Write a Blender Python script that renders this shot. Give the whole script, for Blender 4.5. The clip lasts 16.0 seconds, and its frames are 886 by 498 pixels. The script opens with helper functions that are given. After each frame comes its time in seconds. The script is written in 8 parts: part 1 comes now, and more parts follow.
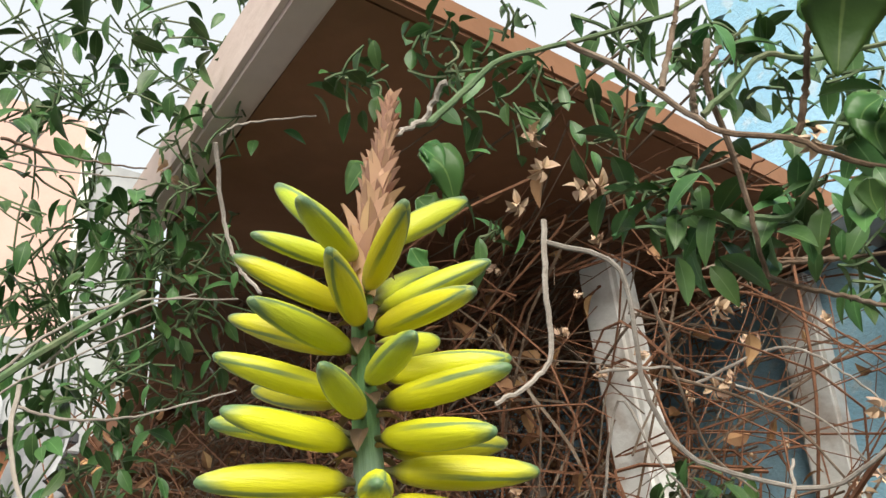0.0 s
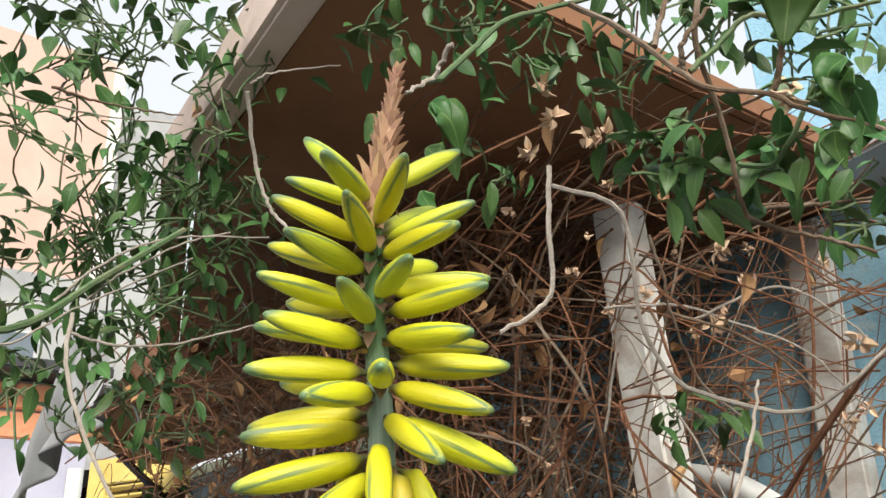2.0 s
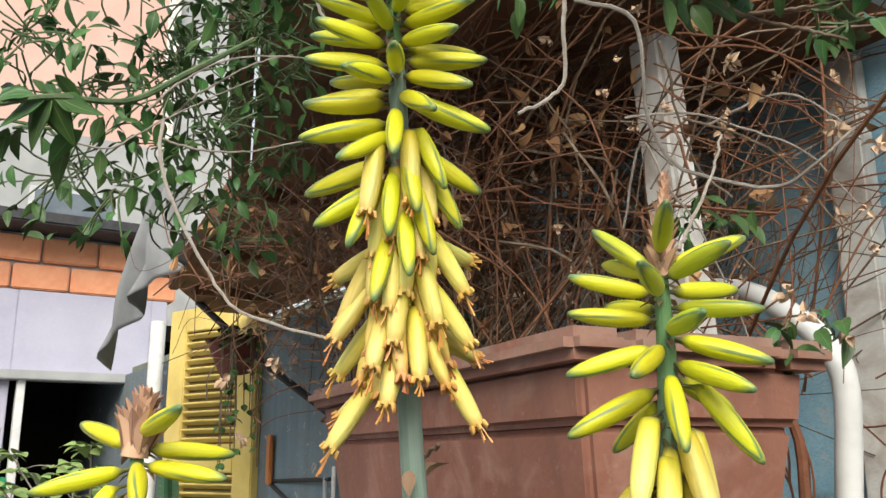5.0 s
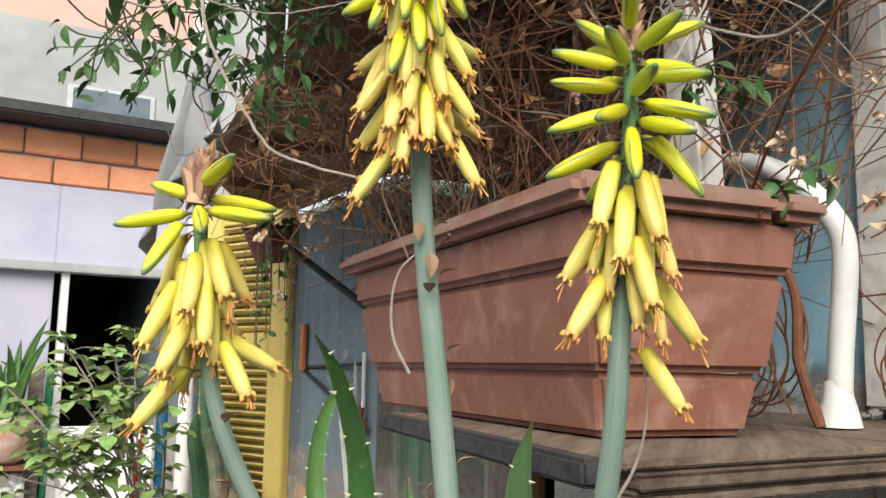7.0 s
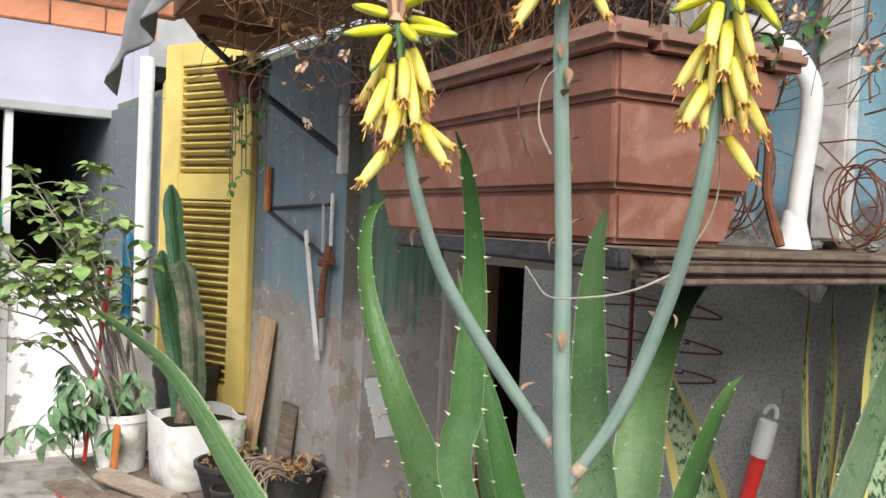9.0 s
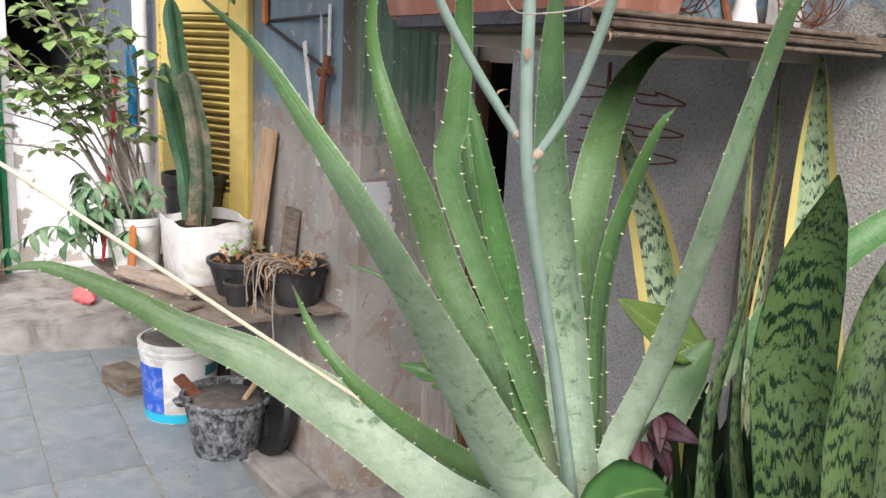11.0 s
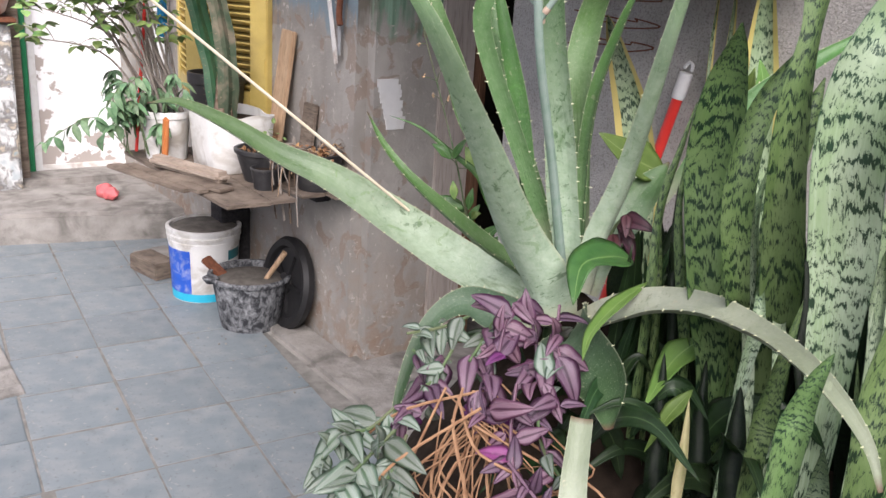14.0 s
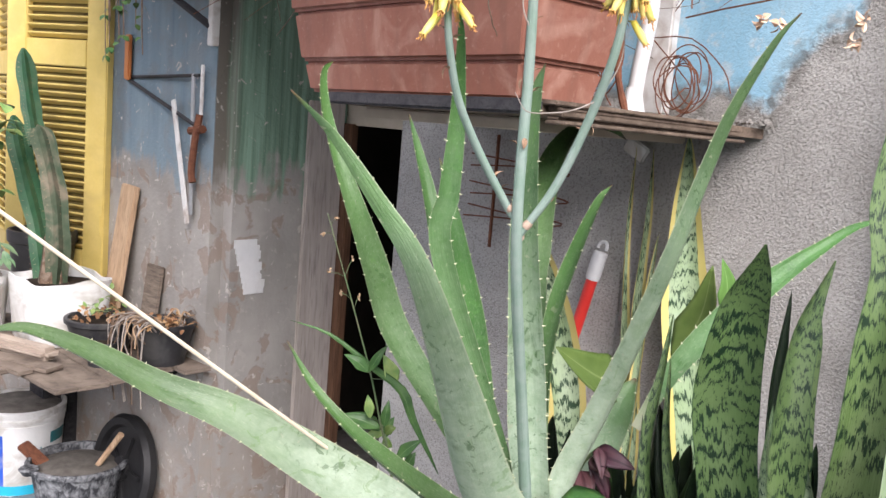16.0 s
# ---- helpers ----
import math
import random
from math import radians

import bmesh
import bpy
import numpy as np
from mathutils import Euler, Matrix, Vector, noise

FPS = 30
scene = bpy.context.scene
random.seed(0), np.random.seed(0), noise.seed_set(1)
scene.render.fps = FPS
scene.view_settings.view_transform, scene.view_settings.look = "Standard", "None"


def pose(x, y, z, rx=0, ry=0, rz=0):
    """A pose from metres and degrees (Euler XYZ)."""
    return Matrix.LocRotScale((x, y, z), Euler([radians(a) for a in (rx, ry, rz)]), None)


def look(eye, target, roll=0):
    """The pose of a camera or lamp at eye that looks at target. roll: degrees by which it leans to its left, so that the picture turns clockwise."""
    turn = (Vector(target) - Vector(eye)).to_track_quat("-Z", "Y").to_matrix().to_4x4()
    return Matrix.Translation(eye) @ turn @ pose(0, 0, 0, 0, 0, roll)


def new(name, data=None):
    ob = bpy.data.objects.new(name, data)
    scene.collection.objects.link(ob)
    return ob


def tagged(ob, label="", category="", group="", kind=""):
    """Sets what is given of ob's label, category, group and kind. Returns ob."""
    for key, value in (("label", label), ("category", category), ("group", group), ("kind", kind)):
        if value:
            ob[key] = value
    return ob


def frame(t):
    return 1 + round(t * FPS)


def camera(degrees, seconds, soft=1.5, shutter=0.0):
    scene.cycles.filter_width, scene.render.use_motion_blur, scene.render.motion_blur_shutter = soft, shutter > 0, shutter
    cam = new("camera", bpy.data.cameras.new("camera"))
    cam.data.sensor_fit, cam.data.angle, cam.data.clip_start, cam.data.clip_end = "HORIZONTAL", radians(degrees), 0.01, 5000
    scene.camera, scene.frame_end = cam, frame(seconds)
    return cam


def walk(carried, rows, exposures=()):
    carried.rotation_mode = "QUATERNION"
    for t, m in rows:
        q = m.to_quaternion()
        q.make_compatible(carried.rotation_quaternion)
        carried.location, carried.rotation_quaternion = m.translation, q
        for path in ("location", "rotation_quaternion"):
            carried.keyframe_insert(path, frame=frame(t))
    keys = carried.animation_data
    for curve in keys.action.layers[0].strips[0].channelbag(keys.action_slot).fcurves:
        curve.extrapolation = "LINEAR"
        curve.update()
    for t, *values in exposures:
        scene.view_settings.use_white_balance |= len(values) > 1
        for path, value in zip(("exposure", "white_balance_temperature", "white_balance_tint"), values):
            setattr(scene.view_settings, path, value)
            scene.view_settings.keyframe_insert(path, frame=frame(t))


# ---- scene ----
cam = camera(54.4, 16.0)
PATH = [
    (0, (0.207, 0.266, 1.796), (-0.074, 2.048, 2.659), -3.0),
    (0.5, (0.208, 0.256, 1.792), (-0.083, 2.048, 2.631), -3.0),
    (1, (0.212, 0.251, 1.784), (-0.094, 2.055, 2.591), -2.6),
    (1.5, (0.22, 0.243, 1.78), (-0.106, 2.059, 2.553), -2.2),
    (2, (0.22, 0.231, 1.778), (-0.135, 2.053, 2.523), -1.7),
    (2.5, (0.227, 0.222, 1.77), (-0.154, 2.049, 2.488), -1.4),
    (3, (0.231, 0.209, 1.764), (-0.185, 2.044, 2.44), -1.1),
    (3.5, (0.235, 0.196, 1.756), (-0.215, 2.038, 2.392), -0.7),
    (4, (0.243, 0.181, 1.747), (-0.232, 2.03, 2.344), -0.7),
    (4.5, (0.248, 0.165, 1.731), (-0.254, 2.024, 2.272), -0.4),
    (5, (0.252, 0.17, 1.701), (-0.269, 2.043, 2.172), -0.4),
    (5.2, (0.253, 0.167, 1.69), (-0.264, 2.049, 2.13), -0.1),
    (7.3, (0.275, 0.123, 1.641), (-0.337, 2.011, 1.887), 1.1),
    (7.5, (0.271, 0.118, 1.645), (-0.345, 2.007, 1.876), 1.2),
    (8, (0.238, 0.093, 1.64), (-0.361, 1.991, 1.835), 2.2),
    (8.5, (0.221, 0.061, 1.622), (-0.339, 1.981, 1.652), 2.6),
    (9, (0.211, -0.014, 1.6), (-0.235, 1.935, 1.543), 2.5),
    (9.5, (0.208, -0.093, 1.587), (-0.189, 1.863, 1.465), 2.6),
    (10, (0.218, -0.134, 1.555), (-0.166, 1.816, 1.326), 2.6),
    (10.2, (0.224, -0.143, 1.548), (-0.154, 1.798, 1.247), 2.6),
    (12.3, (0.284, -0.32, 1.51), (-0.173, 1.563, 1.016), 4.5),
    (12.5, (0.282, -0.34, 1.505), (-0.177, 1.539, 0.997), 4.6),
    (13, (0.272, -0.413, 1.5), (-0.181, 1.452, 0.939), 4.0),
    (13.5, (0.276, -0.509, 1.498), (-0.154, 1.348, 0.893), 3.9),
    (14, (0.28, -0.559, 1.493), (-0.079, 1.314, 0.889), 3.9),
    (14.2, (0.272, -0.534, 1.485), (-0.006, 1.357, 0.895), 4.2),
    (14.5, (0.257, -0.546, 1.497), (0.113, 1.366, 0.929), 4.9),
    (15, (0.226, -0.521, 1.517), (0.147, 1.419, 1.037), 4.9),
    (15.2, (0.212, -0.495, 1.526), (0.144, 1.46, 1.113), 5.0),
    (15.5, (0.18, -0.457, 1.545), (0.134, 1.511, 1.191), 4.6),
    (16, (0.107, -0.324, 1.547), (0.103, 1.656, 1.267), 4.8),
]
walk(cam, [(t, look(eye, target, roll)) for t, eye, target, roll in PATH],
     [(0, 0.62, 6750, 6), (3.5, 0.54, 6750, 7), (5, 0.38, 6700, 6), (7.5, 0.5, 6600, 7), (9, 0.52, 6450, 9), (12.5, 0.7, 6300, 18), (14, 0.64, 6300, 19), (15, 0.78, 6350, 20), (16, 0.92, 6250, 18)])

# ---- world and light ----
U2 = Vector((0.745, -0.667, 0.0)).normalized()
V2 = Vector((-U2.y, U2.x, 0.0))


def W(u, v, z=0.0):
    """A place from metres along the house wall (u, growing towards the viewer), into it (v) and up (z)."""
    return U2 * u + V2 * v + Vector((0, 0, z))


world = bpy.data.worlds.new("overcast_sky")
scene.world = world
world.use_nodes = True
wn, wl = world.node_tree.nodes, world.node_tree.links
sky = wn.new("ShaderNodeTexSky")
sky.sky_type = "NISHITA"
sky.sun_disc = False
sky.sun_elevation = radians(40)
sky.sun_rotation = radians(165)
sky.dust_density = 4.0
sky.air_density = 1.0
pale = wn.new("ShaderNodeMixRGB")
pale.inputs[0].default_value = 0.62
pale.inputs[2].default_value = (9.0, 9.2, 9.6, 1)
wl.new(sky.outputs[0], pale.inputs[1])
wl.new(pale.outputs[0], wn["Background"].inputs[0])
wn["Background"].inputs[1].default_value = 0.10

sun_data = bpy.data.lights.new("sun", "SUN")
sun_data.energy = 3.9
sun_data.angle = radians(44)
sun_data.color = (1.0, 0.96, 0.9)
sun = new("sun", sun_data)
sun.matrix_world = look((1.1, -4.1, 3.6), (0.0, 0.0, 0.0))


# ---- materials ----
class Nodes:
    """A short hand for node materials."""

    def __init__(self, name, rough=0.7, spec=0.4, metal=0.0):
        self.m = bpy.data.materials.new(name)
        self.m.use_nodes = True
        self.t = self.m.node_tree
        self.b = self.t.nodes["Principled BSDF"]
        self.b.inputs["Roughness"].default_value = rough
        self.b.inputs["Specular IOR Level"].default_value = spec
        self.b.inputs["Metallic"].default_value = metal
        self.tc = self.t.nodes.new("ShaderNodeTexCoord")

    def put(self, sock, val):
        if isinstance(val, bpy.types.NodeSocket):
            self.t.links.new(val, sock)
        elif isinstance(val, (tuple, list)) and len(val) == 3 and sock.type == "RGBA":
            sock.default_value = (*val, 1)
        else:
            sock.default_value = val

    def coord(self, kind="Object", scale=(1, 1, 1), rot=(0, 0, 0)):
        mp = self.t.nodes.new("ShaderNodeMapping")
        self.t.links.new(self.tc.outputs[kind], mp.inputs[0])
        mp.inputs["Scale"].default_value = scale
        mp.inputs["Rotation"].default_value = [radians(a) for a in rot]
        return mp.outputs[0]

    def noise(self, scale, detail=4, vec=None, rough=0.55, distort=0.0):
        n = self.t.nodes.new("ShaderNodeTexNoise")
        self.put(n.inputs["Vector"], vec if vec is not None else self.tc.outputs["Object"])
        n.inputs["Scale"].default_value, n.inputs["Detail"].default_value = scale, detail
        n.inputs["Roughness"].default_value, n.inputs["Distortion"].default_value = rough, distort
        return n.outputs[0]

    def wave(self, scale, distort=2.0, vec=None, axis="Z", detail=2, dscale=1.0):
        n = self.t.nodes.new("ShaderNodeTexWave")
        n.bands_direction = axis
        self.put(n.inputs["Vector"], vec if vec is not None else self.tc.outputs["Object"])
        n.inputs["Scale"].default_value, n.inputs["Distortion"].default_value = scale, distort
        n.inputs["Detail"].default_value, n.inputs["Detail Scale"].default_value = detail, dscale
        return n.outputs["Fac"]

    def math(self, op, a, b=0.0, c=0.0, clamp=False):
        n = self.t.nodes.new("ShaderNodeMath")
        n.operation, n.use_clamp = op, clamp
        for i, x in enumerate((a, b, c)):
            self.put(n.inputs[i], x)
        return n.outputs[0]

    def xyz(self, vec):
        n = self.t.nodes.new("ShaderNodeSeparateXYZ")
        self.put(n.inputs[0], vec)
        return n.outputs

    def dot(self, v):
        n = self.t.nodes.new("ShaderNodeVectorMath")
        n.operation = "DOT_PRODUCT"
        self.put(n.inputs[0], self.tc.outputs["Object"])
        n.inputs[1].default_value = v
        return n.outputs["Value"]

    def step(self, x, lo, hi):
        n = self.t.nodes.new("ShaderNodeMapRange")
        self.put(n.inputs[0], x)
        n.inputs[1].default_value, n.inputs[2].default_value = lo, hi
        return n.outputs[0]

    def mix(self, fac, a, b, mode="MIX"):
        n = self.t.nodes.new("ShaderNodeMixRGB")
        n.blend_type = mode
        self.put(n.inputs[0], fac)
        self.put(n.inputs[1], a)
        self.put(n.inputs[2], b)
        return n.outputs[0]

    def ramp(self, fac, *stops):
        n = self.t.nodes.new("ShaderNodeValToRGB")
        self.put(n.inputs[0], fac)
        e = n.color_ramp.elements
        for i, (p, c) in enumerate(stops):
            x = e[i] if i < 2 else e.new(p)
            x.position, x.color = p, (*c, 1)
        return n.outputs[0]

    def random(self):
        return self.t.nodes.new("ShaderNodeObjectInfo").outputs["Random"]

    def island(self):
        return self.t.nodes.new("ShaderNodeNewGeometry").outputs["Random Per Island"]

    def vary(self, col, rnd, amount=0.15, hue=0.0):
        n = self.t.nodes.new("ShaderNodeHueSaturation")
        self.put(n.inputs["Color"], col)
        self.put(n.inputs["Value"], self.math("MULTIPLY_ADD", rnd, 2 * amount, 1 - amount))
        if hue:
            self.put(n.inputs["Hue"], self.math("MULTIPLY_ADD", rnd, 2 * hue, 0.5 - hue))
        return n.outputs[0]

    def bump(self, h, strength=0.3, dist=0.01):
        n = self.t.nodes.new("ShaderNodeBump")
        n.inputs["Strength"].default_value, n.inputs["Distance"].default_value = strength, dist
        self.put(n.inputs["Height"], h)
        self.t.links.new(n.outputs[0], self.b.inputs["Normal"])
        return self

    def color(self, c):
        self.put(self.b.inputs["Base Color"], c)
        return self

    def rough(self, r):
        self.put(self.b.inputs["Roughness"], r)
        return self

    def done(self, trans=0.0):
        if trans:
            self.b.inputs["Subsurface Weight"].default_value = trans
            self.b.inputs["Subsurface Radius"].default_value = (0.004, 0.004, 0.002)
            self.b.inputs["Subsurface Scale"].default_value = 0.5
        return self.m


def plain(name, a, b, scale=30.0, rough=0.7, bump=0.15, fine=180.0, spec=0.35, metal=0.0, stain=None, sscale=4.0, samt=0.5, dist=0.003):
    """A surface that varies between two colours at two scales, with stains and a fine relief."""
    n = Nodes(name, rough, spec, metal)
    c = n.mix(n.step(n.noise(scale, 6), 0.3, 0.7), a, b)
    c = n.mix(n.math("MULTIPLY", n.noise(fine, 3), 0.22), c, tuple(x * 0.55 for x in a))
    if stain:
        c = n.mix(n.math("MULTIPLY", n.step(n.noise(sscale, 5, distort=0.6), 0.48, 0.68), samt), c, stain)
    n.color(c).bump(n.noise(fine, 4), bump, dist)
    return n.done()


M = {}
M["soil"] = plain("soil", (0.018, 0.013, 0.01), (0.04, 0.03, 0.022), 40, 0.95, 0.8, 90, 0.1)
M["black_plastic"] = plain("black_plastic", (0.018, 0.018, 0.02), (0.04, 0.04, 0.042), 20, 0.5, 0.1, 120, 0.4, stain=(0.2, 0.19, 0.17), sscale=9, samt=0.25)
M["white_plastic"] = plain("white_plastic", (0.74, 0.74, 0.72), (0.82, 0.82, 0.8), 12, 0.45, 0.05, 90, 0.4, stain=(0.36, 0.32, 0.26), sscale=9, samt=0.8)
M["cement_mess"] = plain("wet_cement", (0.105, 0.095, 0.082), (0.19, 0.175, 0.155), 25, 0.9, 0.6, 70, 0.2)
M["white_paint"] = plain("white_peeling_paint", (0.66, 0.65, 0.62), (0.78, 0.77, 0.75), 18, 0.7, 0.3, 140, 0.3, stain=(0.36, 0.29, 0.24), sscale=14, samt=0.75)
M["pvc"] = plain("white_pvc", (0.66, 0.67, 0.67), (0.74, 0.74, 0.73), 8, 0.4, 0.03, 60, 0.4, stain=(0.45, 0.43, 0.4), sscale=16, samt=0.4)
M["lilac"] = plain("lilac_limewash", (0.40, 0.39, 0.50), (0.47, 0.46, 0.56), 5, 0.85, 0.2, 60, 0.2, stain=(0.42, 0.41, 0.47), sscale=2.5, samt=0.5)
M["peach"] = plain("peach_render", (0.56, 0.36, 0.305), (0.62, 0.42, 0.36), 2, 0.85, 0.15, 40, 0.2, stain=(0.6, 0.48, 0.42), sscale=1.2, samt=0.35)
M["grey_render"] = plain("grey_render", (0.32, 0.33, 0.335), (0.43, 0.44, 0.44), 5, 0.9, 0.4, 40, 0.2, stain=(0.24, 0.24, 0.25), sscale=2, samt=0.6)
M["concrete"] = plain("worn_concrete", (0.225, 0.212, 0.195), (0.375, 0.357, 0.33), 8, 0.9, 0.8, 60, 0.2, stain=(0.115, 0.108, 0.097), sscale=6.5, samt=0.85, dist=0.008)
# Near-black room walls: the darkness of the interior is put into the colour.
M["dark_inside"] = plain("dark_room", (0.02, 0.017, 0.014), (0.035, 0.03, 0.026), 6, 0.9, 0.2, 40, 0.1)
M["canopy"] = plain("brown_board", (0.18, 0.082, 0.042), (0.27, 0.13, 0.07), 6, 0.75, 0.25, 60, 0.25, stain=(0.06, 0.034, 0.022), sscale=2.5, samt=0.6)
M["fascia"] = plain("pale_pink_painted_timber", (0.55, 0.43, 0.38), (0.66, 0.54, 0.49), 9, 0.75, 0.25, 80, 0.3, stain=(0.34, 0.24, 0.19), sscale=6, samt=0.5)
M["blue_grey"] = plain("weathered_blue_grey_post", (0.15, 0.165, 0.19), (0.27, 0.285, 0.31), 14, 0.85, 0.4, 70, 0.25, stain=(0.1, 0.17, 0.25), sscale=5, samt=0.6)
M["blue_tarp"] = plain("blue_plastic_sheet", (0.03, 0.16, 0.5), (0.05, 0.22, 0.6), 9, 0.4, 0.2, 40, 0.4)
M["cloth"] = plain("grey_woven_sheet", (0.27, 0.275, 0.285), (0.36, 0.365, 0.375), 14, 0.85, 0.3, 300, 0.15, stain=(0.25, 0.25, 0.25), sscale=7, samt=0.5)
M["yellow_paint"] = plain("yellow_painted_wood", (0.62, 0.47, 0.13), (0.72, 0.56, 0.19), 10, 0.6, 0.12, 90, 0.35, stain=(0.42, 0.31, 0.11), sscale=6, samt=0.45)
# Louvre backing: shade between the slats is put into this darker yellow-brown.
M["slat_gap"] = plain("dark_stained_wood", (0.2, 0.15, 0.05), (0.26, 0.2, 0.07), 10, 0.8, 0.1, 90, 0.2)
M["rust"] = plain("rusty_iron", (0.13, 0.05, 0.03), (0.24, 0.1, 0.055), 60, 0.85, 0.4, 200, 0.3, 0.2)
M["grey_metal"] = plain("zinc_metal", (0.42, 0.43, 0.44), (0.55, 0.56, 0.57), 25, 0.5, 0.1, 120, 0.5, 0.5)
M["dark_metal"] = plain("dark_iron", (0.03, 0.03, 0.035), (0.06, 0.06, 0.065), 25, 0.6, 0.2, 120, 0.4, 0.3)
M["green_paint"] = plain("green_paint", (0.02, 0.24, 0.1), (0.03, 0.31, 0.13), 20, 0.5, 0.1, 90, 0.4)
M["red_paint"] = plain("red_plastic_tube", (0.5, 0.025, 0.02), (0.58, 0.04, 0.03), 15, 0.35, 0.05, 90, 0.45)
M["dark_red"] = plain("dull_dark_red_plastic", (0.13, 0.028, 0.02), (0.2, 0.05, 0.035), 18, 0.6, 0.2, 90, 0.35, stain=(0.24, 0.13, 0.1), sscale=12, samt=0.4)
M["grey_plastic"] = plain("pale_grey_plastic", (0.6, 0.61, 0.62), (0.67, 0.68, 0.68), 15, 0.45, 0.05, 90, 0.4)
M["pink_cloth"] = plain("coral_pink_rubber", (0.62, 0.13, 0.14), (0.7, 0.2, 0.2), 25, 0.7, 0.3, 90, 0.3)
M["straw"] = plain("dry_straw", (0.33, 0.215, 0.125), (0.5, 0.36, 0.23), 50, 0.85, 0.3, 200, 0.2)
M["root"] = plain("red_brown_dry_root", (0.2, 0.1, 0.055), (0.42, 0.26, 0.15), 50, 0.85, 0.3, 200, 0.2)
M["cream_cane"] = plain("cream_cane", (0.72, 0.62, 0.46), (0.8, 0.72, 0.56), 30, 0.6, 0.1, 120, 0.3)
M["blue_print"] = plain("blue_label", (0.02, 0.09, 0.5), (0.03, 0.13, 0.6), 12, 0.45, 0.03, 90, 0.4, stain=(0.5, 0.5, 0.55), sscale=24, samt=0.5)
M["cyan_print"] = plain("cyan_label", (0.02, 0.42, 0.62), (0.03, 0.48, 0.68), 12, 0.45, 0.03, 90, 0.4)
M["teal_print"] = plain("teal_label", (0.03, 0.16, 0.18), (0.05, 0.22, 0.24), 12, 0.45, 0.03, 90, 0.4)
M["blue_bottle"] = plain("blue_plastic", (0.02, 0.2, 0.42), (0.03, 0.26, 0.5), 12, 0.4, 0.03, 90, 0.4)
M["orange_paint"] = plain("orange_trowel_paint", (0.5, 0.17, 0.05), (0.58, 0.22, 0.07), 12, 0.6, 0.1, 90, 0.4)
M["dull_glass"] = plain("dull_blue_grey_glass", (0.1, 0.13, 0.16), (0.15, 0.18, 0.21), 9, 0.25, 0.03, 60, 0.5)
M["rubber"] = plain("black_rubber", (0.012, 0.012, 0.013), (0.025, 0.025, 0.026), 15, 0.55, 0.15, 90, 0.35)
M["terracotta_glaze"] = plain("white_crusted_terracotta", (0.5, 0.2, 0.12), (0.7, 0.64, 0.58), 14, 0.8, 0.3, 90, 0.25)


def wood(name, a, b, grain=(6, 60, 60), rot=(0, 0, 0), rough=0.8, dark=None):
    n = Nodes(name, rough, 0.25)
    v = n.coord("Object", grain, rot)
    g = n.noise(1.0, 6, v, 0.6)
    c = n.mix(n.step(g, 0.32, 0.68), a, b)
    c = n.mix(n.math("MULTIPLY", n.step(n.noise(3.5, 4, v), 0.5, 0.75), 0.6), c, dark or tuple(x * 0.4 for x in a))
    n.color(n.vary(c, n.random(), 0.12)).bump(g, 0.6, 0.003)
    return n.done()


WALL_TURN = -math.degrees(math.atan2(U2.y, U2.x))
M["plank"] = wood("weathered_plank", (0.085, 0.062, 0.046), (0.19, 0.145, 0.11), (60, 4, 90), (0, 0, WALL_TURN))
M["plank_black"] = wood("blackened_plank", (0.028, 0.028, 0.032), (0.06, 0.058, 0.06), (5, 60, 60), (0, 0, WALL_TURN))
M["pine"] = wood("raw_pine_board", (0.42, 0.28, 0.17), (0.56, 0.4, 0.26), (50, 50, 5))
M["jamb"] = wood("grey_pink_jamb", (0.37, 0.325, 0.29), (0.49, 0.44, 0.4), (30, 30, 3))
M["brown_frame"] = wood("brown_door_frame", (0.1, 0.05, 0.03), (0.18, 0.095, 0.055), (60, 60, 5))
M["scrap"] = wood("old_planks", (0.11, 0.086, 0.068), (0.24, 0.195, 0.155), (8, 8, 60))
M["pale_timber"] = wood("pale_bare_timber", (0.28, 0.225, 0.18), (0.42, 0.35, 0.285), (8, 8, 60))
M["lintel"] = plain("cream_board", (0.5, 0.43, 0.33), (0.6, 0.53, 0.43), 8, 0.8, 0.2, 60, 0.25, stain=(0.32, 0.26, 0.2), sscale=5, samt=0.5)


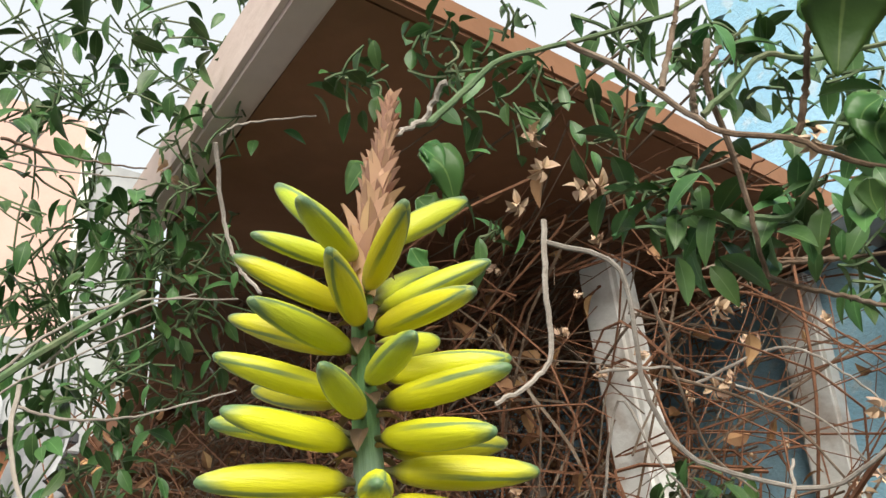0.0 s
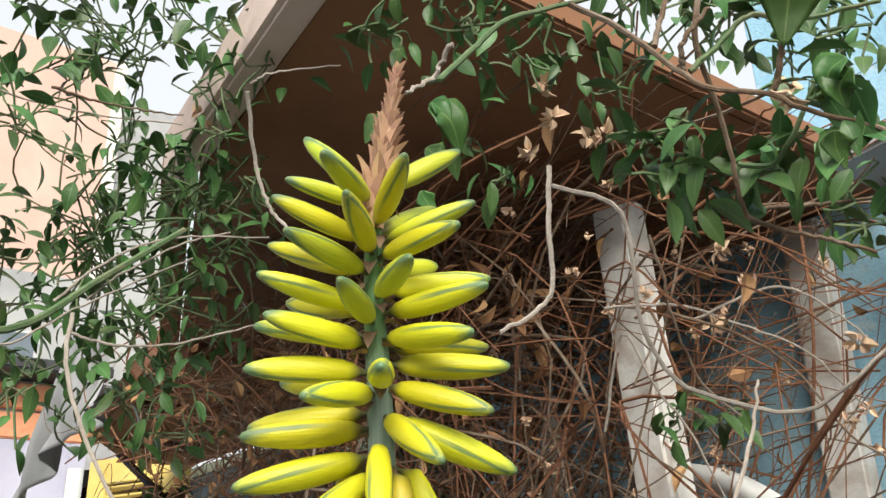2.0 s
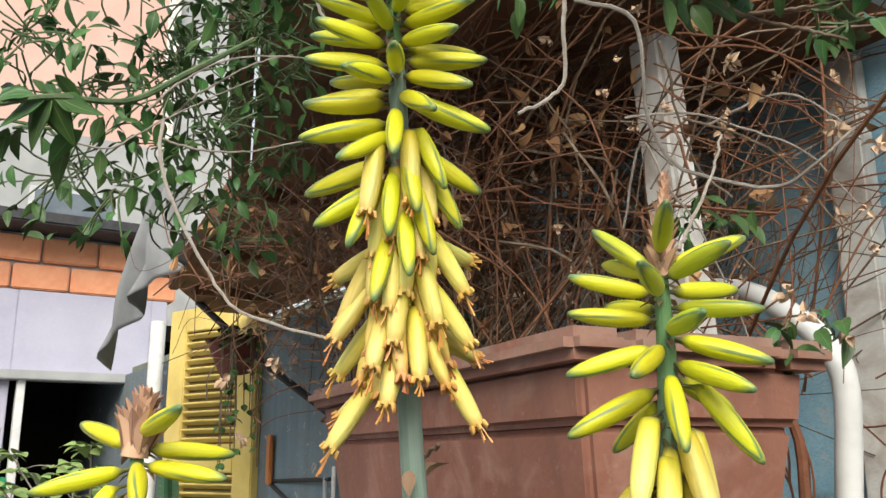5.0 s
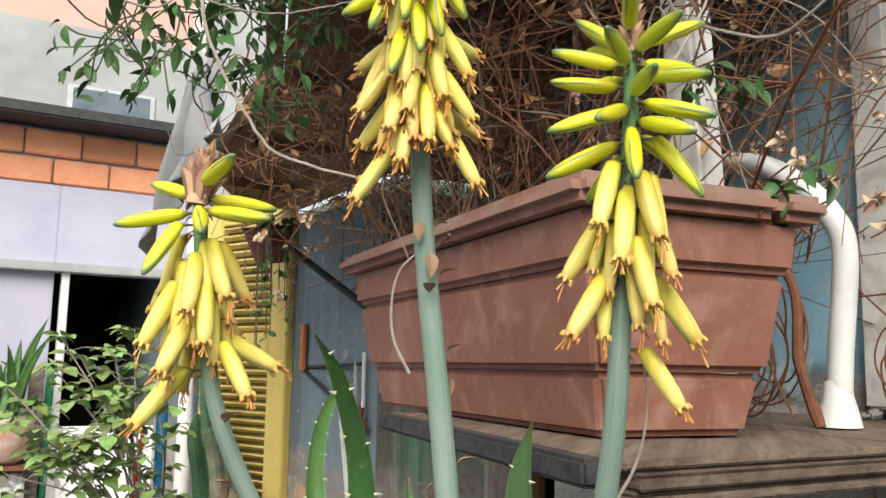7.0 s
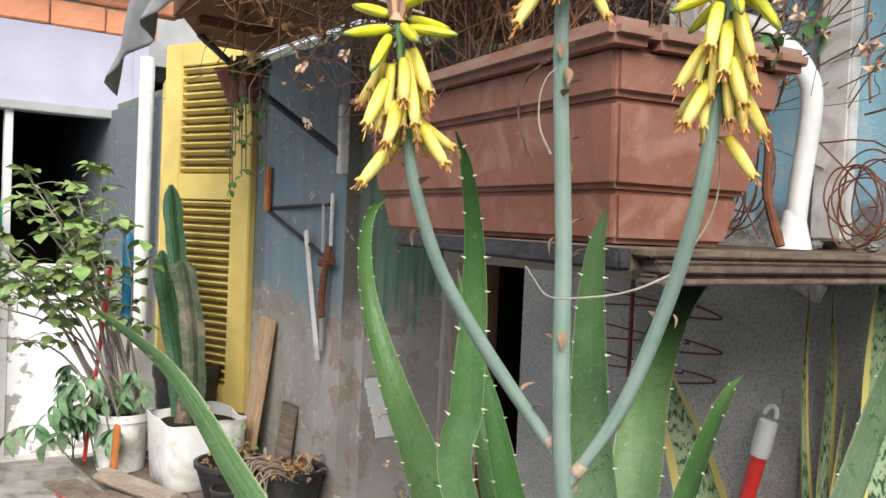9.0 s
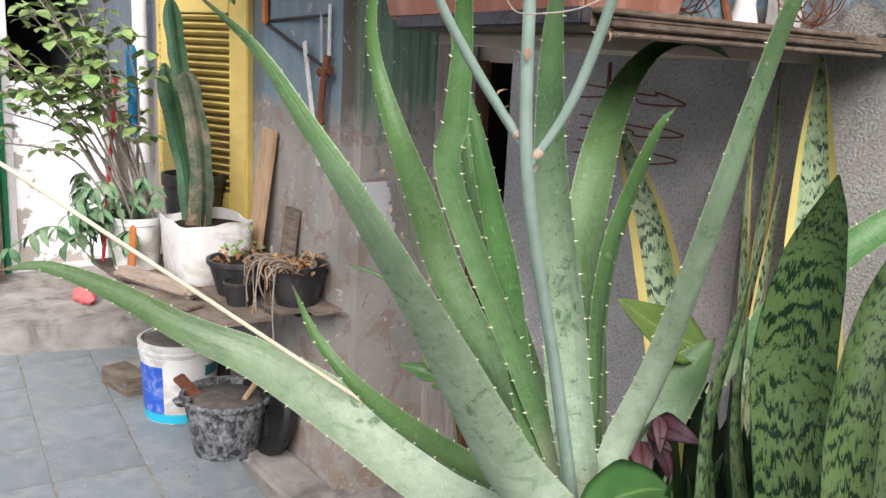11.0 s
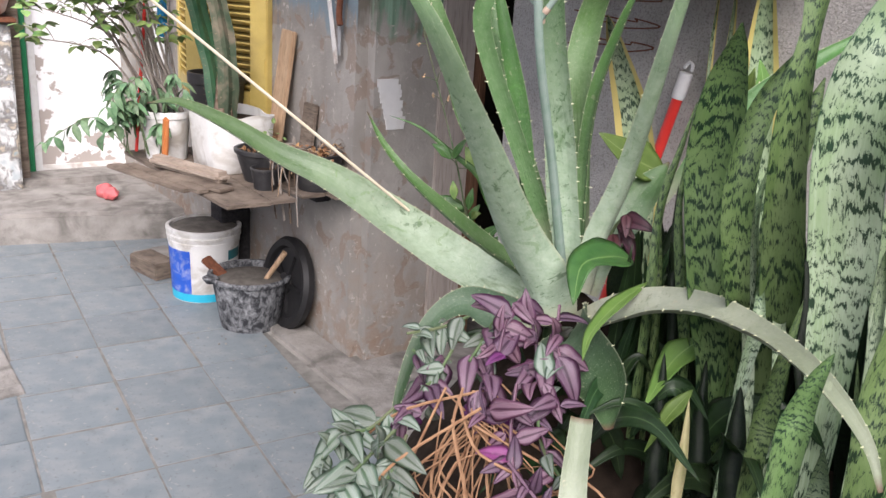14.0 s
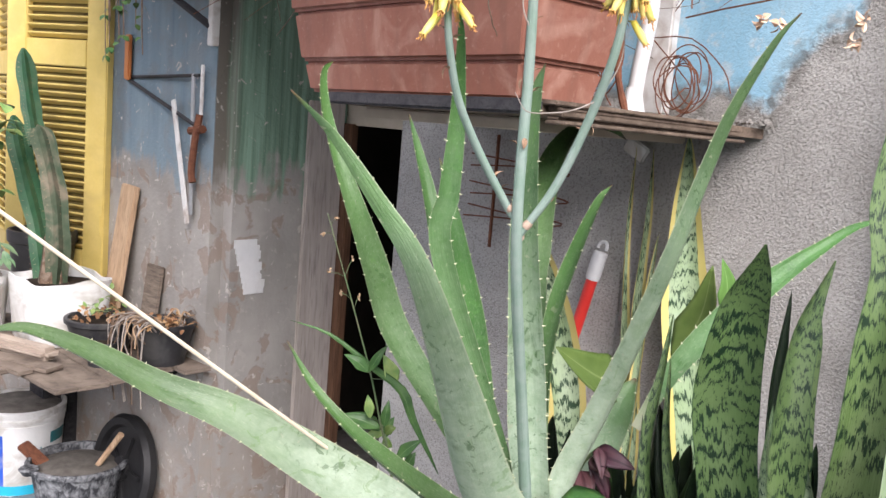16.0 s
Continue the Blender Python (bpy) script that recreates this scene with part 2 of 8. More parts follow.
def wall_b_material():
    """Rough grey cement with blue limewash over its upper part and a ragged edge between them."""
    n = Nodes("roughcast_and_blue_wash", 0.92, 0.2)
    u, z = n.dot(U2), n.xyz(n.tc.outputs["Object"])[2]
    rag = n.math("MULTIPLY_ADD", n.noise(9, 6), 0.16, -0.08)
    slope = n.math("MULTIPLY", n.math("MAXIMUM", n.math("ADD", u, 0.30), 0.0), 1.25)
    edge = n.math("ADD", n.math("SUBTRACT", z, slope), rag)
    mask = n.step(edge, 1.625, 1.65)
    grey = n.mix(n.step(n.noise(7, 6), 0.3, 0.7), (0.345, 0.338, 0.315), (0.49, 0.482, 0.455))
    grey = n.mix(n.math("MULTIPLY", n.step(n.noise(2.2, 5), 0.5, 0.7), 0.5), grey, (0.22, 0.205, 0.19))
    blue = n.mix(n.step(n.noise(11, 6, n.coord("Object", (1, 1, 0.4))), 0.3, 0.7), (0.22, 0.43, 0.57), (0.35, 0.56, 0.68))
    blue = n.mix(n.math("MULTIPLY", n.step(n.noise(32, 5), 0.56, 0.66), 0.6), blue, (0.5, 0.56, 0.58))
    moss = n.math("MULTIPLY", n.math("MULTIPLY", n.step(edge, 1.57, 1.62), n.math("SUBTRACT", 1.0, n.step(edge, 1.65, 1.69))), n.step(n.noise(40, 4), 0.42, 0.6))
    c = n.mix(n.math("MULTIPLY", moss, 0.75), n.mix(mask, grey, blue), (0.12, 0.115, 0.1))
    pit = n.step(n.noise(230, 6), 0.36, 0.62)
    c = n.mix(n.math("MULTIPLY", n.step(n.noise(210, 5), 0.5, 0.36), n.math("MULTIPLY_ADD", mask, -0.4, 0.55)), c, (0.17, 0.16, 0.145))
    h = n.math("ADD", n.noise(340, 5), n.math("ADD", n.math("MULTIPLY", pit, 0.8), n.math("MULTIPLY", n.noise(20, 4), 0.3)))
    h = n.math("MULTIPLY", h, n.math("MULTIPLY_ADD", mask, -0.75, 1.0))
    n.color(c).bump(h, 0.65, 0.0028)
    return n.done()


def wall_a_material():
    """Grey cement, chipped and stained, brushed with blue limewash above breast height on the long face and green on the end face."""
    n = Nodes("grey_cement_with_brushed_paint", 0.9, 0.2)
    u, v, z = n.dot(U2), n.dot(V2), n.xyz(n.tc.outputs["Object"])[2]
    streak = n.noise(1.0, 5, n.coord("Object", (22, 22, 2.2)))
    rag = n.math("ADD", n.math("MULTIPLY_ADD", streak, 0.34, -0.17), n.math("MULTIPLY_ADD", n.noise(7, 5), 0.3, -0.15))
    mask = n.step(n.math("ADD", z, rag), 1.30, 1.36)
    grey = n.mix(n.step(n.noise(3.5, 6), 0.3, 0.7), (0.25, 0.237, 0.217), (0.4, 0.381, 0.352))
    grey = n.mix(n.math("MULTIPLY", n.step(n.noise(1.7, 5, distort=0.8), 0.5, 0.66), 0.5), grey, (0.18, 0.166, 0.155))
    drip = n.noise(1.0, 5, n.coord("Object", (16, 16, 1.5)))
    grey = n.mix(n.math("MULTIPLY", n.step(drip, 0.54, 0.7), 0.22), grey, (0.22, 0.2, 0.18))
    chip = n.math("MULTIPLY", n.step(n.noise(9, 6, distort=0.7), 0.565, 0.59), 0.7)
    grey = n.mix(chip, grey, (0.27, 0.21, 0.17))
    low = n.step(n.math("ADD", z, n.math("MULTIPLY", n.noise(6, 5), 0.6)), 0.85, 0.3)
    grey = n.mix(n.math("MULTIPLY", n.math("MULTIPLY", low, n.step(n.noise(14, 6), 0.42, 0.58)), 0.7), grey, (0.25, 0.175, 0.125))
    grey = n.mix(n.math("MULTIPLY", n.step(n.noise(19, 6, distort=1.0), 0.6, 0.63), 0.5), grey, (0.4, 0.37, 0.34))
    blue = n.mix(n.step(streak, 0.3, 0.7), (0.15, 0.29, 0.41), (0.29, 0.44, 0.54))
    blue = n.mix(n.math("MULTIPLY", n.step(n.noise(12, 5), 0.5, 0.62), 0.5), blue, (0.26, 0.31, 0.35))
    green = n.mix(n.step(n.noise(1.0, 4, n.coord("Object", (40, 40, 1.5))), 0.35, 0.62), (0.10, 0.165, 0.115), (0.23, 0.36, 0.27))
    green = n.mix(n.step(n.math("ADD", v, n.math("MULTIPLY", streak, 0.06)), 1.50, 1.47), green, (0.17, 0.155, 0.13))
    turn = n.step(v, 1.395, 1.405)
    paint = n.mix(turn, blue, green)
    # Paint on the long face turns much darker beyond u -2.76.
    darker_band = n.math("MULTIPLY", n.step(u, -2.72, -2.76), n.math("SUBTRACT", 1.0, turn))
    paint = n.mix(n.math("MULTIPLY", darker_band, 0.85), paint, (0.085, 0.08, 0.075))
    c = n.mix(mask, grey, paint)
    c = n.mix(n.math("MULTIPLY", n.step(n.noise(34, 5, distort=0.6), 0.65, 0.675), 0.8), c, (0.5, 0.46, 0.42))
    h = n.math("ADD", n.noise(60, 5), n.math("MULTIPLY", n.noise(9, 4), 1.4))
    n.color(c).bump(n.math("SUBTRACT", h, n.math("MULTIPLY", chip, 1.0)), 0.42, 0.007)
    return n.done()


def door_material():
    n = Nodes("white_flaking_door_paint", 0.75, 0.3)
    z, v = n.xyz(n.tc.outputs["Object"])[2], n.dot(V2)
    flake = n.math("ADD", n.noise(7, 6), n.math("MULTIPLY", n.step(z, 0.75, 0.2), 0.16))
    flake = n.math("ADD", flake, n.math("MULTIPLY", n.step(v, 1.02, 0.9), 0.13))
    c = n.mix(n.step(flake, 0.645, 0.67), (0.84, 0.85, 0.86), (0.4, 0.36, 0.33))
    n.color(c).bump(flake, 0.3, 0.004)
    return n.done()


def pier_material():
    n = Nodes("many_layered_peeling_limewash", 0.9, 0.2)
    a = n.noise(9, 6, distort=0.4)
    c = n.ramp(a, (0.3, (0.4, 0.45, 0.47)), (0.45, (0.62, 0.63, 0.62)), (0.52, (0.2, 0.2, 0.2)), (0.6, (0.5, 0.43, 0.33)), (0.7, (0.3, 0.43, 0.46)))
    c = n.mix(n.math("MULTIPLY", n.step(n.noise(4, 6, distort=0.8), 0.5, 0.62), 0.65), c, (0.13, 0.13, 0.13))
    c = n.mix(n.math("MULTIPLY", n.step(n.noise(22, 5), 0.52, 0.6), 0.8), c, (0.2, 0.19, 0.175))
    n.color(c).bump(a, 0.6, 0.006)
    return n.done()


def slate_material():
    n = Nodes("grey_slate_slab", 0.55, 0.35)
    c = n.mix(n.step(n.noise(2.4, 6, distort=0.7), 0.3, 0.7), (0.142, 0.172, 0.187), (0.215, 0.242, 0.255))
    c = n.mix(n.math("MULTIPLY", n.step(n.noise(9, 7, distort=0.5), 0.46, 0.62), 0.3), c, (0.30, 0.305, 0.30))
    c = n.mix(n.math("MULTIPLY", n.step(n.noise(1.3, 5, distort=1.2), 0.5, 0.64), 0.22), c, (0.36, 0.35, 0.33))
    c = n.mix(n.math("MULTIPLY", n.step(n.noise(21, 5, distort=1.5), 0.66, 0.7), 0.5), c, (0.42, 0.39, 0.34))
    c = n.mix(n.math("MULTIPLY", n.step(n.noise(4.5, 6, distort=0.8), 0.58, 0.68), 0.5), c, (0.09, 0.098, 0.104))
    c = n.mix(n.math("MULTIPLY", n.step(n.noise(85, 3), 0.6, 0.72), 0.4), c, (0.085, 0.088, 0.095))
    n.color(n.vary(c, n.random(), 0.07)).bump(n.noise(26, 6), 0.3, 0.004)
    n.rough(n.math("MULTIPLY_ADD", n.noise(6, 4), 0.35, 0.38))
    return n.done()


def brick_material():
    n = Nodes("hollow_clay_brick", 0.85, 0.25)
    c = n.mix(n.step(n.noise(14, 5), 0.3, 0.7), (0.66, 0.24, 0.115), (0.76, 0.33, 0.18))
    c = n.mix(n.math("MULTIPLY", n.noise(30, 4), 0.3), c, (0.62, 0.42, 0.32))
    n.color(n.vary(c, n.random(), 0.16)).bump(n.noise(45, 4), 0.3, 0.004)
    return n.done()


def planter_material():
    n = Nodes("faded_terracotta_plastic", 0.68, 0.25)
    c = n.mix(n.step(n.noise(5, 6), 0.3, 0.7), (0.215, 0.088, 0.06), (0.31, 0.145, 0.104))
    c = n.mix(n.math("MULTIPLY", n.step(n.noise(13, 6, distort=0.9), 0.5, 0.66), 0.5), c, (0.42, 0.25, 0.195))
    c = n.mix(n.math("MULTIPLY", n.step(n.noise(1.0, 5, n.coord("Object", (40, 40, 3))), 0.5, 0.68), 0.4), c, (0.17, 0.085, 0.062))
    c = n.mix(n.math("MULTIPLY", n.step(n.noise(110, 5), 0.6, 0.7), 0.25), c, (0.42, 0.29, 0.235))
    z = n.xyz(n.tc.outputs["Object"])[2]
    dust = n.math("MULTIPLY", n.step(z, 1.765, 1.78), n.step(n.noise(24, 5), 0.36, 0.6))
    c = n.mix(n.math("MULTIPLY", dust, 0.6), c, (0.32, 0.245, 0.2))
    n.color(c).bump(n.math("ADD", n.noise(90, 5), n.math("MULTIPLY", n.noise(12, 4), 1.5)), 0.25, 0.004)
    return n.done()


M["wall_b"], M["wall_a"], M["door"], M["pier"] = wall_b_material(), wall_a_material(), door_material(), pier_material()
M["slate"], M["brick"], M["planter"] = slate_material(), brick_material(), planter_material()


def leaf_material(name, a, b, vein=None, rough=0.45, rnd="island", amt=0.25, hue=0.02, under=0.1):
    n = Nodes(name, rough, 0.25)
    uv = n.xyz(n.tc.outputs["UV"])
    side = n.math("ABSOLUTE", n.math("SUBTRACT", uv[0], 0.5))
    c = n.mix(n.step(n.noise(40, 4), 0.3, 0.7), a, b)
    if vein:
        c = n.mix(n.math("MULTIPLY", n.step(side, 0.035, 0.012), 0.7), c, vein)
    n.color(n.vary(c, n.island() if rnd == "island" else n.random(), amt, hue)).bump(n.noise(120, 3), 0.2, 0.002)
    return n.done(under)


# plants
def bud_material(name, body, body2, tip, dry=None):
    """Length along z from 0 to 1; three blue-green stripes run along the bud into its dark tip."""
    n = Nodes(name, 0.4, 0.4)
    p = n.xyz(n.tc.outputs["Object"])
    ang = n.math("ARCTAN2", p[1], p[0])
    stripe = n.math("MULTIPLY_ADD", n.math("COSINE", n.math("MULTIPLY", ang, 3.0)), 0.5, 0.5)
    c = n.mix(n.step(p[2], 0.25, 0.75), body, body2)
    grain = n.noise(1.0, 4, n.coord("Object", (60, 60, 5)), 0.6)
    c = n.mix(n.math("MULTIPLY", n.step(grain, 0.4, 0.7), 0.22), c, tuple(x * 0.6 for x in body))
    band = n.step(n.math("ADD", stripe, n.math("MULTIPLY_ADD", grain, 0.12, -0.06)), 0.90, 0.975)
    c = n.mix(n.math("MULTIPLY", band, n.math("MULTIPLY", n.step(p[2], 0.3, 0.6), 0.85)), c, tip)
    fade = n.math("ADD", n.math("ADD", p[2], n.math("MULTIPLY", stripe, 0.1)), n.math("MULTIPLY", grain, 0.06))
    c = n.mix(n.step(fade, 0.90, 1.06), c, tip)
    c = n.mix(n.step(p[2], 0.24, 0.14), c, (0.10, 0.10, 0.04))
    if dry:
        c = n.mix(n.step(n.math("ADD", p[2], n.math("MULTIPLY", n.noise(5, 3), 0.3)), 0.98, 1.2), c, dry)
    n.color(n.vary(c, n.random(), 0.12, 0.012)).bump(grain, 0.15, 0.03)
    return n.done(0.1)


M["bud"] = bud_material("yellow_green_bud", (0.58, 0.55, 0.02), (0.56, 0.55, 0.022), (0.10, 0.17, 0.075))
M["bud_green"] = bud_material("greener_young_bud", (0.46, 0.50, 0.022), (0.40, 0.46, 0.03), (0.09, 0.155, 0.075))
M["flower"] = bud_material("yellow_open_flower", (0.60, 0.50, 0.045), (0.72, 0.60, 0.17), (0.50, 0.47, 0.13), (0.60, 0.26, 0.07))
M["withered"] = bud_material("withered_flower", (0.58, 0.47, 0.07), (0.64, 0.5, 0.12), (0.56, 0.33, 0.09), (0.42, 0.15, 0.035))
M["bract"] = plain("papery_bract", (0.2, 0.12, 0.07), (0.4, 0.27, 0.18), 120, 0.85, 0.3, 500)
M["cone"] = leaf_material("dry_pink_scale", (0.36, 0.19, 0.12), (0.56, 0.35, 0.25), (0.2, 0.09, 0.055), 0.8, "island", 0.3, 0.012, 0.05)
M["scar"] = plain("papery_pink_scar", (0.4, 0.29, 0.22), (0.52, 0.4, 0.31), 120, 0.8, 0.3, 400)
M["tooth"] = plain("cream_tooth", (0.44, 0.46, 0.29), (0.58, 0.59, 0.4), 60, 0.6, 0.1, 300)


def stalk_material():
    """Grey bloom with fine lengthwise streaks and a few dark pits."""
    n = Nodes("bloomy_grey_green_stalk", 0.6, 0.25)
    streak = n.noise(1.0, 4, n.coord("UV", (26, 2.2, 1)), 0.6)
    c = n.mix(n.step(streak, 0.3, 0.7), (0.155, 0.245, 0.185), (0.265, 0.35, 0.3))
    c = n.mix(n.math("MULTIPLY", n.step(n.noise(45, 4), 0.42, 0.6), 0.5), c, (0.29, 0.355, 0.325))
    c = n.mix(n.math("MULTIPLY", n.step(n.noise(1.0, 3, n.coord("UV", (60, 14, 1))), 0.68, 0.72), 0.8), c, (0.06, 0.09, 0.07))
    c = n.mix(n.step(n.xyz(n.tc.outputs["UV"])[1], 0.72, 0.86), c, n.mix(streak, (0.085, 0.19, 0.07), (0.15, 0.28, 0.12)))
    n.color(c).bump(streak, 0.35, 0.002)
    return n.done()


M["stalk"] = stalk_material()


def aloe_material(name, green, green2, pale, pale2, worn):
    """Blue-grey bloom over green skin, thickest towards the leaf's foot, rubbed off in ragged blots and cross scratches."""
    n = Nodes(name, 0.5, 0.3)
    uv = n.xyz(n.tc.outputs["UV"])
    base = n.mix(n.step(n.noise(14, 5), 0.3, 0.7), green, green2)
    streak = n.noise(1.0, 5, n.coord("UV", (2.5, 9, 1), (0, 0, 12)), 0.65, 1.2)
    cloud = n.math("ADD", n.math("MULTIPLY", n.noise(11, 6, n.tc.outputs["Object"], 0.65, 0.6), 0.5), n.math("MULTIPLY", streak, 0.5))
    foot = n.step(uv[1], 0.68, 0.2)
    bloom = n.math("MULTIPLY", n.step(cloud, 0.32, 0.44), n.math("MULTIPLY_ADD", foot, 0.88, 0.1))
    tone = n.mix(n.step(n.noise(60, 6, rough=0.7), 0.3, 0.7), pale, pale2)
    c = n.mix(bloom, base, tone)
    rub = n.math("MULTIPLY", n.step(n.noise(26, 6, rough=0.65, distort=1.6), 0.585, 0.605), n.step(n.noise(5, 3), 0.42, 0.56))
    c = n.mix(n.math("MULTIPLY", rub, 0.42), c, tuple(1.4 * x for x in green2))
    scr = n.step(n.noise(1.0, 5, n.coord("UV", (4, 60, 1), (0, 0, 9)), 0.65, 1.2), 0.585, 0.61)
    c = n.mix(n.math("MULTIPLY", n.math("MULTIPLY", scr, 0.6), n.step(n.noise(8, 4), 0.48, 0.58)), c, green)
    pore = n.step(n.noise(1.0, 3, n.coord("UV", (46, 90, 1))), 0.6, 0.66)
    c = n.mix(n.math("MULTIPLY", pore, 0.22), c, (0.45, 0.48, 0.36))
    c = n.mix(n.math("MULTIPLY", n.step(n.noise(85, 4, distort=0.6), 0.67, 0.7), worn), c, (0.36, 0.35, 0.26))
    side = n.math("ABSOLUTE", n.math("SUBTRACT", uv[0], 0.5))
    c = n.mix(n.math("MULTIPLY", n.step(side, 0.47, 0.495), 0.5), c, (0.4, 0.43, 0.3))
    c = n.mix(n.math("MULTIPLY", n.step(uv[1], 0.09, 0.0), 0.85), c, (0.52, 0.52, 0.38))
    c = n.mix(n.step(uv[1], 0.95, 1.0), c, (0.1, 0.06, 0.035))
    h = n.math("ADD", n.noise(140, 4), n.math("MULTIPLY", n.noise(1.0, 3, n.coord("UV", (8, 10, 1))), 1.5))
    n.color(n.vary(c, n.random(), 0.09, 0.01)).bump(h, 0.35, 0.002)
    n.rough(n.math("MULTIPLY_ADD", bloom, 0.22, 0.36))
    return n.done(0.04)


def snake_material(name, light, dark, edge=None, rows=15.0, amount=0.0, tip=None):
    """Thin jagged dark bands cross the blade in broken rows, some strong and some faint, with short flecks between them; with an edge colour, a broad margin along both sides."""
    n = Nodes(name, 0.45, 0.22)
    uv = n.xyz(n.tc.outputs["UV"])
    r7 = n.math("MULTIPLY", n.random(), 17.0)

    def grid(a, b):
        v = n.t.nodes.new("ShaderNodeCombineXYZ")
        n.put(v.inputs[0], n.math("MULTIPLY", uv[0], a))
        n.put(v.inputs[1], n.math("MULTIPLY", uv[1], b))
        n.put(v.inputs[2], r7)
        return v.outputs[0]

    jag = n.math("MULTIPLY_ADD", n.noise(1.0, 4, grid(11, 13), 0.75), 2.0, -1.0)
    sway = n.math("MULTIPLY_ADD", n.noise(1.0, 2, grid(2.4, 10), 0.5), 2.4, -1.2)
    at_row = n.math("ADD", n.math("ADD", n.math("MULTIPLY", uv[1], rows), r7), n.math("ADD", n.math("MULTIPLY", jag, 1.35), sway))
    saw = n.math("FRACT", at_row)
    band = n.math("SUBTRACT", 1.0, n.math("MULTIPLY", n.math("ABSOLUTE", n.math("SUBTRACT", saw, 0.5)), 2.0))
    strong = n.math("MULTIPLY_ADD", n.noise(1.0, 2, grid(1.3, rows * 0.9)), 1.6, -0.8)
    broken = n.math("ADD", strong, n.math("MULTIPLY_ADD", n.noise(1.0, 5, grid(7, 70), 0.7), 1.7, -0.85))
    level = n.math("ADD", n.math("ADD", band, broken), amount)
    mask = n.step(level, 0.84, 0.88)
    fleck = n.step(n.noise(1.0, 3, grid(26, 95), 0.6), 0.585, 0.62)
    fleck = n.math("MULTIPLY", fleck, n.step(n.noise(1.0, 3, grid(3, 16)), 0.42, 0.55))
    mask = n.math("MAXIMUM", mask, n.math("MULTIPLY", fleck, 0.85))
    c = n.mix(n.step(n.noise(1.0, 4, grid(1.5, 7)), 0.36, 0.64), light, (light[0] * 0.7, light[1] * 0.8, light[2] * 0.62))
    c = n.mix(n.math("MULTIPLY", n.step(n.noise(1.0, 3, grid(34, 5)), 0.45, 0.65), 0.3), c, tuple(x * 1.25 for x in light))
    if tip:
        c = n.mix(n.step(uv[1], 0.45, 0.88), c, tip)
    halo = n.step(level, 0.45, 0.9)
    c = n.mix(n.math("MULTIPLY", halo, 0.3), c, tuple(0.4 * x + 0.6 * y for x, y in zip(light, dark)))
    c = n.mix(n.math("MULTIPLY", mask, 0.94), c, dark)
    side = n.math("ABSOLUTE", n.math("SUBTRACT", uv[0], 0.5))
    if edge:
        c = n.mix(n.step(n.math("ADD", side, n.math("MULTIPLY", n.noise(30, 3), 0.05)), 0.355, 0.37), c, edge)
    else:
        c = n.mix(n.math("MULTIPLY", n.step(side, 0.475, 0.495), 0.6), c, tuple(2.0 * x for x in dark))
    n.color(n.vary(c, n.random(), 0.18, 0.012)).bump(n.math("ADD", n.noise(1.0, 3, n.coord("UV", (40, 6, 1))), n.math("MULTIPLY", mask, -0.4)), 0.3, 0.002)
    return n.done(0.03)


M["aloe"] = aloe_material("grey_green_aloe_skin", (0.03, 0.08, 0.02), (0.075, 0.15, 0.042), (0.27, 0.365, 0.25), (0.43, 0.52, 0.40), 0.4)
M["aloe_inner"] = aloe_material("green_inner_aloe_skin", (0.028, 0.085, 0.018), (0.06, 0.145, 0.034), (0.085, 0.175, 0.06), (0.15, 0.24, 0.115), 0.25)
# Low leaves: less bloom, and the shade they lie in put into the colour.
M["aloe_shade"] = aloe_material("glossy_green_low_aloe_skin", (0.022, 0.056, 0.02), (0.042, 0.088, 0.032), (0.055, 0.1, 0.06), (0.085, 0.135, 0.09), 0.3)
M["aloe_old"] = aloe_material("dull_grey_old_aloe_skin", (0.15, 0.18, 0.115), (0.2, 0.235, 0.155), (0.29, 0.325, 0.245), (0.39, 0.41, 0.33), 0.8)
M["snake"] = [snake_material("green_banded_blade", (0.12, 0.18, 0.072), (0.004, 0.019, 0.009), None, 31.0, 0.1, (0.078, 0.13, 0.045)),
              snake_material("silver_banded_blade", (0.43, 0.51, 0.375), (0.007, 0.03, 0.014), None, 31.0, 0.03, (0.085, 0.13, 0.06)),
              snake_material("straw_dry_blade", (0.36, 0.33, 0.18), (0.3, 0.27, 0.14)),
              snake_material("yellow_edged_blade", (0.30, 0.38, 0.25), (0.014, 0.04, 0.02), (0.56, 0.48, 0.17), 36.0, 0.08),
              # near-black copy of the banded blade: shade inside the clump as colour
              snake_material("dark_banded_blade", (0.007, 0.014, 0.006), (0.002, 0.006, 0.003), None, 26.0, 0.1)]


def inch_material(name, mid, stripe, edge):
    n = Nodes(name, 0.4, 0.45)
    uv = n.xyz(n.tc.outputs["UV"])
    fine = n.noise(1.0, 3, n.coord("UV", (34, 1.6, 1)), 0.6)
    side = n.math("ADD", n.math("ABSOLUTE", n.math("SUBTRACT", uv[0], 0.5)), n.math("MULTIPLY_ADD", fine, 0.22, -0.11))
    c = n.ramp(n.math("MULTIPLY", side, 2.0), (0.0, mid), (0.06, mid), (0.2, stripe), (0.6, stripe), (0.85, edge))
    c = n.mix(n.math("MULTIPLY", n.step(fine, 0.5, 0.62), 0.35), c, mid)
    n.color(n.vary(c, n.random(), 0.4, 0.03)).bump(fine, 0.35, 0.003)
    return n.done(0.08)


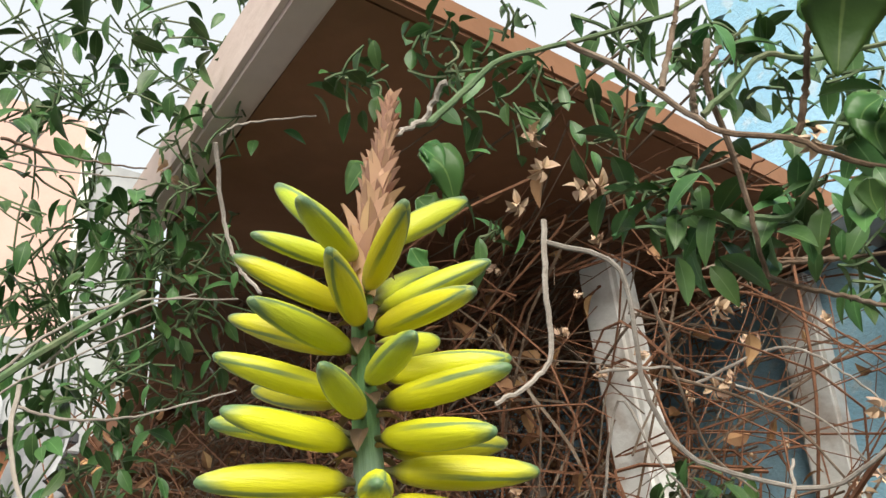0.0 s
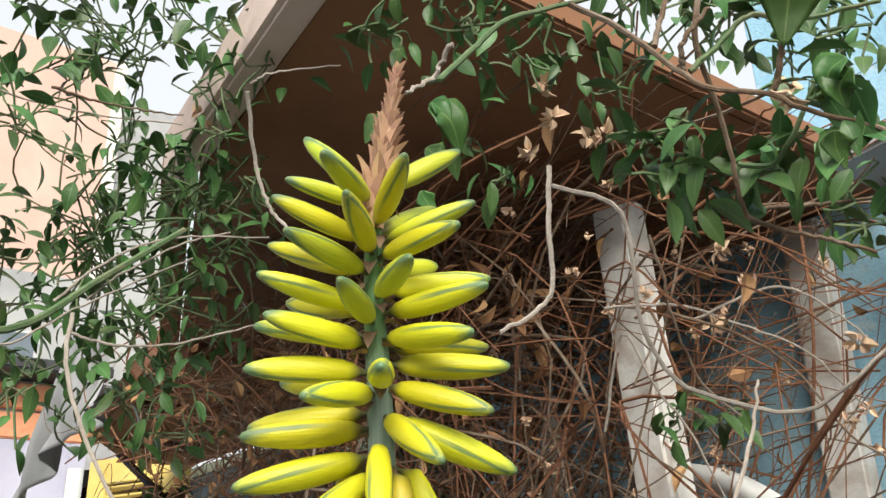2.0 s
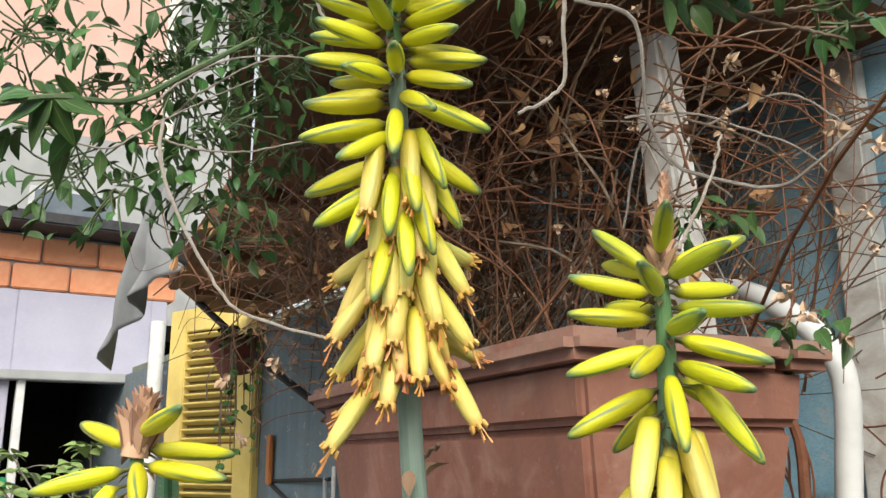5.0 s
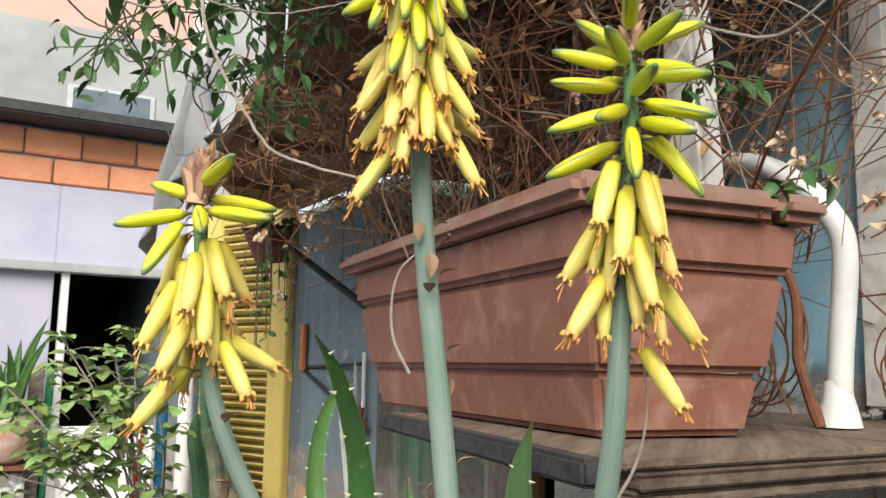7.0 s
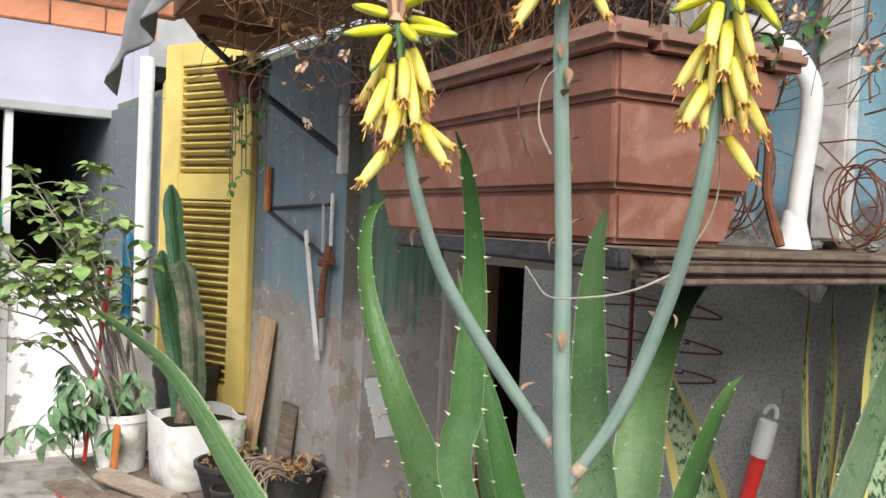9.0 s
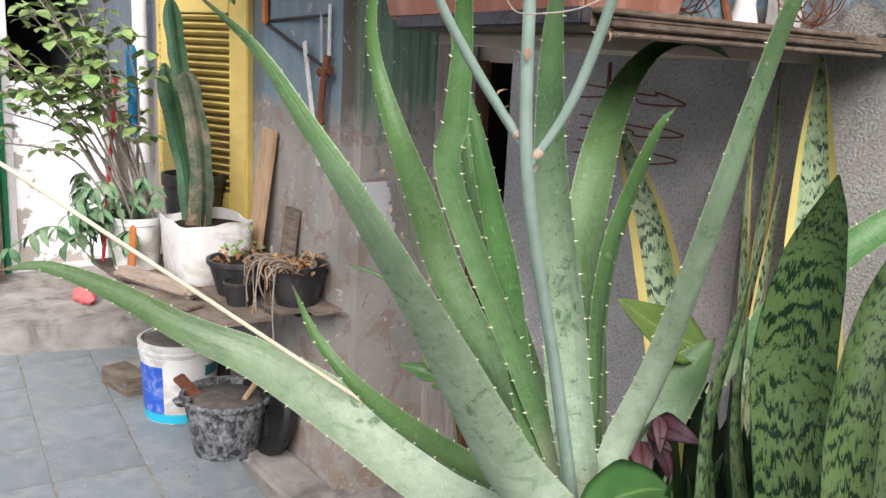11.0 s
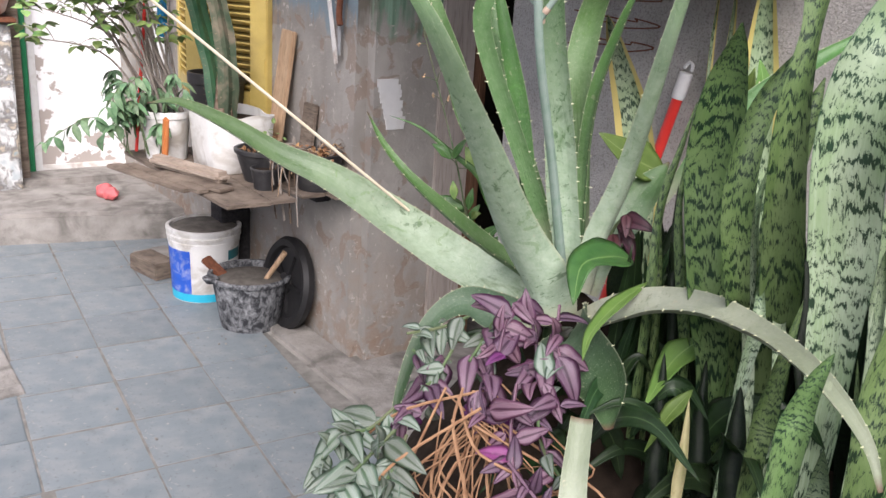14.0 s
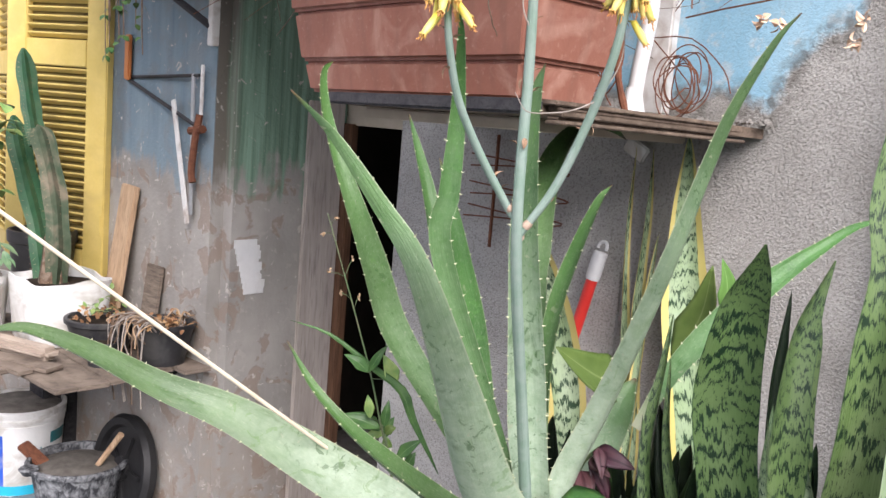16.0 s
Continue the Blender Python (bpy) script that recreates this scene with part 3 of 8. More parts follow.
M["leaf"] = leaf_material("green_vine_leaf", (0.03, 0.08, 0.024), (0.075, 0.15, 0.045), (0.13, 0.22, 0.09), 0.38)
M["leaf_big"] = leaf_material("glossy_green_leaf", (0.028, 0.078, 0.02), (0.05, 0.115, 0.03), (0.13, 0.21, 0.07), 0.35, "object")
# Strap leaf colour lowered to near-black in place of shade under the plants.
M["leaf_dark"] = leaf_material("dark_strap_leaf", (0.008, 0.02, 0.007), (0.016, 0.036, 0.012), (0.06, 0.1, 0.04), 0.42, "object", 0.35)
M["leaf_shrub"] = leaf_material("light_shrub_leaf", (0.10, 0.2, 0.06), (0.28, 0.36, 0.12), (0.22, 0.3, 0.12))
M["leaf_herb"] = leaf_material("blue_green_herb_leaf", (0.07, 0.15, 0.075), (0.18, 0.28, 0.15), (0.2, 0.3, 0.17), 0.45)
M["leaf_lime"] = leaf_material("lime_variegated_leaf", (0.075, 0.14, 0.03), (0.11, 0.185, 0.045), (0.18, 0.26, 0.09), 0.4, "object")
M["dry_leaf"] = leaf_material("dry_brown_leaf", (0.26, 0.13, 0.06), (0.42, 0.25, 0.13), None, 0.85, "island", 0.35, 0.01, 0.05)
M["dry_pale"] = leaf_material("pale_dry_blossom", (0.42, 0.27, 0.18), (0.62, 0.46, 0.33), None, 0.85, "island", 0.25, 0.01, 0.1)
M["inch_purple"] = inch_material("purple_striped_leaf", (0.035, 0.01, 0.026), (0.15, 0.09, 0.128), (0.055, 0.016, 0.042))
M["inch_green"] = inch_material("silver_green_striped_leaf", (0.055, 0.09, 0.052), (0.18, 0.215, 0.18), (0.055, 0.095, 0.058))
M["inch_back"] = inch_material("magenta_leaf_back", (0.1, 0.018, 0.085), (0.14, 0.03, 0.12), (0.09, 0.018, 0.075))
M["inch_dark"] = inch_material("dark_maroon_leaf", (0.03, 0.006, 0.012), (0.075, 0.03, 0.04), (0.03, 0.008, 0.014))
M["twig"] = plain("grey_brown_bark", (0.085, 0.055, 0.036), (0.19, 0.13, 0.09), 90, 0.85, 0.4, 400, 0.2, stain=(0.33, 0.28, 0.23), sscale=30, samt=0.5)
M["twig_red"] = plain("red_brown_bark", (0.12, 0.052, 0.028), (0.25, 0.12, 0.07), 90, 0.85, 0.4, 400, 0.2)
M["twig_pale"] = plain("bleached_twig", (0.24, 0.205, 0.175), (0.38, 0.34, 0.3), 90, 0.85, 0.4, 400, 0.2)
M["vine_green"] = plain("green_vine_stem", (0.06, 0.11, 0.045), (0.12, 0.17, 0.08), 90, 0.7, 0.3, 400, 0.3, stain=(0.17, 0.14, 0.09), sscale=30, samt=0.6)
M["cactus"] = plain("dark_green_cactus", (0.012, 0.058, 0.026), (0.03, 0.1, 0.042), 30, 0.5, 0.3, 150, 0.35, stain=(0.16, 0.17, 0.11), sscale=9, samt=0.2)
M["cactus_old"] = plain("grey_corky_cactus", (0.035, 0.062, 0.034), (0.085, 0.105, 0.065), 26, 0.75, 0.5, 120, 0.3, stain=(0.25, 0.19, 0.14), sscale=12, samt=0.6)


# ---- mesh tools ----
class Geo:
    """Vertices, faces and UVs that become one mesh."""

    def __init__(self):
        self.v, self.f, self.uv = [], [], []

    def add(self, verts, faces, uvs=None):
        o = len(self.v)
        self.v.extend(tuple(p) for p in verts)
        self.uv.extend(uvs if uvs else [(0.0, 0.0)] * len(verts))
        self.f.extend(tuple(i + o for i in q) for q in faces)
        return self

    def box(self, m, size, bevel=0.004):
        """A box with bevelled edges, centred in the frame m."""
        bm = bmesh.new()
        bmesh.ops.create_cube(bm, size=1.0)
        bmesh.ops.scale(bm, vec=size, verts=bm.verts)
        if bevel:
            bmesh.ops.bevel(bm, geom=bm.edges[:], offset=min(bevel, 0.45 * min(size)), segments=2, affect="EDGES")
        bm.verts.index_update()
        self.add([m @ p.co for p in bm.verts], [[p.index for p in f.verts] for f in bm.faces])
        bm.free()
        return self

    def ubox(self, u0, u1, v0, v1, z0, z1, bevel=0.004):
        """A box along the wall's own directions."""
        return self.box(WALL @ Matrix.Translation(((u0 + u1) / 2, (v0 + v1) / 2, (z0 + z1) / 2)), (u1 - u0, v1 - v0, z1 - z0), bevel)

    def tube(self, pts, radii, seg=8, cap=True, ridges=0.0):
        pts = [Vector(p) for p in pts]
        n = len(pts)
        radii = list(radii) if hasattr(radii, "__len__") else [radii] * n
        tan = [(pts[min(i + 1, n - 1)] - pts[max(i - 1, 0)]).normalized() for i in range(n)]
        side = tan[0].orthogonal().normalized()
        verts, uvs = [], []
        for i in range(n):
            side = (side - tan[i] * side.dot(tan[i])).normalized()
            up = tan[i].cross(side)
            for k in range(seg):
                a = 2 * math.pi * k / seg
                r = radii[i] * (1 + ridges * (1 if k % 2 else -1))
                verts.append(pts[i] + (side * math.cos(a) + up * math.sin(a)) * r)
                uvs.append((k / seg, i / (n - 1)))
        faces = [(i * seg + k, i * seg + (k + 1) % seg, (i + 1) * seg + (k + 1) % seg, (i + 1) * seg + k) for i in range(n - 1) for k in range(seg)]
        if cap:
            faces += [tuple(range(seg))[::-1], tuple(range((n - 1) * seg, n * seg))]
        return self.add(verts, faces, uvs)

    def lathe(self, m, profile, seg=32, lobes=0, amount=0.0, cap=True):
        """A profile of (radius, height) turned round the frame's z."""
        verts, uvs = [], []
        n = len(profile)
        for i, (r, z) in enumerate(profile):
            for k in range(seg):
                a = 2 * math.pi * k / seg
                q = r * (1 + amount * math.cos(lobes * a))
                verts.append(m @ Vector((q * math.cos(a), q * math.sin(a), z)))
                uvs.append((k / seg, i / (n - 1)))
        faces = [(i * seg + k, i * seg + (k + 1) % seg, (i + 1) * seg + (k + 1) % seg, (i + 1) * seg + k) for i in range(n - 1) for k in range(seg)]
        if cap:
            faces += [tuple(range(seg))[::-1], tuple(range((n - 1) * seg, n * seg))]
        return self.add(verts, faces, uvs)

    def blade(self, pts, width, thick, hint, channel=0.3, twist=0.0, shape=None, cols=6, wave=0.0, keel=0.0):
        """A fleshy leaf along pts: half widths from shape(s) * width, hollow above and round below, with a keel off its middle. Returns its two edges."""
        n = len(pts)
        hint = Vector(hint)
        left, right = [], []
        verts, uvs, faces = [], [], []
        length = 0.0
        for i in range(n):
            s = i / (n - 1)
            p = pts[i]
            if i:
                length += (p - pts[i - 1]).length
            t = (pts[min(i + 1, n - 1)] - pts[max(i - 1, 0)]).normalized()
            nor = (hint - t * hint.dot(t)).normalized()
            nor = Matrix.Rotation(radians(twist) * s, 3, t) @ nor
            side = t.cross(nor)
            w = width * (shape(s) if shape else 1 - s)
            th = thick * max(1 - s, 0.05) ** 0.7
            crest = keel * min(max((s - 0.12) / 0.35, 0.0), 1.0)
            ring = []
            for k in range(cols + 1):
                x = 2 * k / cols - 1
                wob = wave * w * math.sin(9 * s * math.pi + (3 if x > 0 else 0)) * abs(x)
                ring.append((p + side * (w * x) + nor * (channel * w * x * x * (1 - crest) + wob), (k / cols, s)))
            for k in range(cols - 1, 0, -1):
                x = 2 * k / cols - 1
                tent = (x + 1) / 1.4 if x < 0.4 else (1 - x) / 0.6
                depth = (1 - crest) * th * (1 - x * x) ** 0.6 + crest * 0.55 * w * tent
                ring.append((p + side * (w * x) + nor * (channel * w * x * x * (1 - crest) - depth), (k / cols, s)))
            verts += [a for a, _ in ring]
            uvs += [(b[0], s) for _, b in ring]
            left.append((ring[0][0], -side, nor, s))
            right.append((ring[cols][0], side, nor, s))
        m = 2 * cols
        for i in range(n - 1):
            for k in range(m):
                faces.append((i * m + k, i * m + (k + 1) % m, (i + 1) * m + (k + 1) % m, (i + 1) * m + k))
        faces += [tuple(range(m))[::-1], tuple(range((n - 1) * m, n * m))]
        self.add(verts, faces, uvs)
        return left, right

    def small_leaf(self, p, d, nor, length, width, fold=0.25, droop=0.2):
        """A thin pointed leaf with a folded midrib."""
        d, nor = Vector(d).normalized(), Vector(nor)
        nor = (nor - d * nor.dot(d)).normalized()
        side = d.cross(nor)
        rows = ((0.0, 0.05), (0.1, 0.45), (0.28, 0.88), (0.48, 1.0), (0.68, 0.82), (0.86, 0.42), (1.0, 0.02))
        verts, uvs = [], []
        for s, w in rows:
            c = Vector(p) + d * (length * s) - nor * (droop * length * s * s)
            for x in (-1, 0, 1):
                verts.append(c + side * (width * w * x) + nor * (fold * width * w * abs(x)))
                uvs.append((0.5 + x / 2, s))
        faces = []
        for i in range(6):
            for k in range(2):
                a = i * 3 + k
                faces.append((a, a + 1, a + 4, a + 3))
        return self.add(verts, faces, uvs)

    def mesh(self, name, material, smooth=True, sharp=38):
        me = bpy.data.meshes.new(name)
        me.from_pydata([tuple(p) for p in self.v], [], self.f)
        lay = me.uv_layers.new(name="UVMap")
        idx = np.empty(len(me.loops), dtype=np.int32)
        me.loops.foreach_get("vertex_index", idx)
        lay.data.foreach_set("uv", np.array(self.uv, dtype=np.float32)[idx].ravel())
        me.materials.append(material)
        me.polygons.foreach_set("use_smooth", [smooth] * len(me.polygons))
        if smooth and sharp:
            me.set_sharp_from_angle(angle=radians(sharp))
        me.update()
        return me


WALL = Matrix(((U2.x, V2.x, 0, 0), (U2.y, V2.y, 0, 0), (0, 0, 1, 0), (0, 0, 0, 1)))


def part(name, geo, material, parent=None, label="", sharp=38):
    """One mesh object, under a thing or a part."""
    ob = new(name, geo.mesh(name, material, True, sharp) if isinstance(geo, Geo) else geo)
    if parent is not None:
        ob.parent = parent
        if parent.parent is None:
            ob.matrix_parent_inverse = Matrix.Translation(-parent.location)
    if label:
        ob["label"] = label
    return ob


def thing(name, at, label, category, group="", kind=""):
    return tagged(bpy.data.objects[new_empty(name, at)], label, category, group, kind)


def new_empty(name, at):
    ob = new(name)
    ob.location = at
    ob.empty_display_size = 0.05
    return ob.name


def single(name, geo, material, label, category, group="", kind="", sharp=38):
    return tagged(part(name, geo, material, None, "", sharp), label, category, group, kind)


def placed(name, mesh, m, parent):
    """An object on a shared mesh at the world pose m, under parent."""
    ob = new(name, mesh)
    ob.parent = parent
    if parent.parent is None:
        ob.matrix_parent_inverse = Matrix.Translation(-parent.location)
    ob.matrix_basis = m
    return ob


def spline(pts, n=24):
    """A smooth line through the given points."""
    p = [Vector(q) for q in pts]
    p = [p[0] * 2 - p[1]] + p + [p[-1] * 2 - p[-2]]
    segs = len(p) - 3
    out = []
    for i in range(n):
        x = i / (n - 1) * segs
        k = min(int(x), segs - 1)
        t = x - k
        a, b, c, d = p[k:k + 4]
        out.append(0.5 * (2 * b + (c - a) * t + (2 * a - 5 * b + 4 * c - d) * t * t + (3 * b - a - 3 * c + d) * t ** 3))
    return out


def along(d, roll=0.0):
    """A turn that lays local z along d."""
    return Vector(d).to_track_quat("Z", "Y").to_matrix().to_4x4() @ Matrix.Rotation(roll, 4, "Z")


rng = random.Random(7)


def rvec(r=1.0):
    while True:
        q = Vector((rng.uniform(-1, 1), rng.uniform(-1, 1), rng.uniform(-1, 1)))
        if 0.05 < q.length < 1:
            return q * r


# ---- the setting ----
def structure(name, geo, material, label, category, sharp=38):
    return single(name, geo, material, label, category, kind="structure", sharp=sharp)


ground = structure("ground", Geo().box(pose(0, 0, -0.035), (120, 120, 0.08), 0), M["concrete"], "worn grey concrete ground of the yard", "ground")
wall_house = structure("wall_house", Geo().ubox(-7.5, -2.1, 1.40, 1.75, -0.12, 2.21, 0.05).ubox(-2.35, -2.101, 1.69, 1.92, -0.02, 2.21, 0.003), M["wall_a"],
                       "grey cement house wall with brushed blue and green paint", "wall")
wall_shed = structure("wall_shed", Geo().ubox(-1.17, -0.541, 1.28, 1.5, -0.02, 2.26, 0.002).ubox(-0.54, 0.9, 1.28, 1.5, -0.02, 4.2, 0.002), M["wall_b"], "rough grey cement wall with blue limewash above", "wall")
wall_back = structure("wall_back", Geo().ubox(-2.35, -0.9, 1.92, 2.02, 1.525, 2.21, 0.004).ubox(-1.3, -0.9, 1.92, 2.02, -0.02, 1.525, 0.004), M["lintel"],
                      "cream boarded wall over a low dark doorway", "wall")
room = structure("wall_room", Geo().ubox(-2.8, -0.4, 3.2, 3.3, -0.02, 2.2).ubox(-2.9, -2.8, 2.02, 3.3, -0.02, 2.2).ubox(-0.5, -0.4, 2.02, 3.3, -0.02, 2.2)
                 .ubox(-2.9, -0.4, 2.02, 3.3, 2.2, 2.3), M["dark_inside"], "store room behind the doorway, its darkness put into the wall colour", "room")
jamb = thing("door_1", W(-2.08, 1.8, 0), "narrow doorway jamb of grey-pink boards with a brown frame", "door frame", kind="structure")
part("jamb_board", Geo().ubox(-2.1, -2.082, 1.735, 1.895, 0, 1.6, 0.004), M["jamb"], jamb)
part("frame_post", Geo().ubox(-2.1, -2.05, 1.897, 1.935, 0, 1.53, 0.005), M["brown_frame"], jamb, "brown wooden frame post")

cement_patch = structure("cement_patch", Geo().ubox(-3.36, -2.41, -3.2, 0.27, -0.02, 0.018, 0.004), M["concrete"], "bare worn cement beside the slate slabs", "pavement")
cement_skirt = structure("cement_skirt", Geo().ubox(-2.62, -1.66, 1.23, 1.41, -0.03, 0.028, 0.02), M["concrete"], "sloping cement skirt along the wall's foot", "kerb")
step = structure("doorstep", Geo().box(WALL @ Matrix.Translation((-4.871, 0.0, 0.08)) @ Matrix.Rotation(radians(-15), 4, "Z"), (1.1, 4.4, 0.18), 0.02), M["concrete"],
                 "broad worn concrete doorstep", "step")
structure("door_sill", Geo().ubox(-5.1, -4.72, 0.6, 1.4, 0.1, 0.205, 0.012), M["concrete"], "low concrete sill before the white door", "step")

# far building with the half door
far = Geo()
far.ubox(-5.25, -5.0, -3.5, 0.83, -0.02, 2.6).ubox(-5.25, -5.0, 1.53, 1.62, -0.02, 2.6).ubox(-5.25, -5.0, 0.83, 1.53, 2.14, 2.6)
wall_far = structure("wall_far", far, M["lilac"], "lilac limewashed wall round a half-open door", "wall")
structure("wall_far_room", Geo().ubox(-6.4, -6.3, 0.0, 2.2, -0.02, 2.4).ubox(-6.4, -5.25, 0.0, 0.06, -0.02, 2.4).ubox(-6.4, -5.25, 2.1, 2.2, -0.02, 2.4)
                     .ubox(-6.4, -5.25, 0.0, 2.2, 2.4, 2.5), M["dark_inside"], "room behind the half door, its darkness put into the wall colour", "room")
half_door = thing("door_2", W(-5.0, 1.2, 0.2), "white flaking half door in a green and white frame", "door", kind="structure")
part("door_leaf", Geo().ubox(-5.04, -4.99, 0.90, 1.53, 0.21, 1.285, 0.006), M["door"], half_door, "white door leaf with flaking paint")
part("frame_side", Geo().ubox(-5.03, -4.965, 0.865, 0.905, 0.2, 2.12, 0.004), M["pvc"], half_door, "white frame post")
part("frame_edge", Geo().ubox(-5.03, -4.955, 0.83, 0.86, 0.2, 1.62, 0.004), M["green_paint"], half_door, "green painted edge strip")
part("frame_side", Geo().ubox(-5.03, -4.965, 1.53, 1.575, 0.2, 2.12, 0.004), M["pvc"], half_door, "white frame post")
part("lintel", Geo().ubox(-5.05, -4.93, 0.4, 1.62, 2.115, 2.165, 0.005), M["grey_render"], half_door, "pale grey-green lintel")
part("bottom_rail", Geo().ubox(-5.03, -4.97, 0.9, 1.53, 0.2, 0.235, 0.004), M["white_paint"], half_door)

eave = structure("eave", Geo().ubox(-5.3, -4.75, -3.5, 1.65, 2.92, 2.985, 0.01), M["dark_metal"], "dark eave slab over the brick course", "eave")
parapet = structure("parapet", Geo().ubox(-5.6, -5.25, -3.5, 2.6, 2.985, 3.62, 0.01), M["grey_render"], "stained grey rendered parapet", "wall")
attic = thing("window_1", W(-5.24, 1.0, 3.05), "low wide grey-blue window in the parapet", "window", kind="structure")
part("window_frame", Geo().ubox(-5.255, -5.235, 0.85, 1.35, 3.06, 3.26, 0.004), M["grey_metal"], attic)
part("pane", Geo().ubox(-5.236, -5.23, 0.88, 1.32, 3.08, 3.24, 0.002), M["dull_glass"], attic, "dull blue-grey pane")
peach = thing("apartment_building", W(-8.6, 1.0, 0), "tall peach rendered building with white corner band behind the roofs", "building")
part("wall", Geo().ubox(-9.6, -8.0, -4.0, 2.30, 0, 7.0, 0.02), M["peach"], peach)
part("corner_band", Geo().ubox(-9.6, -7.98, 2.22, 2.34, 0, 7.0, 0.01), M["white_paint"], peach, "white corner band")
part("side_wall", Geo().ubox(-9.6, -8.05, 2.34, 3.0, 0, 6.6, 0.01), M["grey_render"], peach)
tall = structure("wall_opposite", Geo().ubox(3.6, 3.8, -4.4, 3, 0, 2.8).ubox(-7.0, 3.6, -4.6, -4.4, 0, 2.4), M["grey_render"], "plain grey wall that closes the yard", "wall")

pier = thing("gate_pier", W(-4.72, 0.45, 0.17), "low masonry pier with many layers of peeling paint", "pier")
part("shaft", Geo().ubox(-4.98, -4.68, -0.6, 0.735, 0.1, 1.1, 0.012), M["pier"], pier)
part("cap", Geo().ubox(-5.0, -4.64, -0.62, 0.76, 1.1, 1.125, 0.004), M["rust"], pier, "thin rusty cap")
part("corner_post", Geo().ubox(-4.9, -4.8, 0.735, 0.80, 0.17, 1.6, 0.006), M["scrap"], pier, "grey weathered corner post")
pier_bowl = thing("plant_bowl", W(-4.76, 0.62, 1.125), "white-crusted terracotta bowl on the pier", "plant pot")
part("bowl", Geo().lathe(pose(*W(-4.76, 0.60, 1.125)), [(0.09, 0), (0.13, 0.03), (0.16, 0.12), (0.165, 0.2), (0.175, 0.21), (0.175, 0.235), (0.155, 0.235), (0.15, 0.2)], 28), M["terracotta_glaze"], pier_bowl)

bowl_rng = random.Random(13)
bowl_plant = thing("bowl_plant", W(-4.76, 0.60, 1.32), "dark green leafy plant growing in the pier bowl", "plant")
for k in range(16):
    q = W(-4.76 + bowl_rng.uniform(-0.08, 0.08), 0.60 + bowl_rng.uniform(-0.08, 0.08), 1.325)
    o = Vector((bowl_rng.uniform(-0.16, 0.16), bowl_rng.uniform(-0.16, 0.16), 0))
    hgt = bowl_rng.uniform(0.25, 0.6)
    g = Geo()
    g.blade(spline([q, q + o * 0.4 + Vector((0, 0, hgt * 0.6)), q + o + Vector((0, 0, hgt))], 12), 0.022, 0.002, (0.6, -0.8, 0.3), 0.3, bowl_rng.uniform(-60, 60), lambda s: math.sin(math.pi * min(0.15 + 0.85 * s, 1)) + 0.02, 4)
    part("leaf", g, M["leaf"], bowl_plant, "", 0)

# canopy over the shelf
canopy = thing("canopy", W(-1.7, 1.2, 2.2), "brown boarded canopy with a pale painted edge beam", "canopy")


def sheet(plan, z0, z1):
    """A flat sheet with the given outline on the plan (u, v)."""
    n = len(plan)
    verts = [W(u, v, z0) for u, v in plan] + [W(u, v, z1) for u, v in plan]
    faces = [tuple(range(n))[::-1], tuple(range(n, 2 * n))] + [(i, (i + 1) % n, n + (i + 1) % n, n + i) for i in range(n)]
    return Geo().add(verts, faces)


part("soffit", sheet([(-0.40, 0.57), (-0.40, 1.279), (-1.17, 1.279), (-1.17, 1.9), (-2.09, 1.9), (-2.09, 1.399), (-2.85, 1.399), (-2.85, 1.19), (-2.5, 1.0), (-1.5, 0.85), (-0.8, 0.61)], 2.20, 2.222), M["canopy"], canopy)
for a, b, key in (((-0.385, 0.553), (-0.82, 0.592), "fascia"), ((-0.82, 0.592), (-1.5, 0.832), "canopy"), ((-1.5, 0.832), (-2.5, 0.982), "canopy")):
    d = W(*b) - W(*a)
    m = Matrix.Translation((W(*a) + W(*b)) / 2 + Vector((0, 0, 2.225))) @ Matrix.Rotation(math.atan2(d.y, d.x), 4, "Z")
    part("edge_beam", Geo().box(m, (d.length, 0.032, 0.06), 0.005), M[key], canopy, "pale pink painted edge beam" if key == "fascia" else "brown edge beam")
part("end_beam", Geo().ubox(-0.399, -0.385, 0.57, 1.278, 2.198, 2.225, 0.003), M["canopy"], canopy)
part("roof_sheet", sheet([(-0.46, 0.61), (-0.46, 1.278), (-1.16, 1.278), (-1.16, 0.78), (-0.82, 0.64)], 2.25, 2.26), M["grey_metal"], canopy, "grey roof sheet")
part("blue_sheet", Geo().ubox(-0.52, -0.43, 0.60, 1.27, 2.262, 2.275, 0.006), M["blue_tarp"], canopy, "blue plastic sheet folded over the end")
for k in range(4):
    part("rafter", Geo().ubox(-0.95 - 0.5 * k, -0.91 - 0.5 * k, 0.75 + 0.09 * k, 1.27, 2.172, 2.199, 0.004), M["canopy"], canopy)
side_roof = thing("small_roof", W(-0.1, 1.2, 2.15), "small grey sheet roof edge on the blue wall", "roof")
part("roof_sheet", Geo().box(WALL @ Matrix.Translation((0.0, 1.18, 2.20)) @ Matrix.Rotation(radians(-6), 4, "Y"), (0.74, 0.2, 0.014), 0.004), M["grey_metal"], side_roof)
part("board", Geo().box(WALL @ Matrix.Translation((0.0, 1.22, 2.175)) @ Matrix.Rotation(radians(-6), 4, "Y"), (0.74, 0.10, 0.025), 0.004), M["dark_metal"], side_roof)

# right-hand door frame beside the shed wall
right_frame = thing("door_3", W(-0.02, 1.26, 0), "grey door frame beside a dark weathered post", "door frame", kind="structure")
part("dark_post", Geo().ubox(-0.072, -0.03, 1.243, 1.279, 0, 2.1, 0.004), M["blue_grey"], right_frame, "grey weathered post")
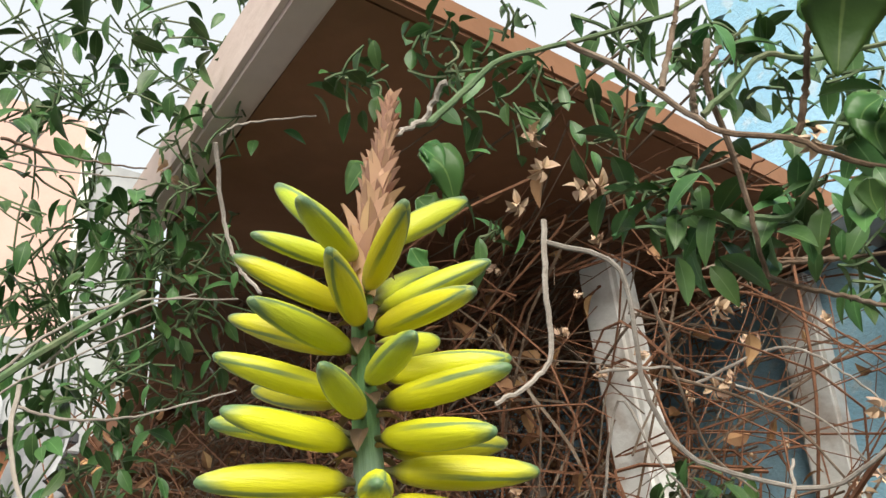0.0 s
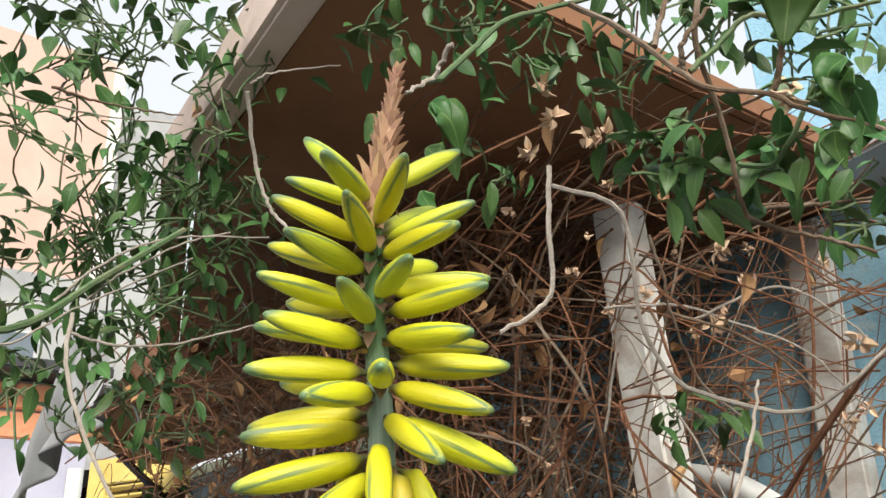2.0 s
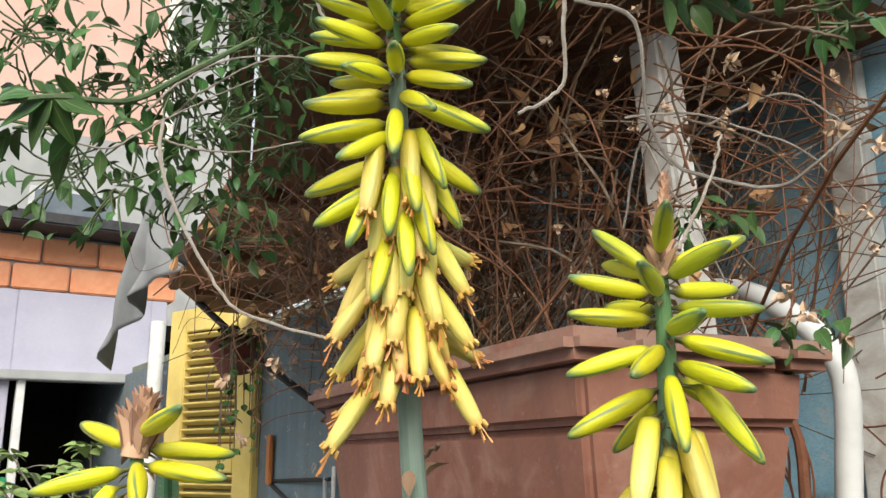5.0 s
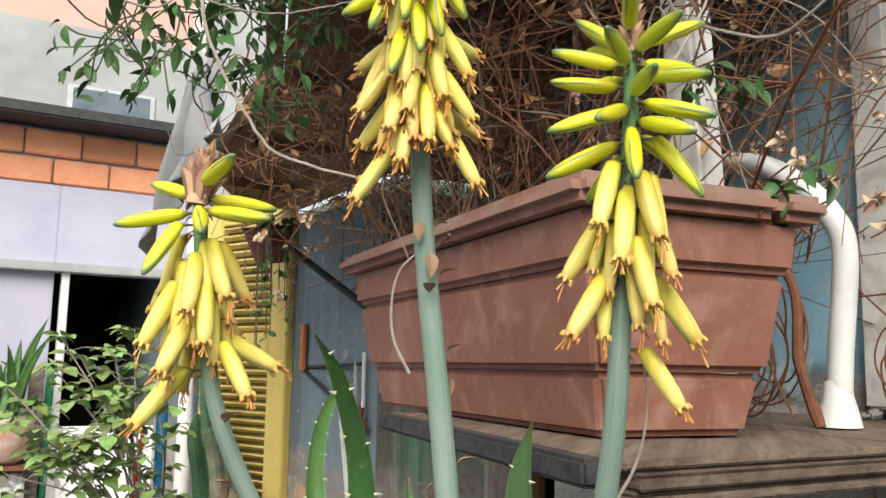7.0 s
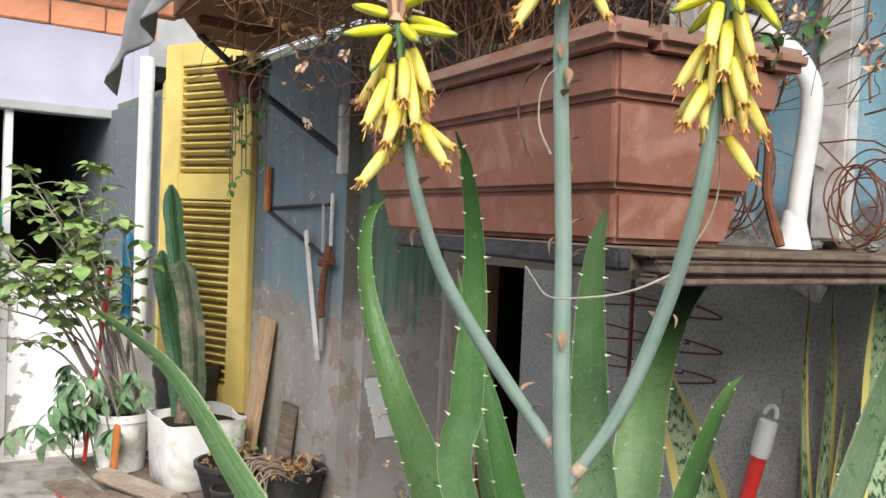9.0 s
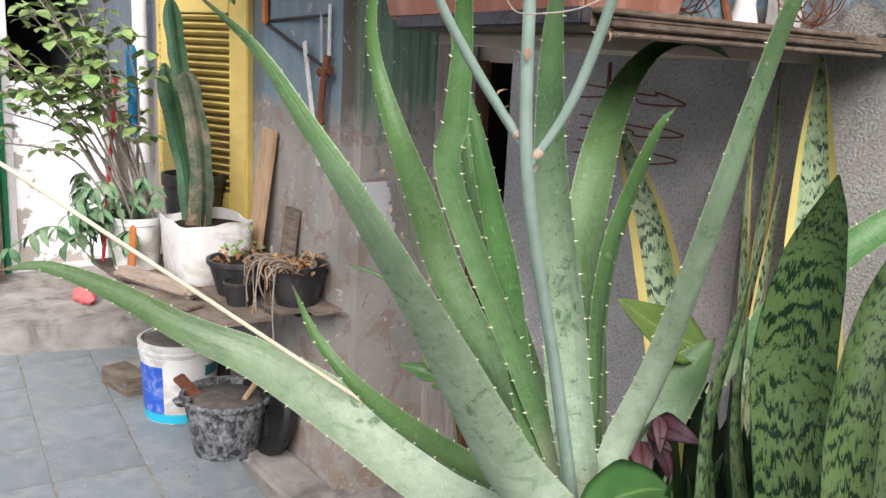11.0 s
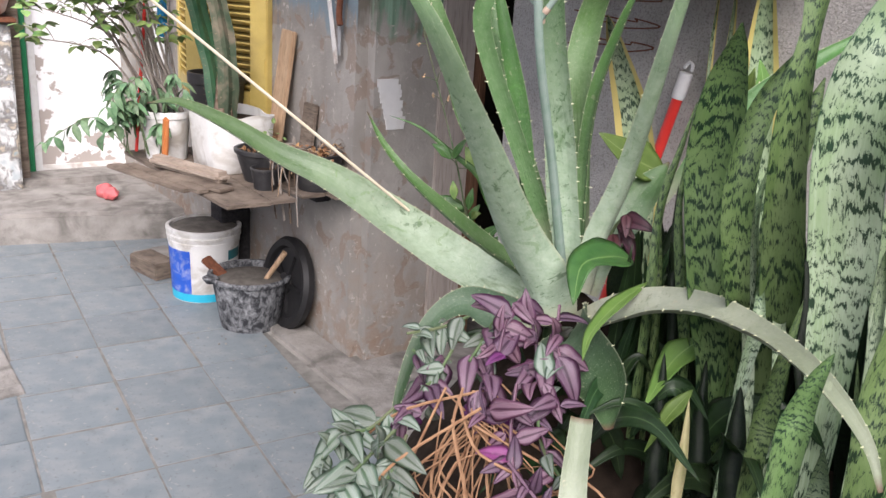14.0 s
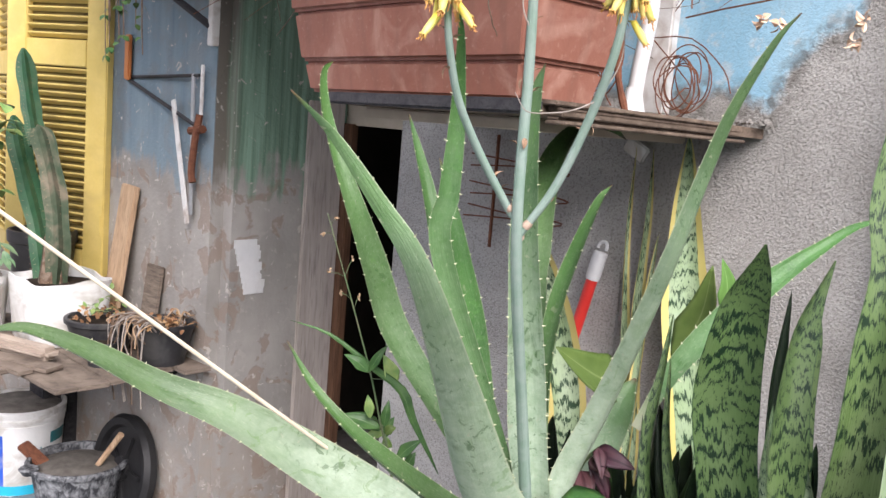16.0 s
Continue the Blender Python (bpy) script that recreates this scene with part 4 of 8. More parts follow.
part("frame_post", Geo().ubox(-0.02, 0.045, 1.23, 1.279, 0, 2.1, 0.005), M["grey_render"], right_frame, "grey frame post")

# ---- shelf, planter, pipes on the shed wall ----
shelf = thing("wall_shelf", W(-0.55, 1.0, 1.57), "splintered plank shelf with a blackened front edge", "shelf")
rr = random.Random(3)


def front_v(u):
    """The slanting front line of the shelf on the plan."""
    return 0.624 - 0.2216 * (u + 0.299)


for k in range(4):
    a, b = k / 4, (k + 1) / 4
    u0 = -0.80 - 0.055 * k - rr.uniform(0, 0.02)
    lines = [[(u, front_v(u) + 0.017 + (1.262 - front_v(u)) * f + off) for u in (u0, -0.302)] for f, off in ((a, 0.001), (b, -0.001))]
    part("plank", sheet([lines[0][0], lines[0][1], lines[1][1], lines[1][0]], 1.570 + rr.uniform(-0.001, 0.001), 1.5875 + rr.uniform(-0.001, 0.001)), M["plank"], shelf)
edge_mid = (W(-0.80, front_v(-0.80)) + W(-0.299, front_v(-0.299))) / 2 + Vector((0, 0, 1.5785))
edge_dir = W(-0.299, front_v(-0.299)) - W(-0.80, front_v(-0.80))
part("front_edge", Geo().box(Matrix.Translation(edge_mid) @ Matrix.Rotation(math.atan2(edge_dir.y, edge_dir.x), 4, "Z") @ Matrix.Translation((0, 0.008, 0)), (edge_dir.length, 0.015, 0.018), 0.003), M["plank_black"], shelf, "blackened front edge board")
for k, z0 in enumerate((1.560, 1.5655, 1.569, 1.576, 1.5815)):
    part("splinter", Geo().ubox(-0.301, -0.278 + rr.uniform(-0.008, 0.008), 0.642 + rr.uniform(0, 0.015), 1.27 - rr.uniform(0, 0.2), z0, z0 + (0.005, 0.003, 0.0065, 0.005, 0.006)[k], 0.0015), M["plank"], shelf)
part("underboard", Geo().ubox(-0.78, -0.44, 0.80, 1.275, 1.552, 1.569, 0.003), M["lintel"], shelf, "cream underboard")


BOX_TURN = Matrix(((0.647, 0.762, 0, 0.186), (-0.762, 0.647, 0, 0.814), (0, 0, 1, 0), (0, 0, 0, 1)))


def tapered(z0, z1, lo, hi, bevel=0.006):
    """One band of the window box: its foot and head stand out by lo and hi from the base outline."""
    ring = [(-0.525 - e, -e, 0.144 + e, e) for e in (lo, hi)]
    q = []
    for (x0, y0, y1, x1), z in zip(ring, (z0, z1)):
        q += [BOX_TURN @ Vector(p) for p in ((x0, y0, z), (x1, y0, z), (x1, y1, z), (x0, y1, z))]
    bm = bmesh.new()
    q = [bm.verts.new(p) for p in q]
    for f in ((3, 2, 1, 0), (4, 5, 6, 7), (0, 1, 5, 4), (1, 2, 6, 5), (2, 3, 7, 6), (3, 0, 4, 7)):
        bm.faces.new([q[i] for i in f])
    bmesh.ops.bevel(bm, geom=bm.edges[:], offset=bevel, segments=3, affect="EDGES")
    bm.verts.index_update()
    geo = Geo().add([p.co for p in bm.verts], [[p.index for p in f.verts] for f in bm.faces])
    bm.free()
    return geo


planter = thing("window_box", BOX_TURN @ Vector((-0.26, 0.07, 1.59)), "faded terracotta plastic window box on the plank shelf", "planter")
part("lower_body", tapered(1.589, 1.640, 0.0, 0.010), M["planter"], planter)
part("middle_body", tapered(1.6405, 1.722, 0.014, 0.026), M["planter"], planter)
part("upper_body", tapered(1.7225, 1.768, 0.030, 0.034), M["planter"], planter)
top = Geo()
for x0, x1, y0, y1 in ((-0.577, 0.052, -0.052, 0.0), (-0.577, 0.052, 0.144, 0.196), (-0.577, -0.525, 0.0, 0.144), (0.0, 0.052, 0.0, 0.144)):
    top.box(BOX_TURN @ Matrix.Translation(((x0 + x1) / 2, (y0 + y1) / 2, 1.7765)), (x1 - x0, y1 - y0, 0.023), 0.008)
part("rim", top, M["planter"], planter, "dusty overhanging rim")
single("planter_soil", Geo().box(BOX_TURN @ Matrix.Translation((-0.2625, 0.072, 1.775)), (0.53, 0.15, 0.012), 0.004), M["soil"], "dry dark soil in the window box", "soil", kind="stuff")

post_ob = thing("timber_post", W(-0.52, 0.975, 1.59), "white peeling timber post leaning behind the window box", "post")
part("shaft", Geo().box(WALL @ Matrix.Translation((-0.522, 0.968, 1.872)) @ Matrix.Rotation(radians(-4), 4, "Y"), (0.046, 0.036, 0.565), 0.005), M["white_paint"], post_ob)
part("thin_batten", Geo().box(WALL @ Matrix.Translation((-0.70, 1.0, 1.79)), (0.016, 0.016, 0.39), 0.002), M["twig_pale"], post_ob, "thin bleached batten")
strip = thing("wall_batten", W(-0.51, 1.27, 1.6), "white peeling batten on the blue wall", "batten", kind="structure")
part("strip", Geo().ubox(-0.53, -0.48, 1.252, 1.279, 1.60, 2.19, 0.004), M["white_paint"], strip)
pipe = thing("drain_pipe", W(-0.42, 1.06, 1.59), "bent white plastic drain pipe standing on the shelf", "pipe")
part("tube", Geo().tube(spline([W(-0.43, 1.06, 1.592), W(-0.425, 1.06, 1.66), W(-0.415, 1.06, 1.76), W(-0.425, 1.055, 1.80), W(-0.455, 1.05, 1.835), W(-0.52, 1.06, 1.872), W(-0.64, 1.1, 1.90)], 30), 0.0125, 18), M["pvc"], pipe)
part("flared_foot", Geo().lathe(pose(*W(-0.43, 1.06, 1.589)), [(0.022, 0), (0.021, 0.006), (0.015, 0.03), (0.0128, 0.045)], 20), M["pvc"], pipe)
single("iron_strap", Geo().tube(spline([W(-0.40, 0.99, 1.592), W(-0.42, 0.99, 1.65), W(-0.43, 1.0, 1.72), W(-0.46, 1.0, 1.77)], 12), [0.005, 0.006, 0.005, 0.005, 0.006, 0.005, 0.005, 0.005, 0.0045, 0.0045, 0.004, 0.004], 8),
             M["rust"], "bent rusty iron strap on the shelf", "iron bar")


def wire_coil(name, centre, r, turns, tail, label):
    """A loose coil of rusty wire, each loop of its own size and lean."""
    q = random.Random(len(name) + int(r * 1000))
    pts = []
    for i in range(turns * 14 + 1):
        a = 2 * math.pi * i / 14
        k = 1 + 0.45 * math.sin(1.7 * i / 14 + q.random() * 0.25) * math.cos(0.37 * i) - 0.012 * (i / 14)
        pts.append(Vector(centre) + U2 * (r * k * 0.72 * math.cos(a)) + V2 * (0.03 * math.sin(2.3 * i / 14) + q.uniform(-0.004, 0.004)) + Vector((0, 0, r * k * math.sin(a))))
    pts += [Vector(p) for p in tail]
    return single(name, Geo().tube(spline(pts, len(pts) * 3), 0.0012, 5), M["rust"], label, "wire")


wire_coil("wire_coil", W(-0.425, 1.20, 1.655), 0.048, 8, [W(-0.52, 1.22, 1.75), W(-0.50, 1.2, 1.73), W(-0.42, 1.21, 1.73), W(-0.36, 1.22, 1.68), W(-0.34, 1.215, 1.64)], "loose coil of rusty wire on the wall ledge")
wire_coil("wire_coil", W(-0.49, 1.00, 1.675), 0.062, 8, [W(-0.44, 0.99, 1.62), W(-0.42, 0.98, 1.60)], "loose coil of rusty wire behind the window box")
rubble = Geo()
for k in range(26):
    q = W(rr.uniform(-0.52, -0.28), rr.uniform(1.21, 1.27), 1.59)
    s = rr.uniform(0.006, 0.018)
    rubble.box(Matrix.Translation(q + Vector((0, 0, s * 0.3))) @ Matrix.Rotation(rr.uniform(0, 6), 4, "Z") @ Matrix.Rotation(rr.uniform(-0.4, 0.4), 4, "X"), (s, s * rr.uniform(0.6, 1.4), s * 0.7), s * 0.25)
single("ledge_rubble", rubble, M["concrete"], "crumbled mortar bits along the wall ledge", "rubble", kind="stuff")
single("plastic_scrap", Geo().box(WALL @ Matrix.Translation((-0.53, 1.262, 1.535)) @ Matrix.Rotation(0.5, 4, "Y"), (0.05, 0.008, 0.03), 0.003), M["white_plastic"], "torn white plastic scrap under the shelf", "scrap")
curl = Geo()
for r, dz in ((0.055, 0.0), (0.04, -0.05), (0.05, 0.06)):
    curl.tube(spline([W(-0.98 + r, 1.262, 1.41 + dz), W(-0.80, 1.262, 1.418 + dz), W(-0.72 - r, 1.26, 1.408 + dz), W(-0.70 + r * 0.6, 1.26, 1.418 + dz * 0.9), W(-0.74, 1.262, 1.43 + dz), W(-0.80 + r, 1.262, 1.424 + dz), W(-0.93, 1.262, 1.436 + dz)], 30), 0.0018, 5)
curl.tube([W(-0.86, 1.263, 1.30), W(-0.86, 1.263, 1.54)], 0.004, 5)
single("wrought_grille", curl, M["rust"], "thin rusty wrought iron grille fixed to the wall", "grille")
broom = thing("broom_handle", W(-0.62, 1.20, 0.6), "red broom handle with a grey hanging cap", "broom")
b0, b1 = W(-0.80, 1.10, 0.02), W(-0.582, 1.258, 1.322)
bd = (b1 - b0).normalized()
part("handle", Geo().tube([b0, b1], 0.0115, 14), M["red_paint"], broom)
cap = Geo().tube([b1 - bd * 0.045, b1 - bd * 0.04, b1 + bd * 0.01, b1 + bd * 0.012], [0.0125, 0.0145, 0.0145, 0.012], 14)
cap.tube([b1 + bd * 0.008 + (U2 * math.cos(a) * 0.010 + bd * (0.012 + math.sin(a) * 0.013)) for a in [k * math.pi / 10 - 0.3 for k in range(12)]], 0.0035, 8)
part("cap", cap, M["grey_plastic"], broom, "pale grey cap with a hanging loop")

# ---- house wall: shutters, bracket, shelf with pots ----
def shutter(a, b, z0, z1, label):
    """A louvred shutter leaf that stands from a to b on the plan."""
    a, b = Vector(a), Vector(b)
    d = (b - a).normalized()
    nor = Vector((-d.y, d.x, 0))
    wdt = (b - a).length
    fr = Matrix(((d.x, nor.x, 0, a.x), (d.y, nor.y, 0, a.y), (0, 0, 1, 0), (0, 0, 0, 1)))
    leaf = thing("window_shutter", a + Vector((0, 0, z0)), label, "shutter", "louvred shutters of the window")

    def bx(x0, x1, y0, y1, za, zb, bevel=0.004):
        return Geo().box(fr @ Matrix.Translation(((x0 + x1) / 2, (y0 + y1) / 2, (za + zb) / 2)), (x1 - x0, y1 - y0, zb - za), bevel)

    st = wdt * 0.2
    part("stile", bx(0, st, -0.018, 0.018, z0, z1), M["yellow_paint"], leaf)
    part("stile", bx(wdt - st, wdt, -0.018, 0.018, z0, z1), M["yellow_paint"], leaf)
    mid = z0 + 0.60 * (z1 - z0)
    for za, zb in ((z0, z0 + 0.09), (mid - 0.05, mid + 0.05), (z1 - 0.09, z1)):
        part("rail", bx(st, wdt - st, -0.017, 0.017, za, zb), M["yellow_paint"], leaf)
    # backing carries the shade of the slat gaps in its colour
    part("backing", bx(st, wdt - st, 0.012, 0.016, z0, z1, 0), M["slat_gap"], leaf, "back board of the louvres, gap shade put into its colour")
    for za, zb in ((z0 + 0.09, mid - 0.05), (mid + 0.05, z1 - 0.09)):
        n = int((zb - za) / 0.03)
        for k in range(n):
            z = za + (k + 0.5) * (zb - za) / n
            g = Geo().box(fr @ Matrix.Translation((wdt / 2, -0.003, z)) @ Matrix.Rotation(radians(-38), 4, "X"), (wdt - 2 * st, 0.024, 0.008), 0.002)
            part("slat", g, M["yellow_paint"], leaf)
    for z in (z0 + 0.2, z1 - 0.25):
        part("hinge", bx(wdt - 0.03, wdt - 0.006, -0.024, -0.017, z - 0.04, z + 0.04, 0.003), M["yellow_paint"], leaf)
    return leaf


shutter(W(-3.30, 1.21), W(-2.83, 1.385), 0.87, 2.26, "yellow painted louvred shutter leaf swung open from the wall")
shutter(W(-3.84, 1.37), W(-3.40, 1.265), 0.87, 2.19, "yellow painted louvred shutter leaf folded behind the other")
single("downpipe", Geo().tube([W(-4.02, 1.33, 0.95), W(-4.02, 1.33, 2.33)], 0.035, 16), M["pvc"], "white downpipe beside the shutters", "pipe")

bracket = thing("iron_bracket", W(-2.2, 1.39, 1.4), "folded white metal bracket hung on an iron bar", "bracket")
part("bar", Geo().tube([W(-2.74, 1.40, 1.63), W(-2.21, 1.375, 1.645)], 0.006, 8), M["dark_metal"], bracket)
part("stay", Geo().tube([W(-2.72, 1.395, 1.625), W(-2.20, 1.37, 1.48)], 0.007, 8), M["dark_metal"], bracket)
part("strap", Geo().box(WALL @ Matrix.Translation((-2.30, 1.372, 1.36)) @ Matrix.Rotation(radians(-16), 4, "Y"), (0.025, 0.006, 0.42), 0.002), M["white_paint"], bracket, "white painted flat strap")
part("strap", Geo().box(WALL @ Matrix.Translation((-2.235, 1.374, 1.42)) @ Matrix.Rotation(radians(-2), 4, "Y"), (0.018, 0.006, 0.46), 0.002), M["grey_metal"], bracket)
part("strap", Geo().box(WALL @ Matrix.Translation((-2.195, 1.378, 1.58)), (0.018, 0.006, 0.2), 0.002), M["white_paint"], bracket)
part("hook", Geo().tube(spline([W(-2.19, 1.37, 1.52), W(-2.195, 1.36, 1.44), W(-2.21, 1.36, 1.34), W(-2.20, 1.36, 1.30)], 12), 0.012, 8), M["rust"], bracket, "rusty hook")
part("cross_piece", Geo().tube([W(-2.24, 1.37, 1.465), W(-2.16, 1.365, 1.475)], 0.014, 8), M["rust"], bracket)
single("canopy_strut", Geo().tube([W(-2.17, 1.385, 1.80), W(-2.42, 1.25, 1.98), W(-2.7, 1.12, 2.2)], 0.012, 8), M["dark_metal"], "dark iron strut from wall to canopy", "strut")
single("strap_plate", Geo().ubox(-2.175, -2.145, 1.375, 1.402, 1.74, 1.95, 0.003), M["white_paint"], "white metal strap plate screwed to the wall", "plate")
trowel = single("hanging_scraper", Geo().box(WALL @ Matrix.Translation((-2.70, 1.385, 1.70)), (0.035, 0.014, 0.16), 0.004), M["orange_paint"], "small orange scraper hung on the wall", "tool")
dab = Geo()
dz = random.Random(5)
for k in range(9):
    v0 = 1.462 + 0.006 * k + dz.uniform(-0.002, 0.002)
    dab.ubox(-2.101, -2.0965 + 0.0002 * (k % 3), v0, v0 + 0.085 + dz.uniform(-0.01, 0.012), 1.112 - 0.02 * (k + 1), 1.118 - 0.02 * k + 0.002, 0.0008)
single("paint_dab", dab, M["pvc"], "dab of white paint brushed on grey cement", "paint patch", kind="structure")
single("leaning_board", Geo().box(WALL @ Matrix.Translation((-2.655, 1.352, 0.985)) @ Matrix.Rotation(radians(-6.5), 4, "X") @ Matrix.Rotation(radians(3), 4, "Y"), (0.105, 0.02, 0.52), 0.003), M["pine"],
       "raw pine board leaning on the wall", "board")
single("small_offcut", Geo().box(WALL @ Matrix.Translation((-2.46, 1.375, 0.86)) @ Matrix.Rotation(radians(-7), 4, "X"), (0.1, 0.015, 0.24), 0.003), M["scrap"], "brown board offcut leaning on the wall", "board")

ledge = thing("plank_ledge", W(-2.6, 1.1, 0.69), "rough plank ledge fixed to the house wall", "shelf")
lr = random.Random(11)
for k in range(5):
    v0 = 0.86 + 0.105 * k
    part("plank", Geo().box(WALL @ Matrix.Translation((-2.62 + lr.uniform(-0.02, 0.02), v0 + 0.06, 0.688 + lr.uniform(-0.003, 0.003))) @ Matrix.Rotation(radians(lr.uniform(-3, 3)), 4, "Z"), (1.0 + lr.uniform(-0.04, 0.04), 0.098, 0.014), 0.002), M["scrap"], ledge)
# Added post: its black stands in for the dark niche under the ledge.
part("support", Geo().ubox(-3.2, -3.06, 1.26, 1.399, -0.02, 0.68, 0.006), M["plank_black"], ledge, "black post added in place of the dark niche under the ledge")
part("bearer", Geo().ubox(-3.1, -2.3, 1.33, 1.399, 0.62, 0.68, 0.005), M["plank_black"], ledge, "black wall bearer")
for k, (du, dv, ln, an, zz) in enumerate(((-2.56, 0.83, 0.52, 12, 0.704), (-2.60, 0.79, 0.5, 15, 0.700), (-2.46, 0.90, 0.36, 22, 0.706))):
    single("loose_plank", Geo().box(WALL @ Matrix.Translation((du, dv, zz)) @ Matrix.Rotation(radians(an), 4, "Z"), (ln, 0.05 + 0.01 * k, 0.014), 0.003), M["scrap"],
           "loose weathered plank on the ledge", "plank", "loose planks on the ledge")
single("loose_plank", Geo().box(WALL @ Matrix.Translation((-2.56, 0.925, 0.733)) @ Matrix.Rotation(radians(18), 4, "Z"), (0.42, 0.07, 0.042), 0.016), M["pale_timber"],
       "pale rounded length of timber on the ledge", "plank", "loose planks on the ledge")


def pot(name, at, r0, r1, h, mat, label, soil=0.85, seg=30):
    """A round pot with a rolled rim, and its soil."""
    ob = thing(name, at, label, "plant pot")
    part("wall", Geo().lathe(pose(*at), [(r0, 0), (r0 * 1.01, 0.004), (r1 * 0.97, h * 0.86), (r1 * 1.03, h * 0.87), (r1 * 1.04, h * 0.98), (r1 * 1.01, h), (r1 * 0.93, h), (r1 * 0.9, h * soil)], seg), mat, ob)
    part("soil", Geo().lathe(pose(*at), [(r1 * 0.5, h * soil * 0.9), (r1 * 0.93, h * soil), (r1 * 0.3, h * (soil + 0.06))], seg), M["soil"], ob)
    return ob


pot("black_bowl", W(-2.43, 1.18, 0.697), 0.08, 0.115, 0.125, M["black_plastic"], "black plastic bowl pot with dry plants")
pot("black_bowl", W(-2.235, 1.298, 0.697), 0.07, 0.098, 0.14, M["black_plastic"], "black plastic bowl pot with dry stems")
pot("small_black_pot", W(-2.30, 1.12, 0.697), 0.042, 0.054, 0.08, M["black_plastic"], "small black plastic pot between the bowls")
tub = thing("white_bucket_pot", W(-2.72, 1.12, 0.697), "soft-sided white plastic tub used as a cactus pot", "plant pot")
tv, tn = [], 40
for zz, grow in ((0.0, 0.88), (0.004, 0.91), (0.06, 0.94), (0.13, 0.97), (0.19, 1.0), (0.212, 1.01), (0.212, 0.975), (0.19, 0.97), (0.17, 0.96)):
    for k in range(tn):
        a = 2 * math.pi * k / tn
        sq = (abs(math.cos(a)) ** 5 + abs(math.sin(a)) ** 5) ** -0.2
        wob = 1 + 0.018 * math.sin(3 * a + 1.0) * (zz / 0.2) + 0.012 * math.sin(7 * a) * (zz / 0.2)
        lip = 0.006 * math.sin(3 * a + 0.6) + 0.003 * math.sin(8 * a) if zz > 0.18 else 0.0
        tv.append(W(-2.68 + 0.152 * math.cos(a) * sq * grow * wob, 1.15 + 0.14 * math.sin(a) * sq * grow * wob, 0.697 + zz * 1.05 + lip))
tf = [(i * tn + k, i * tn + (k + 1) % tn, (i + 1) * tn + (k + 1) % tn, (i + 1) * tn + k) for i in range(8) for k in range(tn)]
part("wall", Geo().add(tv, tf + [tuple(range(tn))[::-1]]), M["white_plastic"], tub, "", 60)
part("soil", Geo().lathe(pose(*W(-2.68, 1.15, 0.88)), [(0.13, 0.0), (0.133, 0.012), (0.09, 0.02), (0.02, 0.026)], 24), M["soil"], tub)
pot("white_tub", W(-2.93, 0.97, 0.697), 0.08, 0.10, 0.20, M["white_plastic"], "small white tub used as a plant pot")
pot("black_pot", W(-3.0, 1.22, 0.697), 0.09, 0.12, 0.34, M["black_plastic"], "black plastic pot behind the white tub")
single("orange_trowel", Geo().box(WALL @ Matrix.Translation((-2.74, 0.90, 0.80)) @ Matrix.Rotation(radians(10), 4, "Y"), (0.03, 0.02, 0.2), 0.006), M["orange_paint"], "orange handled trowel among the pots", "tool")

cactus = thing("column_cactus", W(-2.70, 1.12, 0.86), "dark green ribbed column cactus with corky base", "cactus")


def cactus_limb(pts, r, label="", skin="cactus"):
    p = spline(pts, 26)
    g = Geo()
    rad = [r * (1 - 0.06 * math.sin(i * 0.9)) * (1 if i < 22 else (1, 0.93, 0.78, 0.5, 0.2)[i - 21]) for i in range(26)]
    g.tube(p, rad, 10, True, 0.24)
    part("limb", g, M[skin], cactus, label, 24)
    sp = Geo()
    cr = random.Random(int(r * 9999))
    for i in range(1, 25):
        for k in range(6):
            a = 2 * math.pi * k / 6 + 0.26
            o = Vector((math.cos(a), math.sin(a), 0))
            q = p[i] + o * rad[i] * 1.12
            sp.tube([q, q + (o + rvec(0.7)).normalized() * 0.012], [0.0006, 0.0002], 3, False)
    tagged(part("spine_cluster", sp, M["straw"], cactus), kind="stuff")


cactus_limb([W(-2.76, 1.13, 0.88), W(-2.82, 1.13, 1.07), W(-2.965, 1.13, 1.285), W(-3.06, 1.13, 1.455)], 0.034)
cactus_limb([W(-2.655, 1.12, 0.88), W(-2.64, 1.12, 1.05), W(-2.70, 1.13, 1.21), W(-2.79, 1.13, 1.37), W(-2.85, 1.13, 1.43)], 0.033, "old grey corky limb", "cactus_old")
cactus_limb([W(-2.835, 1.13, 1.36), W(-2.88, 1.13, 1.44), W(-2.93, 1.13, 1.56), W(-2.98, 1.13, 1.70)], 0.028)
part("trunk", Geo().tube(spline([W(-2.68, 1.12, 0.87), W(-2.67, 1.12, 0.96), W(-2.67, 1.12, 1.06)], 10), [0.055, 0.053, 0.05, 0.048, 0.046, 0.044, 0.041, 0.039, 0.037, 0.035], 9, True, 0.08), M["twig"], cactus, "corky brown cactus trunk", 20)

